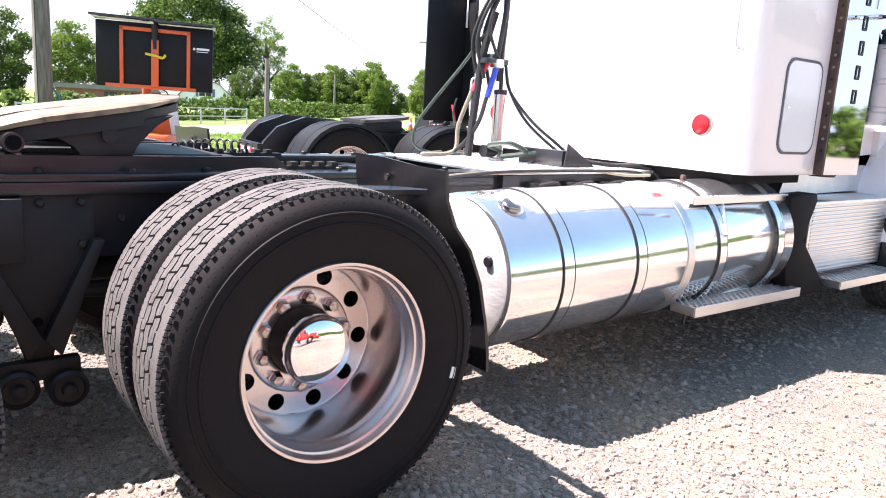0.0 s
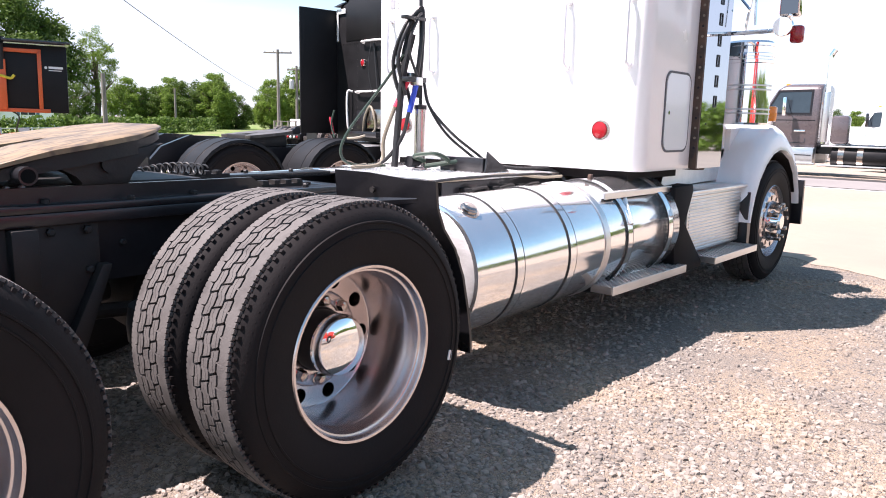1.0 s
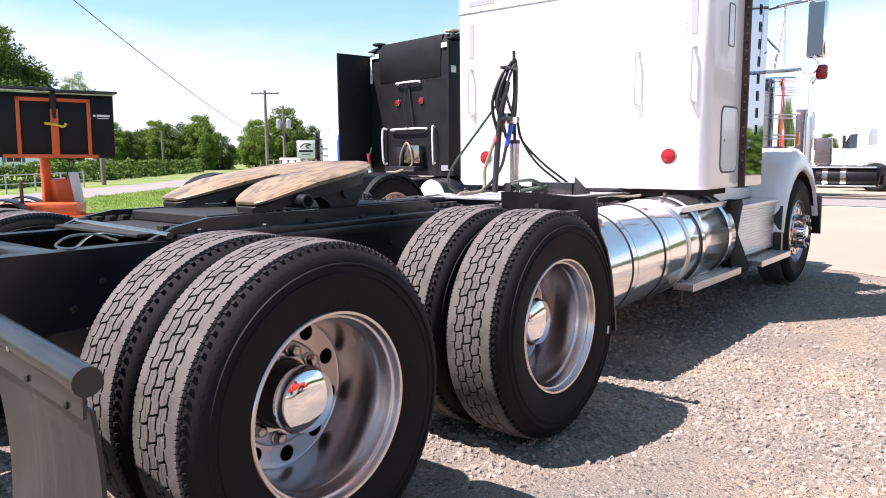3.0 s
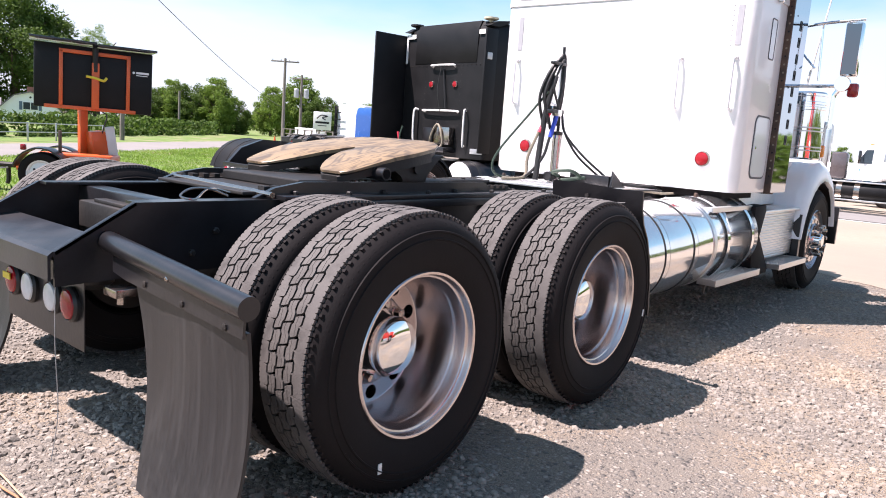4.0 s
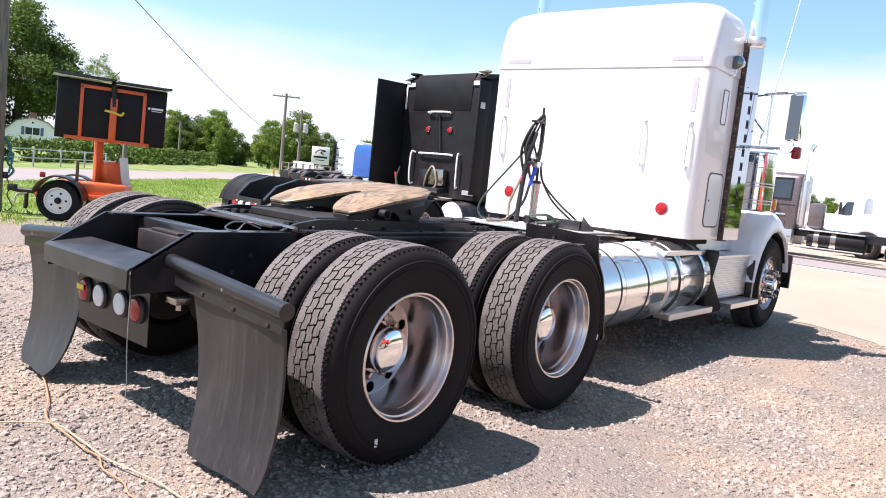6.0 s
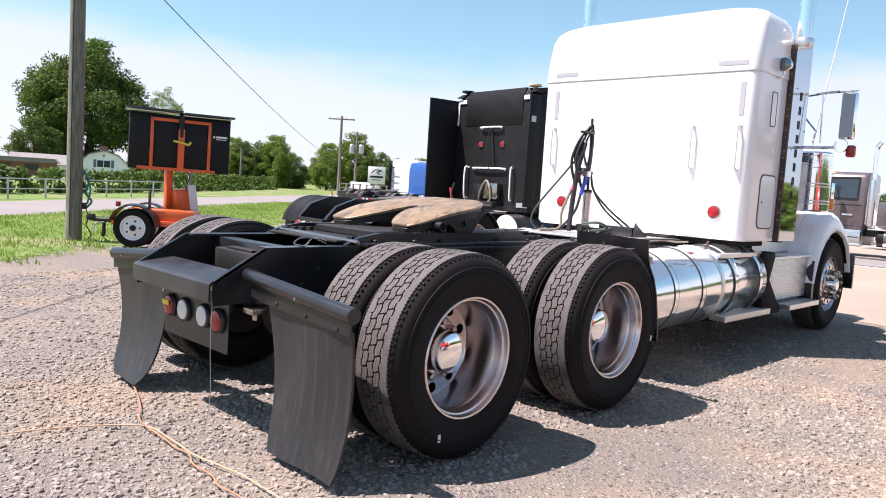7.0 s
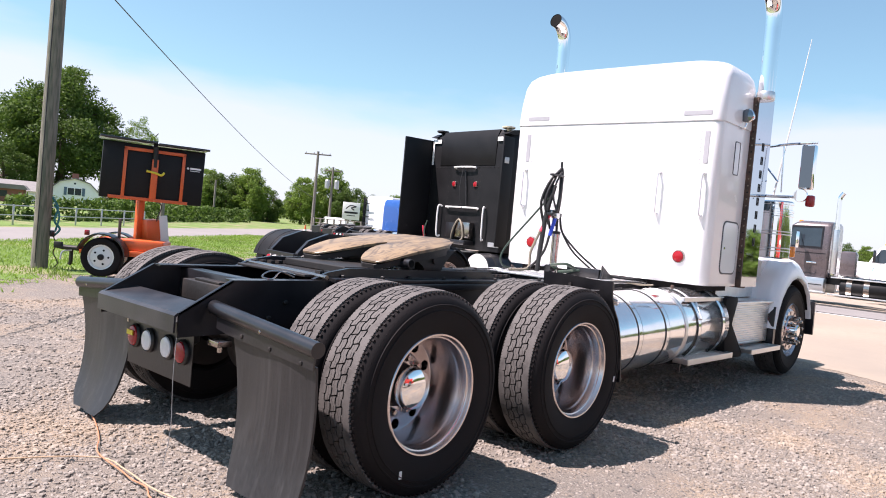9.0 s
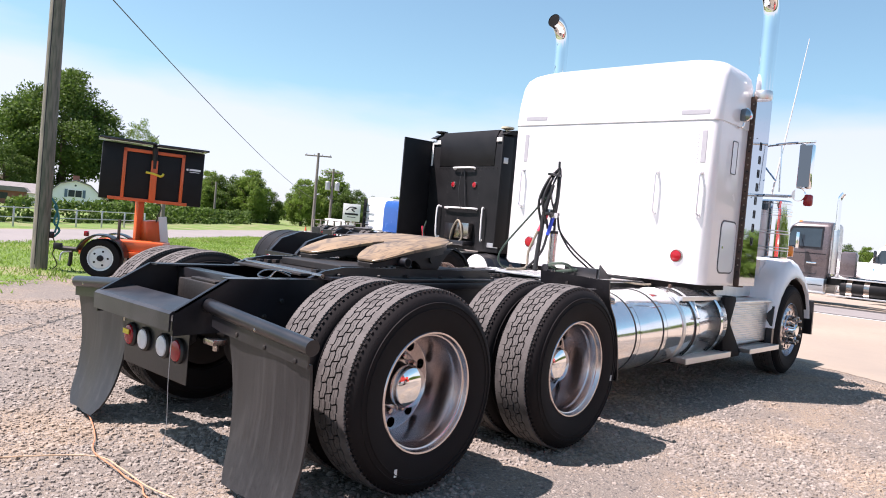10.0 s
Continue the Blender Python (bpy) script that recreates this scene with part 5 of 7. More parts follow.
        part("filler_cap", bm, NUTM, tank, "dull metal filler cap", cap)
        bm = lathe([(0.022, 2.11), (0.018, 2.095)], 16, ends=(True, True), axis="x", centre=(0, cy + side * 0.2, cz + 0.08))
        part("plug", bm, INK, tank, "dark plug in the tank end")
        bm = lathe([(0.016, 0), (0.016, 0.02), (0.012, 0.03)], 10, ends=(True, True), axis="z", centre=(3.5, cy + side * 0.02, cz + r - 0.002))
        part("valve", bm, RUST, tank, "small brass valve")
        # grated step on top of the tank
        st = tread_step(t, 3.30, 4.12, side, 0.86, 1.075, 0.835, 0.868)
        for x in (3.45, 3.96):
            bm = tube([(x, side * 0.9, 0.835), (x, side * 1.06, 0.835), (x, side * 1.155, 0.70)], 0.013, 6, smooth=0)
            tube([(x + 0.09, side * 1.06, 0.835), (x, side * 1.16, 0.70)], 0.012, 6, bm)
            part("step_stay", bm, PLATE, t)
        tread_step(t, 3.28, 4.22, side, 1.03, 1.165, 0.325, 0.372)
        for x in (3.4, 4.05):
            part("step_hanger", tube([(x, side * 0.5, 0.55), (x, side * 0.75, 0.31), (x, side * 1.1, 0.325)], 0.016, 8), BLACKP, t)
        part("hook", tube([(3.36, side * 1.06, 0.33), (3.36, side * 1.05, 0.26), (3.40, side * 1.05, 0.25)], 0.01, 6), BLACKP, t)
        # black hourglass bracket and ribbed box
        bm = prism([(4.10, 0.86), (4.36, 0.87), (4.38, 0.83), (4.27, 0.62), (4.60, 0.34), (4.58, 0.30), (4.18, 0.30), (4.12, 0.58)], "y", *sorted((side * 1.0, side * 1.11)), 0.006)
        part("step_bracket", bm, RUBBER, t, "black hourglass bracket")
        bm = box(4.42, 5.38, *sorted((side * 0.62, side * 1.065)), 0.40, 0.80, 0.01)
        bx = part("tool_box", bm, ALUB, t, "ribbed aluminium tool box")
        for i in range(17):
            z = 0.42 + i * 0.0222
            bm = tube([(4.44, side * 1.063, z), (5.36, side * 1.063, z)], 0.0075, 8, smooth=0)
            part("rib", bm, ALUB, bx)
        bm = box(4.36, 5.40, *sorted((side * 0.80, side * 1.10)), 0.80, 0.822, 0.006)
        part("box_lid", bm, PLATE, bx)
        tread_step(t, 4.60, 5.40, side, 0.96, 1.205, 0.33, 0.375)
        bm = prism([(4.42, 0.82), (5.58, 0.84), (5.64, 1.08), (4.5, 1.0)], "y", *sorted((side * 0.78, side * 0.86)))
        part("cab_sill", bm, PLATE, t, smooth=False)
    bm = tube([(2.0, -0.6, 0.9), (2.5, -0.62, 0.945), (3.0, -0.63, 0.95), (3.45, -0.6, 0.94), (3.6, -0.55, 0.9)], 0.007, 8)
    part("fuel_line", bm, HOSE, t)
    bm = tube([(1.95, -0.57, 0.88), (2.3, -0.585, 0.93), (2.75, -0.6, 0.942), (3.1, -0.57, 0.948), (3.3, -0.66, 0.93), (3.42, -0.72, 0.935)], 0.008, 8)
    part("fuel_line", bm, HOSET, t, "thin tan cable")
    return t


def tread_step(parent, x0, x1, side, y0, y1, z0, z1):
    """A grated step: diamond lattice, bright lip, and a dark sheet painting the hollow's shade."""
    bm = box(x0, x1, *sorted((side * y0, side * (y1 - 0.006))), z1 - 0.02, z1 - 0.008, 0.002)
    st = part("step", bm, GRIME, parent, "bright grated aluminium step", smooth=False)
    bm = bmesh.new()
    w, d = x1 - x0, y1 - 0.006 - y0
    for k in (-1, 1):
        c = -d + 0.02
        while c < w:
            # where the slanting bar enters and leaves the step
            a, b = max(0.0, c), min(w, c + d)
            if b - a > 0.015:
                ya, yb = (a - c, b - c) if k > 0 else (d - (a - c), d - (b - c))
                mx, my = x0 + (a + b) / 2, side * (y0 + (ya + yb) / 2)
                box(-(b - a) * 0.707, (b - a) * 0.707, -0.0045, 0.0045, -0.008, 0.0, bm=bm, m=pose(mx, my, z1 + (0.0 if k > 0 else 0.0015), 0, 0, 45 * k * side))
            c += 0.043
    part("grating", bm, PLATE, st, "bright diamond grating", smooth=False)
    part("back_lip", box(x0, x1, *sorted((side * y0, side * (y0 + 0.012))), z1 - 0.008, z1 + 0.003, 0.002), ALUB, st, smooth=False)
    part("front_lip", box(x0 - 0.004, x1 + 0.004, *sorted((side * (y1 - 0.006), side * y1)), z0, z1 + 0.002, 0.002), ALUB, st, smooth=False)
    for x in (x0 - 0.006, x1 + 0.001):
        part("end_lip", box(x, x + 0.005, *sorted((side * y0, side * (y1 - 0.007))), z0 + 0.004, z1, 0.001), ALUB, st, smooth=False)
    return st


build_white_truck()

# ---- other trucks ----
def cab_windows(t, paint, hw, nose=0.0, up=0.0):
    for side in (-1, 1):
        b0 = 4.85 - nose * 0.45
        if nose:
            bm = frame_of([(b0 - 0.05, 1.67 + up), (5.49 + nose, 1.67 + up), (5.16 + nose, 2.36 + up), (b0 - 0.05, 2.38 + up)], [(b0, 1.72 + up), (5.42 + nose, 1.72 + up), (5.12 + nose, 2.3 + up), (b0, 2.32 + up)], "y", *sorted((side * (hw - 0.01), side * (hw + 0.018))))
            for v in bm.verts:
                v.co.y -= side * max(0, v.co.z - 1.75) * 0.09
            part("window_frame", bm, INK, t, "black window surround", smooth=False)
            part("door_crease", box(4.5, 5.5 + nose, *sorted((side * (hw - 0.01), side * (hw + 0.008))), 1.60, 1.62, 0.004), INK, t)
        bm = prism([(b0, 1.72 + up), (5.42 + nose, 1.72 + up), (5.12 + nose, 2.3 + up), (b0, 2.32 + up)], "y", *sorted((side * (hw - 0.01), side * (hw + 0.012))))
        for v in bm.verts:
            v.co.y -= side * max(0, v.co.z - 1.75) * 0.09
        part("side_window", bm, GLASSD, t, "dark cab window", smooth=False)
        bm = frame_of(rrect(4.72, 5.46, 0.95, 2.38, 0.06), rrect(4.735, 5.445, 0.965, 2.365, 0.05), "y", *sorted((side * (hw - 0.02), side * (hw + 0.004))))
        for v in bm.verts:
            v.co.y -= side * max(0, v.co.z - 1.75) * 0.1
            v.co.x -= max(0, v.co.z - 1.72) * 0.5 if v.co.x > 5.2 else 0
        part("door_seam", bm, GLASSD, t)
        part("door_handle", box(4.78 - nose * 0.1, 4.92 + nose * 0.3, *sorted((side * hw, side * (hw + 0.03))), 1.27, 1.33, 0.012), CHROME, t)
    bm = prism([(5.545 + nose, 1.74 + up), (5.20 + nose, 2.36 + up), (5.185 + nose, 2.352 + up), (5.53 + nose, 1.732 + up)], "y", -hw + 0.12, hw - 0.12)
    part("windscreen", bm, GLASSD, t, "dark windscreen", smooth=False)


def tractor(label, paint, m, sleeper=None, stacks=False, tank_material=ALU, name="parked_truck", axle_shift=0.0, fenders=None, hood_paint=None, tank_x=2.35, tank_end=None, tail=None, nose=0.0):
    """A parked tractor unit, nose towards +x before it is placed."""
    t = thing(name, label, "truck", m, "parked trucks")
    for x in (AX_R + axle_shift, AX_F + axle_shift):
        for side in (-1, 1):
            wheel(t, x, 1.21 * side, WZ, side, "drive", 20, True)
            wheel(t, x, 0.874 * side, WZ, side, "inner", 7, True)
            if fenders:
                loops = []
                for i in range(13):
                    a = radians(12 + 156 * i / 12)
                    c, s = math.cos(a), math.sin(a)
                    loops.append([(x + r * c, side * y, WZ + r * s) for r, y in ((0.522, 0.72), (0.535, 0.715), (0.543, 0.86), (0.550, 0.866), (0.550, 0.874), (0.544, 0.88), (0.545, 1.18), (0.552, 1.186), (0.552, 1.194), (0.545, 1.20), (0.536, 1.345), (0.505, 1.352), (0.522, 1.32))])
                part("wheel_fender", rings(bmesh.new(), loops), fenders, t, "half-round wheel fender")
    for side in (-1, 1):
        wheel(t, AX_S, 0.95 * side, WZ, side, "steer", 0, True)
        q, up = (axle_shift, 0.0) if tail is None else (tail, 0.06)
        bm = prism([(-0.80 + q, 0.615), (-0.78 + q, 0.74), (-0.62 + q, 0.86 + up), (-0.3 + q, 0.985 + up), (0.05 + q, 0.975 + up), (0.3 + q, 0.90), (7.0, 0.90), (7.0, 0.65), (-0.46 + q, 0.65)], "y", *sorted((side * 0.43, side * 0.36)))
        part("frame_rail", bm, BLACKP, t, "black frame rail", smooth=False)
        if not tail:
            bm = tube([(-0.6 + axle_shift, side * 0.45, 0.84), (-0.66 + axle_shift, side * 1.3, 0.80)], 0.03, 8)
            part("flap_hanger", bm, BLACKP, t)
            part("mudflap", box(-0.67 + axle_shift, -0.655 + axle_shift, *sorted((side * 0.68, side * 1.3)), 0.08, 0.8), FLAP, t, smooth=False)
        x0 = tank_x
        prof = [(0.02, x0), (0.25, x0 + 0.01), (0.29, x0 + 0.03), (0.3, x0 + 0.05), (0.3, 3.95), (0.28, 3.99), (0.02, 4.0)]
        tk = part("fuel_tank", lathe(prof, 32, ends=(True, True), axis="x", centre=(0, side * 0.85, 0.62)), tank_material, t, "fuel tank")
        if tank_end:
            part("tank_end", lathe([(0.285, x0 + 0.012), (0.24, x0 - 0.012), (0.02, x0 - 0.02)], 32, ends=(False, True), axis="x", centre=(0, side * 0.85, 0.62)), tank_end, tk, "white tank end")
        for x in ((3.25, 3.73) if nose else (3.0, 3.35, 3.7)):
            w = 0.075 if nose else 0.03
            part("strap", lathe([(0.301, x - w), (0.308, x - w), (0.308, x + w), (0.301, x + w)], 32, axis="x", centre=(0, side * 0.85, 0.62)), NUTM if nose else HOSE, tk)
        if nose:
            part("top_step", box(2.4, 4.25, *sorted((side * 0.92, side * 1.16)), 0.87, 0.91, 0.004), PLATE, t)
            part("step_ledge", box(4.38, 5.52, *sorted((side * 1.0, side * 1.18)), 0.36, 0.40, 0.004), PLATE, t)
            part("step_gap", box(4.5, 5.45, *sorted((side * 1.09, side * 1.106)), 0.60, 0.63), INK, t, smooth=False)
        part("side_step", box(2.4, 4.3, *sorted((side * 0.96, side * 1.17)), 0.33, 0.37, 0.004), PLATE, t)
        part("cab_step_box", box(4.45, 5.5, *sorted((side * 0.7, side * 1.1)), 0.33, 0.84, 0.02), ALUB, t)
    bm = box(-0.85 + q, -0.78 + q, -0.43, 0.43, 0.50, 0.72, 0.004)
    part("rear_channel", bm, BLACKP, t, smooth=False)
    for y, lens in ((0.28, REDL), (0.11, CLEARL), (-0.11, CLEARL), (-0.28, REDL)):
        round_lamp(t, (-0.85 + q, y, 0.6), 0.06, lens, name="tail_lamp", ring=HOSE)
    outline = [(0.42, -0.19), (0.42, 0.19), (0.36, 0.33), (0.22, 0.43), (0.02, 0.455), (-0.27, 0.405), (-0.30, 0.335), (-0.12, 0.09), (0.06, 0.0), (-0.12, -0.09), (-0.30, -0.335), (-0.27, -0.405), (0.02, -0.455), (0.22, -0.43), (0.36, -0.33)]
    part("fifth_wheel_plate", prism(outline, "z", -0.035, 0.0), PLATED, t, "greasy dark coupling plate", pose(0.85 + axle_shift, 0, 1.07, 0, -6, 0), smooth=False)
    part("plate_pedestal", box(0.6 + axle_shift, 1.1 + axle_shift, -0.38, 0.38, 0.9, 1.05, 0.02), GRIME, t)
    hw = 0.98
    secs = [(0.85, 4.42, 5.72, hw - 0.04, 0.08), (1.0, 4.4, 5.72, hw, 0.08), (1.72, 4.4, 5.56, hw, 0.1), (2.36, 4.4, 5.22, hw - 0.06, 0.12), (2.48, 4.4, 5.08, hw - 0.12, 0.16), (2.54, 4.42, 4.95, hw - 0.3, 0.16)]
    lift = 0.1 if nose else 0.0
    secs = [(z + (lift if z > 1.7 else 0), a, b + nose, w, r) for z, a, b, w, r in secs]
    part("cab", loft(secs, 6), paint, t, "painted cab", angle=45)
    cab_windows(t, paint, hw, nose, lift)
    secs = [(0.75, 5.7, 7.15, 0.78, 0.12), (1.2, 5.7, 7.2, 0.78, 0.18), (1.5, 5.7, 7.05, 0.72, 0.2), (1.66, 5.7, 6.7, 0.6, 0.2), (1.72, 5.7, 6.3, 0.45, 0.15)]
    part("hood", loft(secs, 6), hood_paint or paint, t, "rounded hood", angle=45)
    part("grille", box(7.16, 7.22, -0.45, 0.45, 0.68, 1.4, 0.02), CHROME, t)
    part("bumper", prism([(-1.15, 0.3), (1.15, 0.3), (1.15, 0.62), (-1.15, 0.62)], "x", 7.2, 7.3, 0.03), paint, t)
    for side in (-1, 1):
        loops = []
        for i in range(11):
            a = radians(-8 + 190 * i / 10)
            c, s = math.cos(a), math.sin(a)
            loops.append([(AX_S + r * c, side * y, WZ + r * s) for r, y in ((0.58, 1.1), (0.66, 1.13), (0.72, 1.08), (0.74, 0.7), (0.58, 0.7))])
        part("front_fender", rings(bmesh.new(), loops), hood_paint or paint, t, "front fender", angle=50)
        part("headlamp", box(7.0, 7.16, *sorted((side * 0.66, side * 0.95)), 0.85, 1.05, 0.03), CLEARL, t)
        bm = tube([(5.3, side * 0.95, 2.2), (5.3, side * 1.3, 2.2)], 0.014, 6)
        mi = part("mirror_arm", bm, BLACKP, t)
        part("mirror_head", box(5.22, 5.32, *sorted((side * 1.22, side * 1.40)), 1.72, 2.25, 0.02), BLACKG if not stacks else CHROME, mi)
        if stacks:
            for dx in ((0.0,) if side > 0 else ()):
                cx, cy = 4.26, side * 0.93
                bm = tube([(cx, cy, 0.95), (cx, cy, 2.4), (cx, cy, 3.3), (cx - 0.03, cy, 3.45), (cx - 0.1, cy, 3.56)], 0.07, 16)
                st = part("exhaust_stack", bm, CHROME, t, "tall chrome stack")
                part("stack_shield", lathe([(0.09, 1.0), (0.095, 1.02), (0.095, 2.38), (0.09, 2.4)], 18, ends=(True, True), axis="z", centre=(cx, cy, 0)), ALUB, st)
                part("air_cleaner", lathe([(0.13, 1.3), (0.14, 1.32), (0.14, 1.8), (0.1, 1.83)], 24, ends=(True, True), axis="z", centre=(5.75, side * 0.95, 0)), CHROME, t)
            if side > 0:
                part("side_box", box(3.62, 4.08, 0.62, 1.0, 0.95, 1.75, 0.09), paint, t, "rounded side box")
    for y in (-0.4, -0.2, 0, 0.2, 0.4):
        part("roof_lamp", box(5.0 + nose, 5.1 + nose, y - 0.03, y + 0.03, 2.48 + lift, 2.57 + lift, 0.01), AMBER, t)
    if sleeper:
        z_top, x0 = sleeper
        secs = [(0.95, x0, 4.5, 1.0, 0.06), (1.0, x0, 4.5, 1.02, 0.06), (z_top - 0.45, x0, 4.5, 1.02, 0.06), (z_top - 0.1, x0 + 0.02, 4.7, 0.98, 0.1), (z_top, x0 + 0.08, 4.6, 0.9, 0.12)]
        part("sleeper_body", loft(secs, 5), paint, t, "sleeper box", angle=45)
    return t


def build_black_truck():
    m = pose(4.045, 5.225, 0, 0, 0, -8) @ Matrix.Diagonal((1, 1, 0.974, 1))
    t = tractor("black sleeper-cab tractor truck parked on gravel", BLACKM, m, (3.05, 3.135), fenders=BLACKM, axle_shift=0.42, tail=0.55, tank_x=2.8, tank_end=PLAST, tank_material=BLACKP, name="black_tractor_truck")
    x = 3.135
    for side in (-1, 1):
        bm = box(x - (0.62 if side > 0 else 0.14), x + 0.1, *sorted((side * 1.0, side * 1.035)), 1.05, 2.91, 0.008)
        ex = part("side_extender", bm, BLACKM, t, "black side extender panel")
        part("marker", box(x - 0.1, x, *sorted((side * 1.036, side * 1.045)), 2.46, 2.56, 0.004), GALV, ex)
        bm = prism([(x - 0.05, 2.96), (x + 0.15, 2.96), (x + 0.5, 3.1), (x + 0.1, 3.04)], "y", *sorted((side * 0.85, side * 1.0)))
        part("roof_fin", bm, BLACKM, t)
        bm = lathe([(0.07, 3.06), (0.11, 3.075), (0.11, 3.10), (0.03, 3.11)], 18, ends=(True, True), axis="z", centre=(x + 0.1, side * 0.86, 0))
        box(x + 0.08, x + 0.12, side * 0.86 - 0.02, side * 0.86 + 0.02, 2.92, 3.07, 0, bm)
        part("beacon", bm, CREAM if side < 0 else GRIME, t, "flat-topped roof beacon")
        round_lamp(t, (x, side * 0.28, 2.10), 0.046, REDL, ring=NUTM, flat=0.3)
        bm = tube([(x, side * 0.57, 1.14), (x - 0.06, side * 0.60, 1.17), (x - 0.07, side * 0.60, 1.66), (x, side * 0.57, 1.69)], 0.016, 8)
        part("grab_handle", bm, PLAST, t)
        bm = box(x - 0.012, x - 0.002, *sorted((side * 0.74, side * 0.97)), 2.85, 2.92)
        box(x - 0.012, x - 0.002, *sorted((side * 0.93, side * 0.97)), 2.45 if side > 0 else 2.85, 2.92, 0, bm)
        part("fairing_edge", bm, PLAST, t, "white fairing edge", smooth=False)
    bm = prism([(x - 0.002, 2.43), (x - 0.008, 2.44), (x - 0.004, 2.92), (x + 0.05, 3.06), (x + 0.12, 3.06), (x + 0.02, 2.88), (x + 0.02, 2.43)], "y", -0.72, 0.72)
    part("roof_panel", bm, BLACKM, t, "smooth black upper panel", angle=60)
    for y, z, w in ((0.0, 2.40, 0.25), (0.0, 1.68, 0.38)):
        bm = tube([(x, y - w, z - 0.02), (x - 0.05, y - w + 0.01, z), (x - 0.05, y + w - 0.01, z), (x, y + w, z - 0.02)], 0.016, 8)
        part("grab_bar", bm, PLAST, t, "pale grab bar")
    for i in range(15):
        for y in (-0.92, 0.92):
            bm = lathe([(0.01, x), (0.006, x - 0.005)], 6, ends=(False, True), axis="x", centre=(0, y, 1.1 + i * 0.09))
            part("rivet", bm, GRIME, t)
    for i in range(20):
        bm = lathe([(0.009, x - 0.002), (0.005, x - 0.012)], 6, ends=(False, True), axis="x", centre=(0, -0.9 + i * 0.095, 2.40))
        part("rivet", bm, GRIME, t)
    for i in range(13):
        for y in (-0.40, 0.44):
            bm = lathe([(0.008, x), (0.005, x - 0.005)], 6, ends=(False, True), axis="x", centre=(0, y, 1.15 + i * 0.1))
            part("rivet", bm, GRIME, t)
    part("tool_tray", box(x - 0.25, x - 0.02, -0.38, 0.34, 1.02, 1.10, 0.01), BLACKP, t)
    part("junction_box", box(x - 0.12, x - 0.005, -0.34, 0.02, 1.14, 1.42, 0.01), NUTM, t, "grey junction box")
    part("junction_box", box(x - 0.11, x - 0.005, 0.08, 0.3, 1.14, 1.40, 0.01), BLACKP, t)
    bm = tube([(x - 0.08, -0.05, 1.66), (x - 0.1, 0.02, 2.0), (x - 0.05, 0.02, 2.4)], 0.006, 6)
    tube([(x - 0.02, 0.0, 2.36), (x - 0.04, -0.12, 1.72)], 0.012, 6, bm)
    part("tether", bm, HOSE, t, "black tether")
    bm = tube([(x - 0.1, 0.14, 1.1), (x - 0.14, 0.05, 1.3), (x - 0.12, -0.05, 1.46), (x - 0.14, -0.17, 1.35), (x - 0.14, -0.2, 1.12), (x - 0.3, -0.05, 1.02), (x - 0.4, 0.1, 1.0)], 0.017, 8)
    part("air_hose", bm, HOSET, t, "tan spiral-wrapped hose")
    bm = tube([(x - 0.1, 0.1, 1.12), (x - 0.12, 0.02, 1.38), (x - 0.1, -0.04, 1.5)], 0.014, 8)
    part("air_hose", bm, HOSE, t)
    bm = tube([(x - 0.3, 0.62, 1.05), (x - 0.33, 0.66, 1.3)], 0.02, 8)
    part("glad_hand_grip", bm, REDH, t)
    bm = tube([(x - 0.35, 0.52, 1.0), (x - 0.36, 0.58, 1.2), (x - 0.33, 0.55, 1.4)], 0.014, 8)
    part("air_hose", bm, HOSEG, t)
    part("licence_lamp", box(x - 0.012, x - 0.002, -0.98, -0.72, 1.03, 1.11, 0.004), GALV, t)
    part("deck_plate", box(2.35, x, -0.5, 0.5, 0.90, 0.92, 0.002), PLATE, t)


build_black_truck()
tractor("blue sleeper-cab truck parked down the row", BLUEP, pose(21.15, 24.15, ground_z(21.15, 24.15), 0, 0, 8), (2.63, 3.6))
far_white = tractor("white sleeper-cab truck parked down the row", WHITE, pose(24.4, 29.25, ground_z(24.4, 29.25), 0, 0, 8), (2.92, 3.6))
part("side_fairing", box(3.35, 3.6, 1.0, 1.03, 0.95, 2.8, 0.01), BLACKM, far_white, "black fairing edge")
for z in (1.2, 1.6, 2.0, 2.4):
    part("rung", box(3.36, 3.40, 0.55, 1.0, z, z + 0.05, 0.005), BLACKM, far_white)
tractor("warm grey day-cab truck with a chrome stack", GREYP, pose(24.1, -1.34, ground_z(24.1, 0), 0, 0, 93.5), None, True, BLACKM, nose=0.40)
tractor("white day-cab truck parked across the yard", WHITE, pose(34.8, -1.3, ground_z(34.8, 0), 0, 0, 90), None)
tractor("white day-cab truck parked across the yard", WHITE, pose(30.2, -4.0, ground_z(30.2, 0), 0, 0, 90), None)
tractor("bright red tractor truck parked across the lot", REDP, pose(-3.9, -7.7, 0, 0, 0, 0), (2.9, 3.7), True)


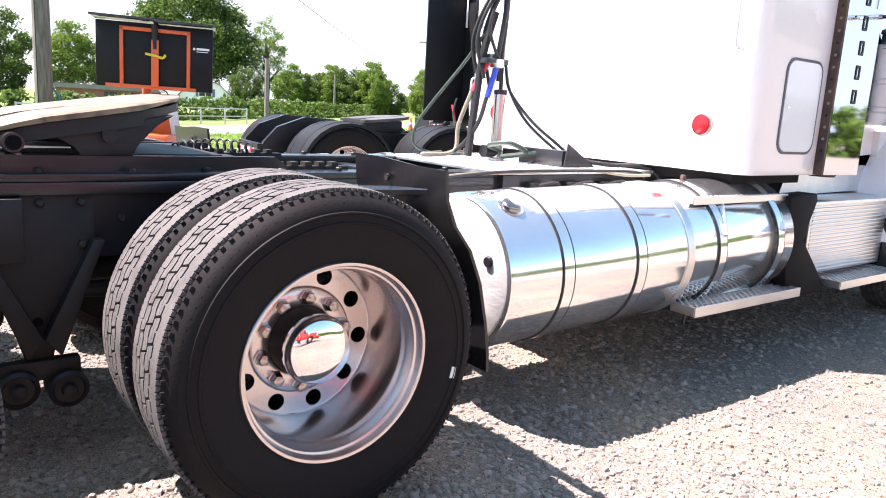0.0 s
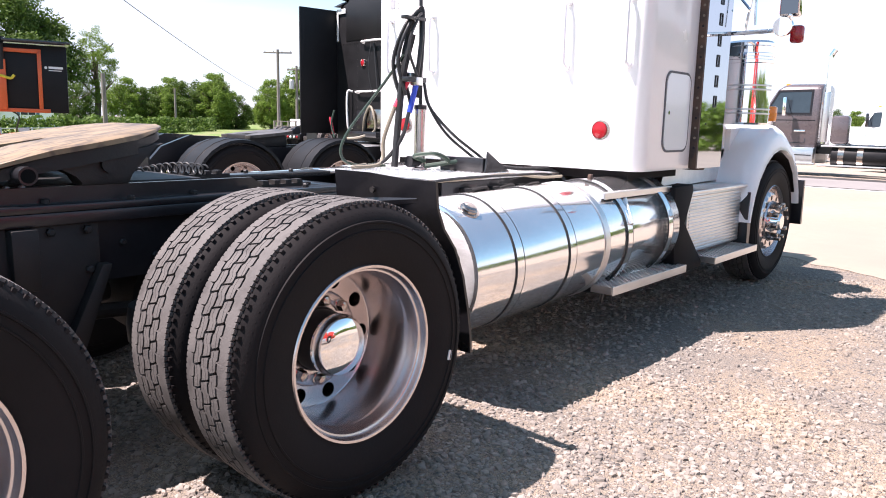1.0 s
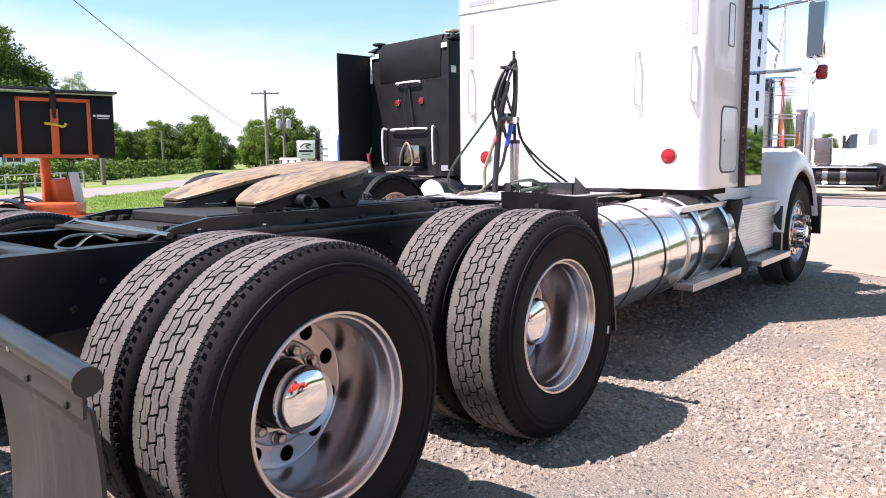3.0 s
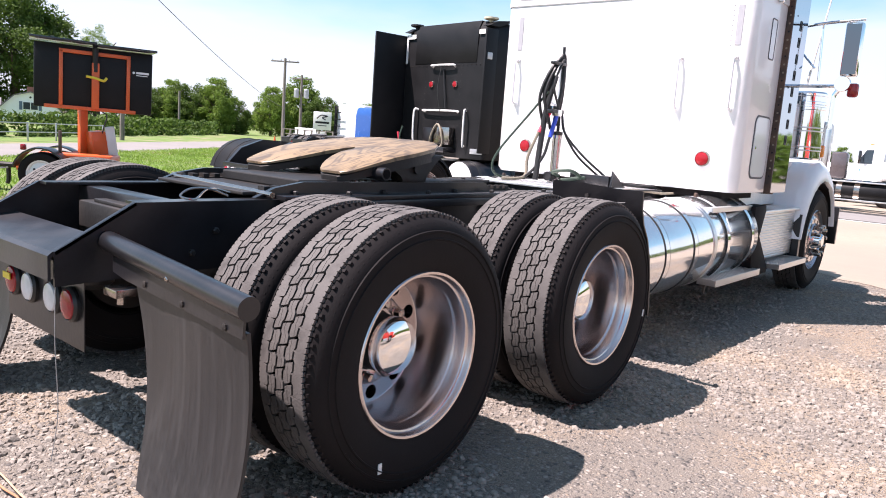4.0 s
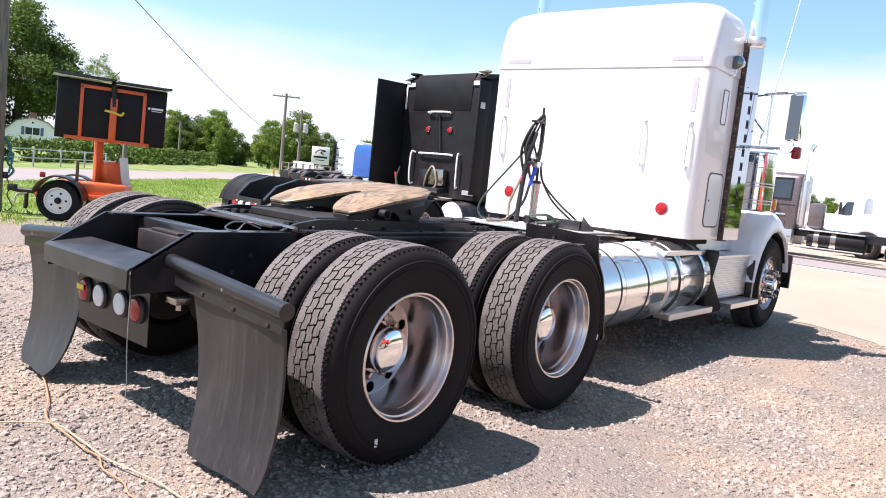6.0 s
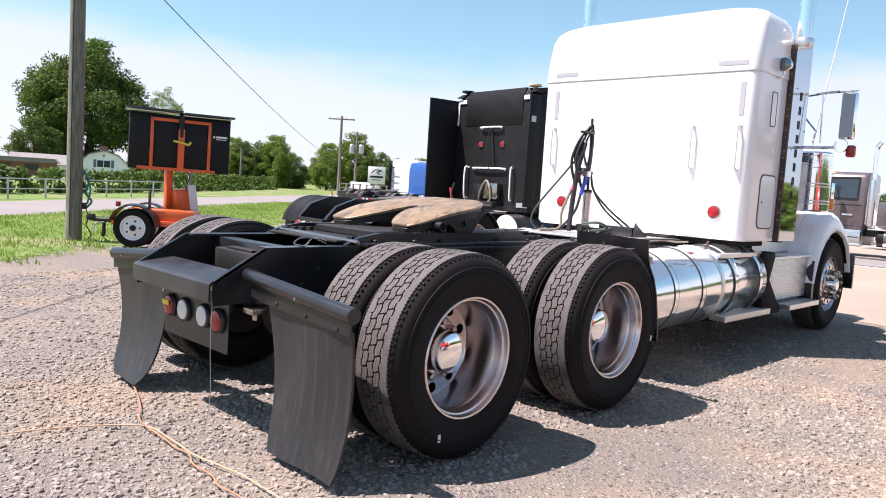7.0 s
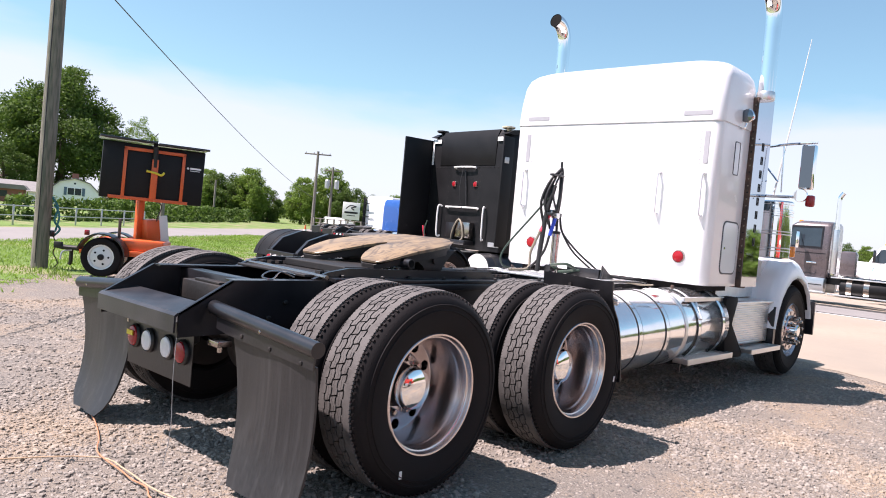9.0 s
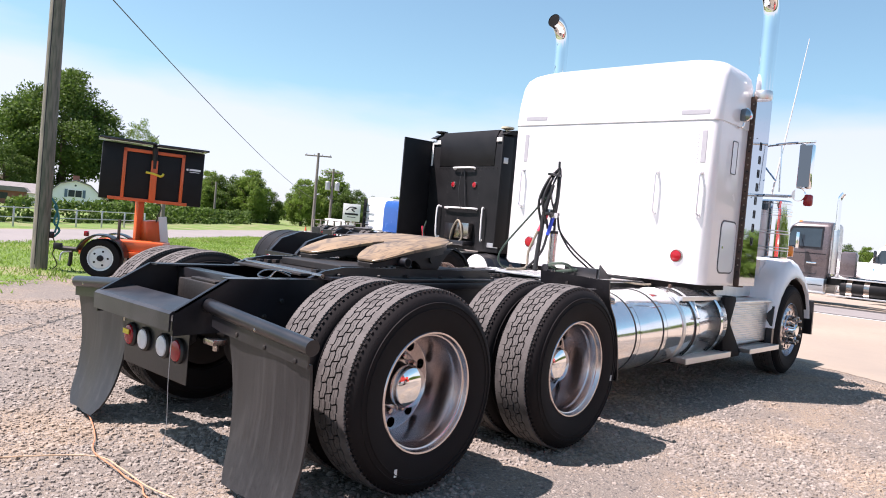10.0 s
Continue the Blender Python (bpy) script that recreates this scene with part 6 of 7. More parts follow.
# ---- message board trailer ----
def build_message_trailer():
    t = thing("message_board_trailer", "orange trailer with a black folding message board on the grass", "trailer")
    bx, by = 3.1, 8.62
    for side in (-1, 1):
        w = part("wheel", lathe([(0.02, -0.08), (0.15, -0.075), (0.17, -0.06), (0.18, -0.085), (0.195, -0.09), (0.195, 0.09)], 32, ends=(True, True)), PLAST, t, "white steel wheel", pose(2.43, by + side * 0.36, 0.3, 0, 0, 0 if side < 0 else 180))
        part("tyre", lathe([(0.19, -0.085), (0.21, -0.1), (0.25, -0.112), (0.29, -0.1), (0.305, -0.07), (0.308, 0.07), (0.29, 0.1), (0.25, 0.112), (0.19, 0.085)], 40), RUBBER, w, "black tyre")
        part("hub", lathe([(0.05, -0.075), (0.045, -0.11), (0.03, -0.125)], 16, ends=(True, True)), INK, w, "dark hub")
        for k in range(5):
            a = math.tau * k / 5
            part("wheel_slot", lathe([(0.017, -0.0775), (0.016, -0.081)], 10, ends=(True, True), centre=(0.11 * math.cos(a), 0, 0.11 * math.sin(a))), INK, w, smooth=False)
        loops = []
        for i in range(13):
            a = radians(5 + 160 * i / 12)
            loops.append([(2.43 + r * math.cos(a), by + side * y, 0.3 + r * math.sin(a)) for r, y in ((0.36, 0.23), (0.375, 0.23), (0.385, 0.38), (0.37, 0.5), (0.35, 0.5), (0.36, 0.38))])
        part("fender", rings(bmesh.new(), loops), BLACKP, t, "black wheel fender")
        part("frame_bar", box(2.05, 3.75, *sorted((by + side * 0.22, by + side * 0.28)), 0.33, 0.42, 0.006), ORANGE, t)
    bm = box(2.3, 3.3, by - 0.25, by + 0.25, 0.42, 0.60, 0.03)
    part("battery_cover", bm, ORANGE, t, "orange battery cover")
    bm = tube([(2.1, by, 0.38), (1.75, by, 0.38), (1.62, by, 0.40)], 0.04, 10)
    box(1.58, 1.70, by - 0.04, by + 0.04, 0.36, 0.46, 0.01, bm)
    tube([(1.8, by + 0.12, 0.4), (1.8, by + 0.12, 0.16), (1.78, by + 0.12, 0.1)], 0.03, 8, bm)
    part("drawbar", bm, GRIME, t, "dark drawbar with a coupler")
    bm = tube([(1.95, by - 0.3, 0.36), (1.86, by - 0.42, 0.34), (1.84, by - 0.44, 0.22)], 0.012, 6)
    part("safety_chain", bm, GALV, t)
    part("tail_lamp", box(2.14, 2.2, by - 0.38, by - 0.30, 0.62, 0.70, 0.01), REDL, t)
    bm = box(3.045, 3.155, by - 0.06, by + 0.06, 0.12, 2.2, 0.012)
    part("mast", bm, ORANGE, t, "square orange mast")
    bm = box(3.15, 3.41, by - 0.26, by + 0.02, 0.46, 0.88, 0.02, m=pose(3.28, 0, 0.46, 0, -5, 0) @ pose(-3.28, 0, -0.46))
    cab = part("control_box", bm, ORANGE, t, "orange control box")
    part("door", box(3.385, 3.53, by - 0.275, by - 0.245, 0.48, 0.97, 0.01, m=pose(3.45, 0, 0.46, 0, -8, 0) @ pose(-3.45, 0, -0.46)), PLAST, cab, "open pale grey metal door")
    part("marker_post", box(2.62, 2.66, by - 0.34, by - 0.3, 0.55, 0.92, 0.008), RUST, t)
    # the wheeled frame stands at an angle to the board
    turn = pose(3.13, 9.77, -0.175, 0, 0, -40) @ Matrix.Scale(1.16, 4) @ pose(-2.43, -(by - 0.36), 0)
    stand = pose(-2.49, -3.64, 1.27) @ Matrix.Scale(1.027, 4) @ pose(2.49, 3.64, -1.27) @ pose(-2.39, -3.695, 0) @ Matrix.Diagonal((1.11, 1.11, 1.035, 1)) @ pose(2.49, 3.64, 0)
    for ob in list(t.children):
        ob.matrix_basis = (stand if ob.name.startswith(("mast", "control_box")) else turn) @ ob.matrix_basis
    b = stand @ pose(bx + 0.08, by - 0.22, 1.715, 0, 0.8, -20) @ Matrix.Diagonal((0.86, 1, 0.96, 1))
    bd = part("board", box(-0.93, 0.93, -0.09, 0.09, -0.53, 0.50, 0.015), BLACKM, t, "black message board cabinet", b)
    for x0, x1, z0, z1 in ((-0.56, -0.50, -0.5, 0.42), (0.50, 0.56, -0.5, 0.42), (-0.56, 0.56, 0.37, 0.43), (-0.78, 0.66, -0.535, -0.475)):
        part("frame_bar", box(x0, x1, -0.125, -0.092, z0, z1, 0.006), ORANGE, bd, "orange frame bar")
    part("mast_head", box(-0.06, 0.06, -0.2, -0.127, -0.5, 0.25, 0.012), ORANGE, bd, "orange mast front")
    part("lift_ram", tube([(0.0, -0.16, 0.1), (-0.01, -0.17, 0.48)], 0.05, 12), GRIME, bd)
    part("winch", tube([(-0.15, -0.2, 0.02), (0.0, -0.22, 0.0), (0.12, -0.23, -0.03), (0.17, -0.22, 0.02)], 0.022, 8), YELLOW, bd, "yellow winch handle")
    part("logo", lathe([(0.022, -0.091), (0.022, -0.095)], 16, ends=(True, True), centre=(0.62, 0, 0.165)), WHITEB, bd, smooth=False)
    part("name_bar", box(0.66, 0.87, -0.095, -0.091, 0.15, 0.185), WHITEB, bd, "white bar in place of the maker's name", smooth=False)
    part("name_bar", box(0.66, 0.85, -0.095, -0.091, 0.118, 0.130), WHITEB, bd, smooth=False)
    for x0, x1, z, tilt in ((-1.0, 0.0, 0.555, 0.3), (0.03, 0.97, 0.535, -0.3)):
        sp = part("solar_panel", box(x0, x1, -0.26, 0.36, -0.016, 0.016, 0.005), SOLAR, t, "dark solar panel", b @ pose(0, 0, z, 0, tilt, 0))
        part("panel_rim", box(x0 - 0.006, x1 + 0.006, -0.270, -0.261, -0.02, 0.02, 0.003), BLACKG, sp)
    part("panel_post", tube([(0, 0, 0.45), (0, 0, 0.6)], 0.04, 10), GRIME, bd)
    part("drooping_cable", tube([(0.1, -0.05, -0.52), (0.2, -0.06, -0.6), (0.16, -0.04, -0.78), (0.1, 0.1, -1.1)], 0.012, 6), HOSE, bd)


build_message_trailer()


# ---- poles, wires ----
P0 = Vector((2.55, 11.13, -0.18))
FAR = Vector((39.9, 51.8, -0.18))


def pole(at, h, r0, r1, wood, label, arms=()):
    p = thing("utility_pole", label, "pole", Matrix.Translation(at), "utility poles")
    bm = bmesh.new()
    loops = []
    for i in range(13):
        k = i / 12
        r = r0 + (r1 - r0) * k
        loops.append([((r + 0.006 * noise.noise(Vector((math.cos(a) * 2, math.sin(a) * 2, k * 9)))) * math.cos(a), (r + 0.006 * noise.noise(Vector((math.cos(a) * 2, math.sin(a) * 2, k * 9 + 30)))) * math.sin(a), h * k - 0.02) for a in (math.tau * j / 18 for j in range(18))])
    part("post", rings(bm, loops), wood, p, "weathered wooden post")
    for z, half, rot in arms:
        part("crossarm", box(-half, half, -0.06, 0.06, z - 0.06, z + 0.06, 0.01), wood, p, "wooden crossarm", pose(0, 0, 0, 0, 0, rot))
        for k in (-0.9, -0.3, 0.3, 0.9):
            part("insulator", lathe([(0.04, z + 0.06), (0.05, z + 0.1), (0.03, z + 0.18)], 10, ends=(True, True), axis="z", centre=(half * k * math.cos(radians(rot)), half * k * math.sin(radians(rot)), 0)), GALV, p)
    return p


near_pole = pole(P0, 9.6, 0.145, 0.114, WOOD, "weathered wooden utility pole standing in the grass", ((9.3, 0.95, 120),))
bm = tube([(-0.105, -0.09, 0.1), (-0.103, -0.088, 1.5), (-0.1, -0.082, 4.0), (-0.085, -0.075, 8.0)], 0.012, 6)
part("ground_wire", bm, HOSE, near_pole, "black cable stapled to the post")
bm = tube([(0.12, -0.06, 1.35), (0.22, -0.10, 1.15), (0.19, -0.06, 0.9), (0.28, -0.1, 0.75), (0.18, -0.05, 0.6)], 0.02, 8)
tube([(0.18, -0.05, 1.2), (0.24, -0.14, 1.0), (0.2, -0.1, 0.7)], 0.018, 8, bm)
part("rope_coil", bm, mat("teal_rope", (0.03, 0.17, 0.2), 0.7), near_pole, "coil of teal rope hung on the post")
bm = tube([(0.19, -0.06, 0.62), (0.22, -0.12, 0.45), (0.2, -0.08, 0.3), (0.26, -0.16, 0.12), (0.2, -0.12, 0.02)], 0.01, 6)
part("power_lead", bm, RUST, near_pole)
part("socket_box", box(0.12, 0.20, -0.1, -0.02, 0.6, 0.72, 0.01), BLACKP, near_pole)
pole(FAR, 7.4, 0.16, 0.11, GREYW, "grey wooden utility pole across the road", ((7.1, 1.25, -50),))
p2 = pole(Vector((44.15, 54.7, -0.18)), 6.4, 0.15, 0.1, GREYW, "grey wooden utility pole with transformers", ((6.0, 0.9, -50),))
for d in (-0.35, 0.35):
    part("transformer", lathe([(0.2, 4.2), (0.24, 4.25), (0.24, 5.0), (0.18, 5.08)], 18, ends=(True, True), axis="z", centre=(d * 0.9, -d, 0)), GALV, p2, "grey transformer can")
pole(Vector((38.4, 66.9, -0.18)), 4.2, 0.12, 0.1, GREYW, "short grey wooden pole beside the road")
pole(Vector((17.85, 37.1, -0.18)), 3.6, 0.13, 0.11, GREYW, "short grey wooden pole beside the road")


def wire(a, b, sag, r, label):
    pts = [a.lerp(b, i / 24) - Vector((0, 0, 4 * sag * (i / 24) * (1 - i / 24))) for i in range(25)]
    ob = part("overhead_wire", tube([tuple(p) for p in pts], r, 6, smooth=0), HOSE, None, label)
    return tagged(ob, label, "wire", "overhead wires")


wire(P0 + Vector((0.1, 0.05, 6.0)), FAR + Vector((0, 0, 3.0)), 0.5, 0.013, "thick black overhead cable between the poles")
wire(P0 + Vector((-0.1, -0.1, 5.5)), Vector((-16.0, -9.9, 4.6)), 0.25, 0.014, "black service cable running from the pole over the lot")


# ---- far side of the road ----
def leaves(name, centres, radius, per, size, material, parent, seed, flat=0.75):
    rng = np.random.default_rng(seed)
    c = np.repeat(np.array(centres), per, 0)
    n = len(c)
    d = rng.standard_normal((n, 3))
    d /= np.linalg.norm(d, axis=1)[:, None]
    p = c + d * (radius * rng.uniform(0.35, 1.0, n) ** 0.6)[:, None] * np.array([1, 1, flat])
    a = rng.standard_normal((n, 3))
    a /= np.linalg.norm(a, axis=1)[:, None]
    b = np.cross(a, d + 0.3 * rng.standard_normal((n, 3)))
    b /= np.linalg.norm(b, axis=1)[:, None] + 1e-9
    s = (size * rng.uniform(0.6, 1.3, n))[:, None]
    v = np.stack((p - a * s, p + b * s * 0.55, p + a * s, p - b * s * 0.55), 1).reshape(-1, 3)
    f = np.arange(n * 4).reshape(-1, 4)
    return mesh_from(name, v, f, material, parent)


def tree(label, h, w, seed, material, trunk_h=0.22, clumps=110, per=75, size=0.16, m=None, drop=0.12):
    rng = random.Random(seed)
    t = thing("tree", label, "tree", m, "roadside trees")
    bm = tube([(0, 0, -0.1), (0.02 * h, 0.01 * h, h * 0.35), (0.0, 0.02 * h, h * 0.7)], (0.035 * h, 0.012 * h), 9)
    for i in range(9):
        a, z = rng.uniform(0, math.tau), h * rng.uniform(0.2, 0.6)
        tube([(0.01 * h, 0.01 * h, z), (w * 0.2 * math.cos(a), w * 0.2 * math.sin(a), z + h * 0.1), (w * 0.38 * math.cos(a), w * 0.38 * math.sin(a), z + h * 0.2)], (0.012 * h, 0.004 * h), 6, bm)
    part("trunk", bm, BARK, t, "brown trunk with limbs")
    centres = []
    while len(centres) < clumps:
        x, y, z = rng.uniform(-1, 1), rng.uniform(-1, 1), rng.uniform(0, 1)
        taper = (1 - abs(z - 0.42) ** 1.7 * (2.0 if z > 0.42 else 2.2))
        lump = 0.82 + 0.3 * noise.noise(Vector((x * 1.6, y * 1.6, z * 2.4 + seed)))
        rr = math.hypot(x, y)
        if rr < taper * lump and (rr > 0.45 * taper or z > 0.75 or rng.random() < 0.18):
            centres.append((x * w / 2, y * w / 2, h * (drop + (1 - drop) * z)))
    leaves("crown", centres, w * 0.095, per, size * w / 6, material, t, seed)
    return t


def at_dist(x, y, d):
    """Moves a place seen from the lot out to a distance."""
    v = Vector((x + 2.57, y + 3.73, 0)).normalized() * d
    v.rotate(Matrix.Rotation(radians(-0.38), 3, "Z"))
    return Vector((-2.49 + v.x, -3.64 + v.y, ground_z(-2.49 + v.x, -3.64 + v.y)))


big = tree("tall broad maple with dense dark leaves behind a hedge", 18.2, 18.0, 11, LEAFD, clumps=300, per=170, size=0.072, m=Matrix.Translation(at_dist(17.3, 52.9, 115)))
tree("tall slender green tree beside the maple", 14.6, 6.8, 23, LEAF, clumps=190, per=110, size=0.08, m=Matrix.Translation(at_dist(34.4, 78.3, 118)))
proto = tree("round green leafy tree across the road", 6.7, 6.1, 5, LEAF, drop=0.03, clumps=185, per=115, size=0.095, m=Matrix.Translation(at_dist(45.5, 72.3, 95)))
proto2 = tree("round green leafy tree across the road", 5.8, 5.8, 8, LEAFD, drop=0.03, clumps=165, per=115, size=0.095, m=Matrix.Translation(at_dist(43.1, 73.8, 96)))
RT = random.Random(2)
for x, y, d, s, src in ((41.4, 74.8, 97, 0.86, proto), (39.4, 75.9, 97, 0.9, proto2), (37.4, 76.9, 96, 0.85, proto), (34.5, 83.5, 96, 0.9, proto2), (44.4, 73.0, 102, 0.9, proto2), (47.3, 71.2, 98, 0.78, proto2), (50.5, 69.0, 99, 0.97, proto), (53.2, 67.0, 104, 1.16, proto), (51.9, 68.0, 108, 0.85, proto2), (55.1, 65.4, 101, 1.03, proto2), (56.6, 64.1, 106, 0.95, proto2), (49.2, 69.9, 160, 0.75, proto), (48.2, 70.6, 166, 0.62, proto2), (50.0, 69.3, 154, 0.6, proto2), (14.0, 53.6, 105, 1.33, proto2), (9.5, 55.0, 98, 1.41, proto), (5.0, 56.0, 95, 1.56, proto2), (0.0, 57.0, 92, 1.56, proto), (26.5, 51.8, 125, 0.97, proto2), (30.5, 49.2, 140, 1.12, proto), (94.4, 20.7, 96, 0.6, proto2), (94.8, 18.5, 99, 0.5, proto), (90, 28, 109, 0.7, proto2), (69.5, 72.5, 109, 0.8, proto), (73, 69, 112, 0.8, proto2)):
    copy_thing(src, Matrix.Translation(at_dist(x, y, d)) @ Matrix.Rotation(RT.uniform(0, 6.28), 4, "Z") @ Matrix.Scale(s * RT.uniform(0.93, 1.07), 4))


def hedge(label, line, h, depth, seed, per=46, size=0.13, material=LEAFD):
    rng = random.Random(seed)
    cs = []
    for (a, b) in zip(line, line[1:]):
        n = max(2, int((b - a).length / 0.42))
        for i in range(n):
            p = a.lerp(b, i / n)
            top = h * (0.88 + 0.16 * noise.noise(Vector((p.x * 0.3, p.y * 0.3, seed))))
            for k in range(max(2, int(top / 0.42))):
                cs.append((p.x + rng.uniform(-depth, depth), p.y + rng.uniform(-depth, depth), ground_z(p.x, p.y) + 0.15 + (top - 0.2) * k / max(1, int(top / 0.42) - 1) + rng.uniform(-0.08, 0.08)))
    ob = leaves("hedge", cs, 0.42, per, size, material, None, seed, 0.9)
    return tagged(ob, label, "hedge", kind="stuff")


hedge("clipped green hedge on the far side of the road", [rn(10, 19.85), rn(38, 20.7)], 0.98, 0.5, 3)
hedge("clipped green hedge on the far side of the road", [rn(38, 21.4), rn(56, 23.0), rn(74, 25.0)], 1.15, 0.7, 13, 40, 0.15)
hedge("low green scrub beside the road", [rn(52, 27), rn(62, 27), rn(75, 28), rn(96, 28)], 0.8, 0.9, 6, 34, 0.16, LEAFD)
hedge("tall green hedgerow behind the lot", [Vector((-45, -36, 0)), Vector((0, -40, 0)), Vector((45, -42, 0)), Vector((60, -24, 0)), Vector((82, -14, 0))], 4.4, 1.2, 9, 22, 0.3, LEAF)


def build_fence(s0, s1, n, label):
    f = thing("roadside_fence", label, "fence")
    steps = int((s1 - s0) / 2.2)
    for i in range(steps + 1):
        p = rn(s0 + 2.2 * i, n)
        part("post", box(p.x - 0.03, p.x + 0.03, p.y - 0.03, p.y + 0.03, -0.19, 0.62, 0.005), GALV, f)
    for z in (0.2, 0.58):
        part("rail", tube([tuple(rn(s0, n, z)), tuple(rn(s0 + 2.2 * steps, n, z))], 0.025, 6), GALV, f)


build_fence(19, 36, 17.2, "thin grey pipe fence beside the road")


def build_house():
    c = at_dist(17.6, 50.6, 92)
    h = thing("house", "white gambrel-roofed house with a blue-shuttered window behind a hedge", "house", Matrix.Translation(c) @ Matrix.Rotation(radians(69), 4, "Z") @ Matrix.Scale(0.86, 4))
    # gable faces -x locally
    part("wall", prism([(-3.3, 0), (3.3, 0), (3.3, 1.45), (1.75, 3.0), (0, 3.5), (-1.75, 3.0), (-3.3, 1.45)], "x", 0, 9), SIDING, h, "white siding walls", smooth=False)
    for s in (-1, 1):
        part("roof", prism([(0, 3.51), (s * 1.76, 3.01), (s * 1.8, 3.13), (0, 3.65)], "x", -0.3, 9.4), SHINGLE, h, "grey shingle upper roof slope", smooth=False)
        part("roof", prism([(s * 1.77, 3.0), (s * 3.45, 1.32), (s * 3.57, 1.38), (s * 1.81, 3.12)], "x", -0.3, 9.4), SHINGLE, h, "steep grey shingle lower roof slope", smooth=False)
    w = part("window", box(-0.06, -0.005, -0.85, 0.85, 1.35, 2.35), SIDING, h, "gable window")
    for y in (-0.41, 0.41):
        part("pane", box(-0.075, -0.062, y - 0.37, y + 0.37, 1.42, 2.28), GLASSD, w, smooth=False)
    for y in (-1.06, 1.06):
        part("shutter", box(-0.06, -0.005, y - 0.17, y + 0.17, 1.33, 2.37), SHUTTER, h, "grey-blue shutter", smooth=False)
    part("gable_vent", lathe([(0.13, -0.004), (0.12, -0.03)], 14, ends=(True, True), axis="x", centre=(0, 0, 2.9)), GLASSD, h, smooth=False)
    part("chimney", box(4.5, 5.2, -0.4, 0.4, 2.8, 4.3), BRICKM, h, "brick chimney", smooth=False)
    part("wing_wall", box(2.0, 8.0, 3.3, 11, 0, 1.5), SIDING, h, smooth=False)
    bm = prism([(1.5, 1.4), (5.0, 2.7), (8.5, 1.4)], "y", 3.3, 11.3)
    part("wing_roof", bm, SHINGLE, h, "low grey wing roof", smooth=False)
    c = at_dist(12.4, 52.2, 84)
    b = thing("bungalow", "low brown brick bungalow beside the white house", "house", Matrix.Translation(c) @ Matrix.Rotation(radians(70), 4, "Z"))
    part("wall", box(0, 6, -3.4, 6, 0, 1.3), BRICKM, b, "brown brick walls", smooth=False)
    part("roof", prism([(-3.8, 1.3), (6.4, 1.3), (6.0, 1.75), (-3.4, 1.75)], "x", -0.4, 6.4), SHINGLE, b, "low grey roof", smooth=False)
    for y in (-2, 0.4):
        part("window", box(-0.04, -0.003, y, y + 1.2, 0.5, 1.1), GLASSD, b, smooth=False)


build_house()


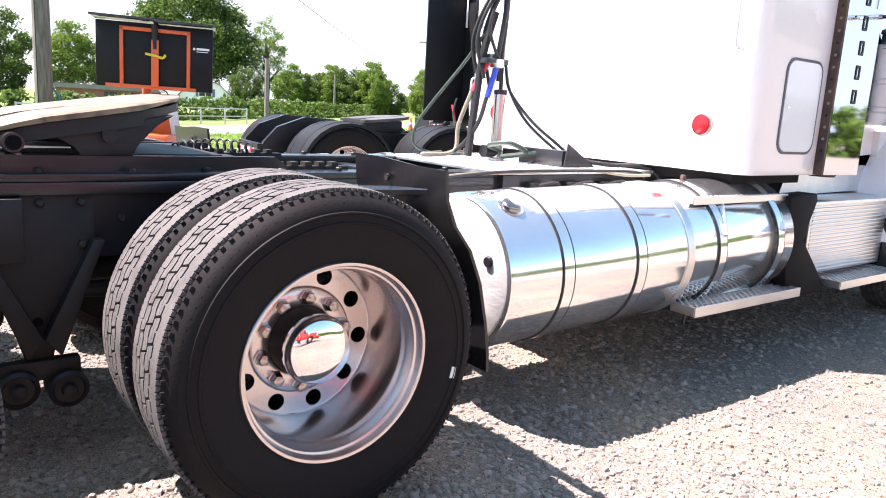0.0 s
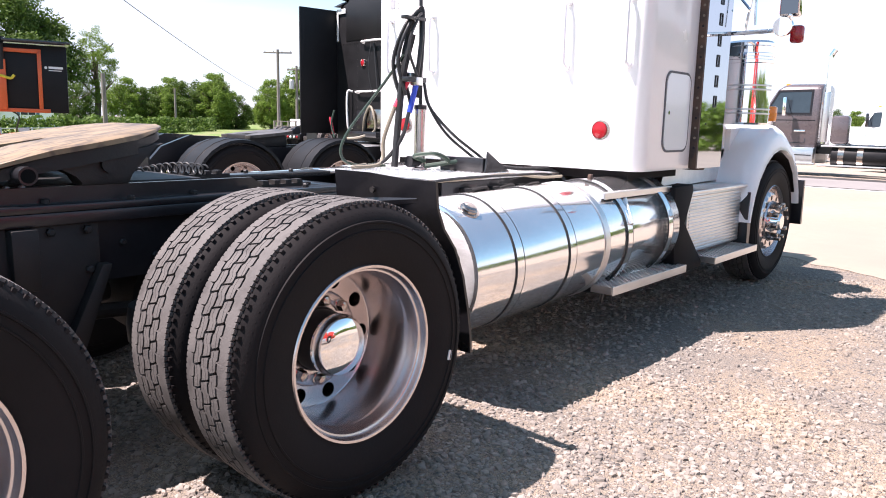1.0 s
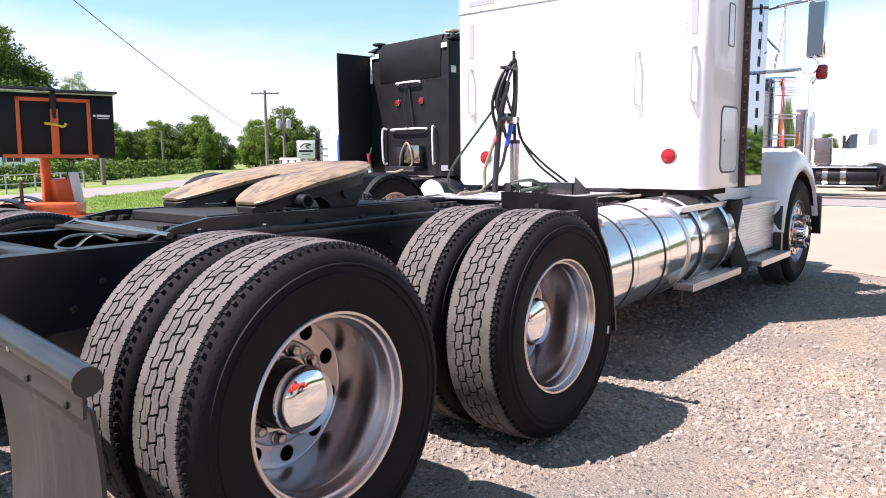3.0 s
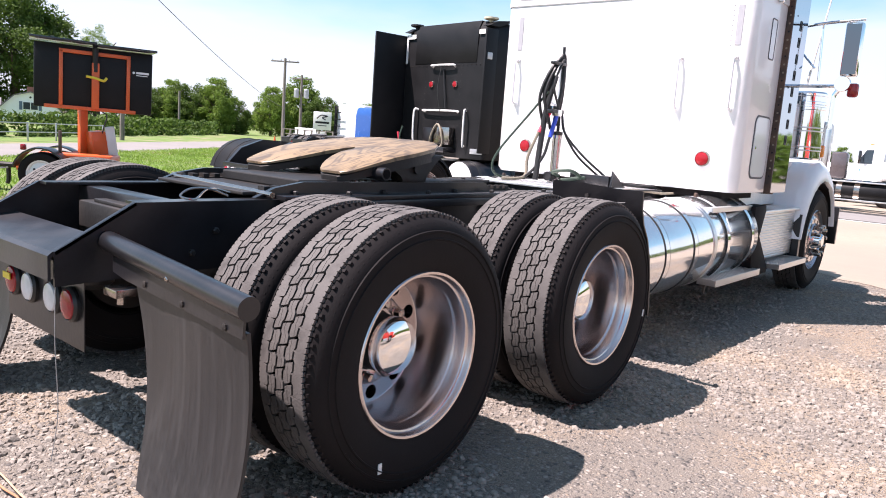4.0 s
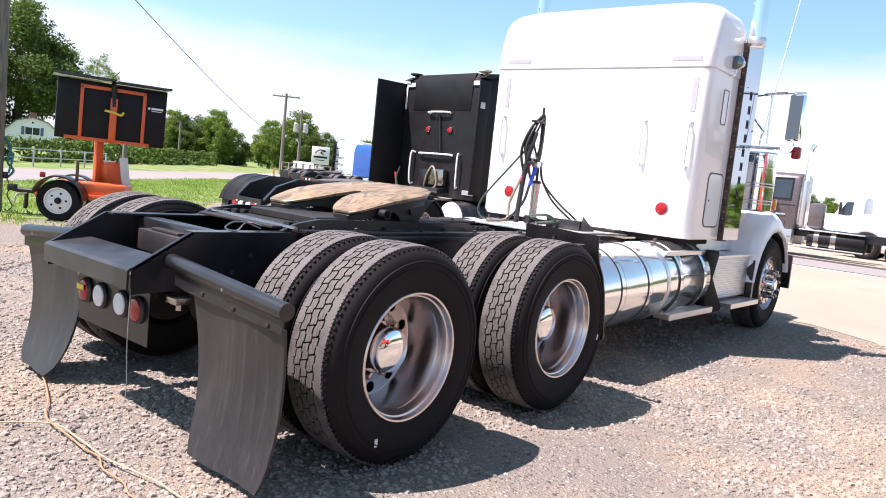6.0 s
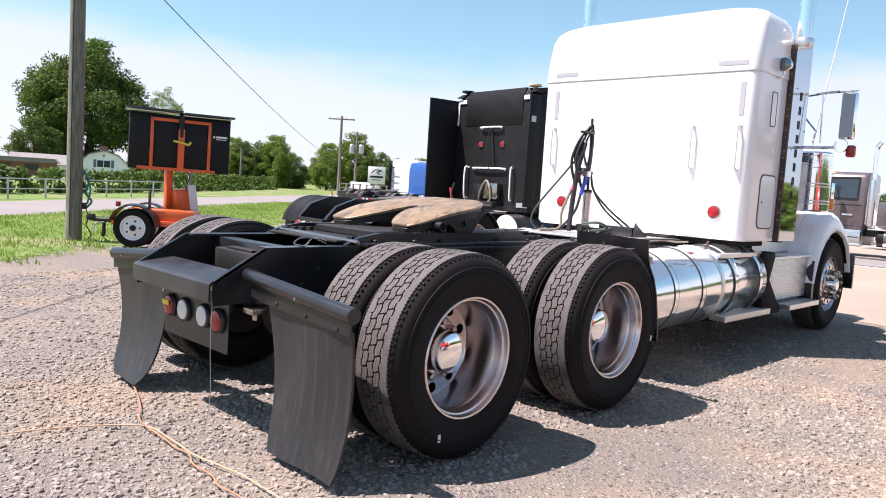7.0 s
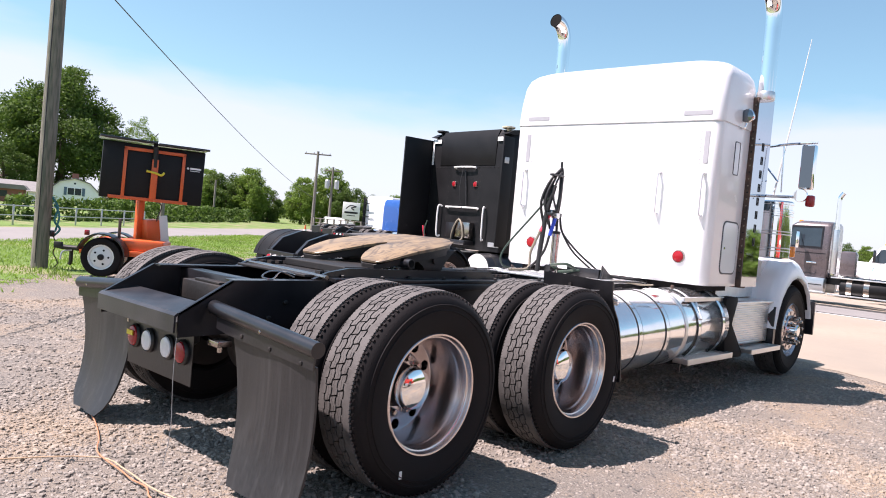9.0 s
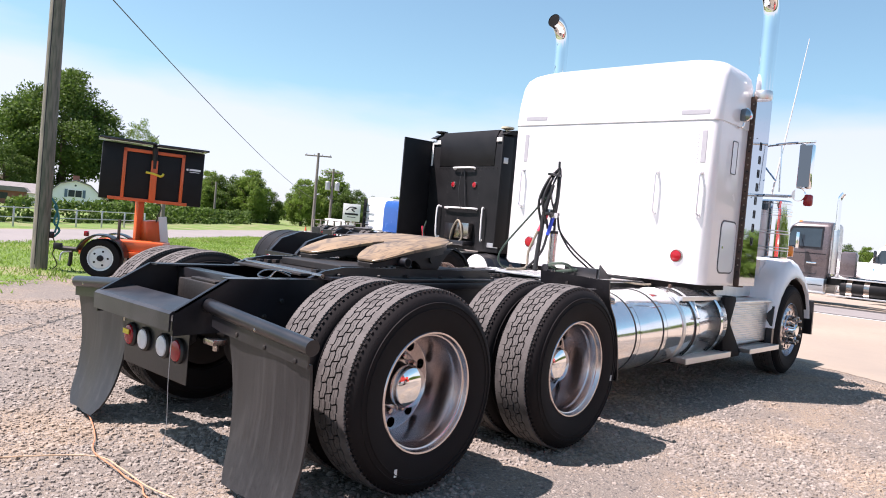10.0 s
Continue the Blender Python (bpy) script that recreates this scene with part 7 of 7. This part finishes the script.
def build_sign():
    c = at_dist(26.3, 30.8, 62)
    s = thing("dealer_sign", "white dealer sign on a post beside the road", "sign", Matrix.Translation(c) @ Matrix.Rotation(radians(-40), 4, "Z"))
    part("post", box(-0.08, 0.08, -0.08, 0.08, 0, 1.6, 0.01), GALV, s)
    bd = part("board", box(-0.72, 0.72, -0.1, 0.1, 1.3, 2.75, 0.02), PLAST, s, "white sign board")
    part("emblem", tube([(-0.45, -0.11, 2.2), (-0.1, -0.115, 2.48), (0.4, -0.11, 2.42), (0.0, -0.115, 2.3), (0.25, -0.11, 2.12)], 0.045, 6), INK, bd, "dark swoosh emblem")
    part("name_bar", box(-0.55, 0.55, -0.108, -0.101, 1.82, 1.98), INK, bd, "dark bar in place of the name", smooth=False)
    part("name_bar", box(-0.35, 0.35, -0.108, -0.101, 1.62, 1.68), INK, bd, smooth=False)
    part("lower_board", box(-0.4, 0.4, -0.09, 0.09, 0.75, 1.2, 0.02), PLAST, s)
    c = at_dist(12.3, 16.35, 46)
    k = thing("traffic_cone", "orange traffic cone at the lot's edge", "cone", Matrix.Translation(c))
    part("base", box(-0.2, 0.2, -0.2, 0.2, 0, 0.04, 0.01), INK, k)
    part("cone", lathe([(0.16, 0.04), (0.03, 0.75)], 16, ends=(False, True), axis="z"), ORANGE, k)
    part("collar", lathe([(0.115, 0.32), (0.118, 0.33), (0.088, 0.5), (0.085, 0.5)], 16, axis="z"), PLAST, k, "white collar")
    c = at_dist(28.6, 35.3, 66)
    v = thing("parked_car", "white car parked by the road", "car", Matrix.Translation(c) @ Matrix.Rotation(radians(55), 4, "Z"))
    part("body", prism([(-2.1, 0.3), (2.1, 0.3), (2.15, 0.7), (1.1, 0.85), (0.5, 1.35), (-1.2, 1.38), (-1.9, 0.9), (-2.15, 0.8)], "y", -0.85, 0.85, 0.08), WHITE, v, "white body")
    for side in (-1, 1):
        part("side_window", prism([(0.95, 0.88), (0.45, 1.28), (-1.1, 1.3), (-1.6, 0.92)], "y", *sorted((side * 0.845, side * 0.86))), GLASSD, v, smooth=False)
        for x in (-1.3, 1.3):
            part("wheel", lathe([(0.02, -0.1), (0.3, -0.1), (0.32, 0.0), (0.3, 0.1), (0.02, 0.1)], 20, ends=(True, True), centre=(x, side * 0.78, 0.32)), RUBBER, v)


build_sign()
f = thing("lot_fence", "low grey metal fence at the lot's far edge", "fence")
for i in range(9):
    p = at_dist(21.6, 28.2, 52).lerp(at_dist(23.8, 26.3, 50), i / 8)
    part("post", box(p.x - 0.05, p.x + 0.05, p.y - 0.05, p.y + 0.05, 0, 1.1), GREYW, f, smooth=False)
for z in (0.4, 0.75, 1.05):
    a, b = at_dist(21.6, 28.2, 52), at_dist(23.8, 26.3, 50)
    part("rail", tube([(a.x, a.y, z), (b.x, b.y, z)], 0.03, 6), GREYW, f)

# ---- cord on the gravel ----
k = (-0.975, -0.106)
bm = tube([(-3.2, 0.62, 0.008), (-2.3, 0.36, 0.009), (-1.6, 0.16, 0.008), (-1.26, 0.07, 0.008), (k[0], k[1], 0.01), (-0.945, -0.33, 0.009), (-0.95, -0.6, 0.009), (-0.915, -0.82, 0.009), (-0.897, -0.97, 0.008), (-0.90, -1.5, 0.009), (-0.88, -2.2, 0.008), (-0.94, -3.3, 0.008)], 0.0034, 7)
tagged(part("extension_cord", bm, CORDP, None), "faded cream extension cord lying on the gravel", "cord", "cords")
bm = tube([(-0.4, 1.6, 0.008), (-0.66, 0.85, 0.008), (-0.75, 0.5, 0.009), (-0.85, 0.2, 0.008), (-0.93, 0.03, 0.009), (k[0] + 0.006, k[1] - 0.01, 0.018), (-0.965, -0.32, 0.009), (-0.975, -0.46, 0.009), (-0.965, -0.58, 0.009), (-1.005, -0.7, 0.009), (-1.0, -0.85, 0.009), (-1.03, -0.97, 0.008), (-1.015, -1.1, 0.008), (-1.045, -1.43, 0.009), (-1.06, -2.2, 0.008), (-1.1, -3.3, 0.008)], 0.0037, 7)
tagged(part("extension_cord", bm, CORD, None), "sun-bleached orange extension cord lying on the gravel", "cord", "cords")
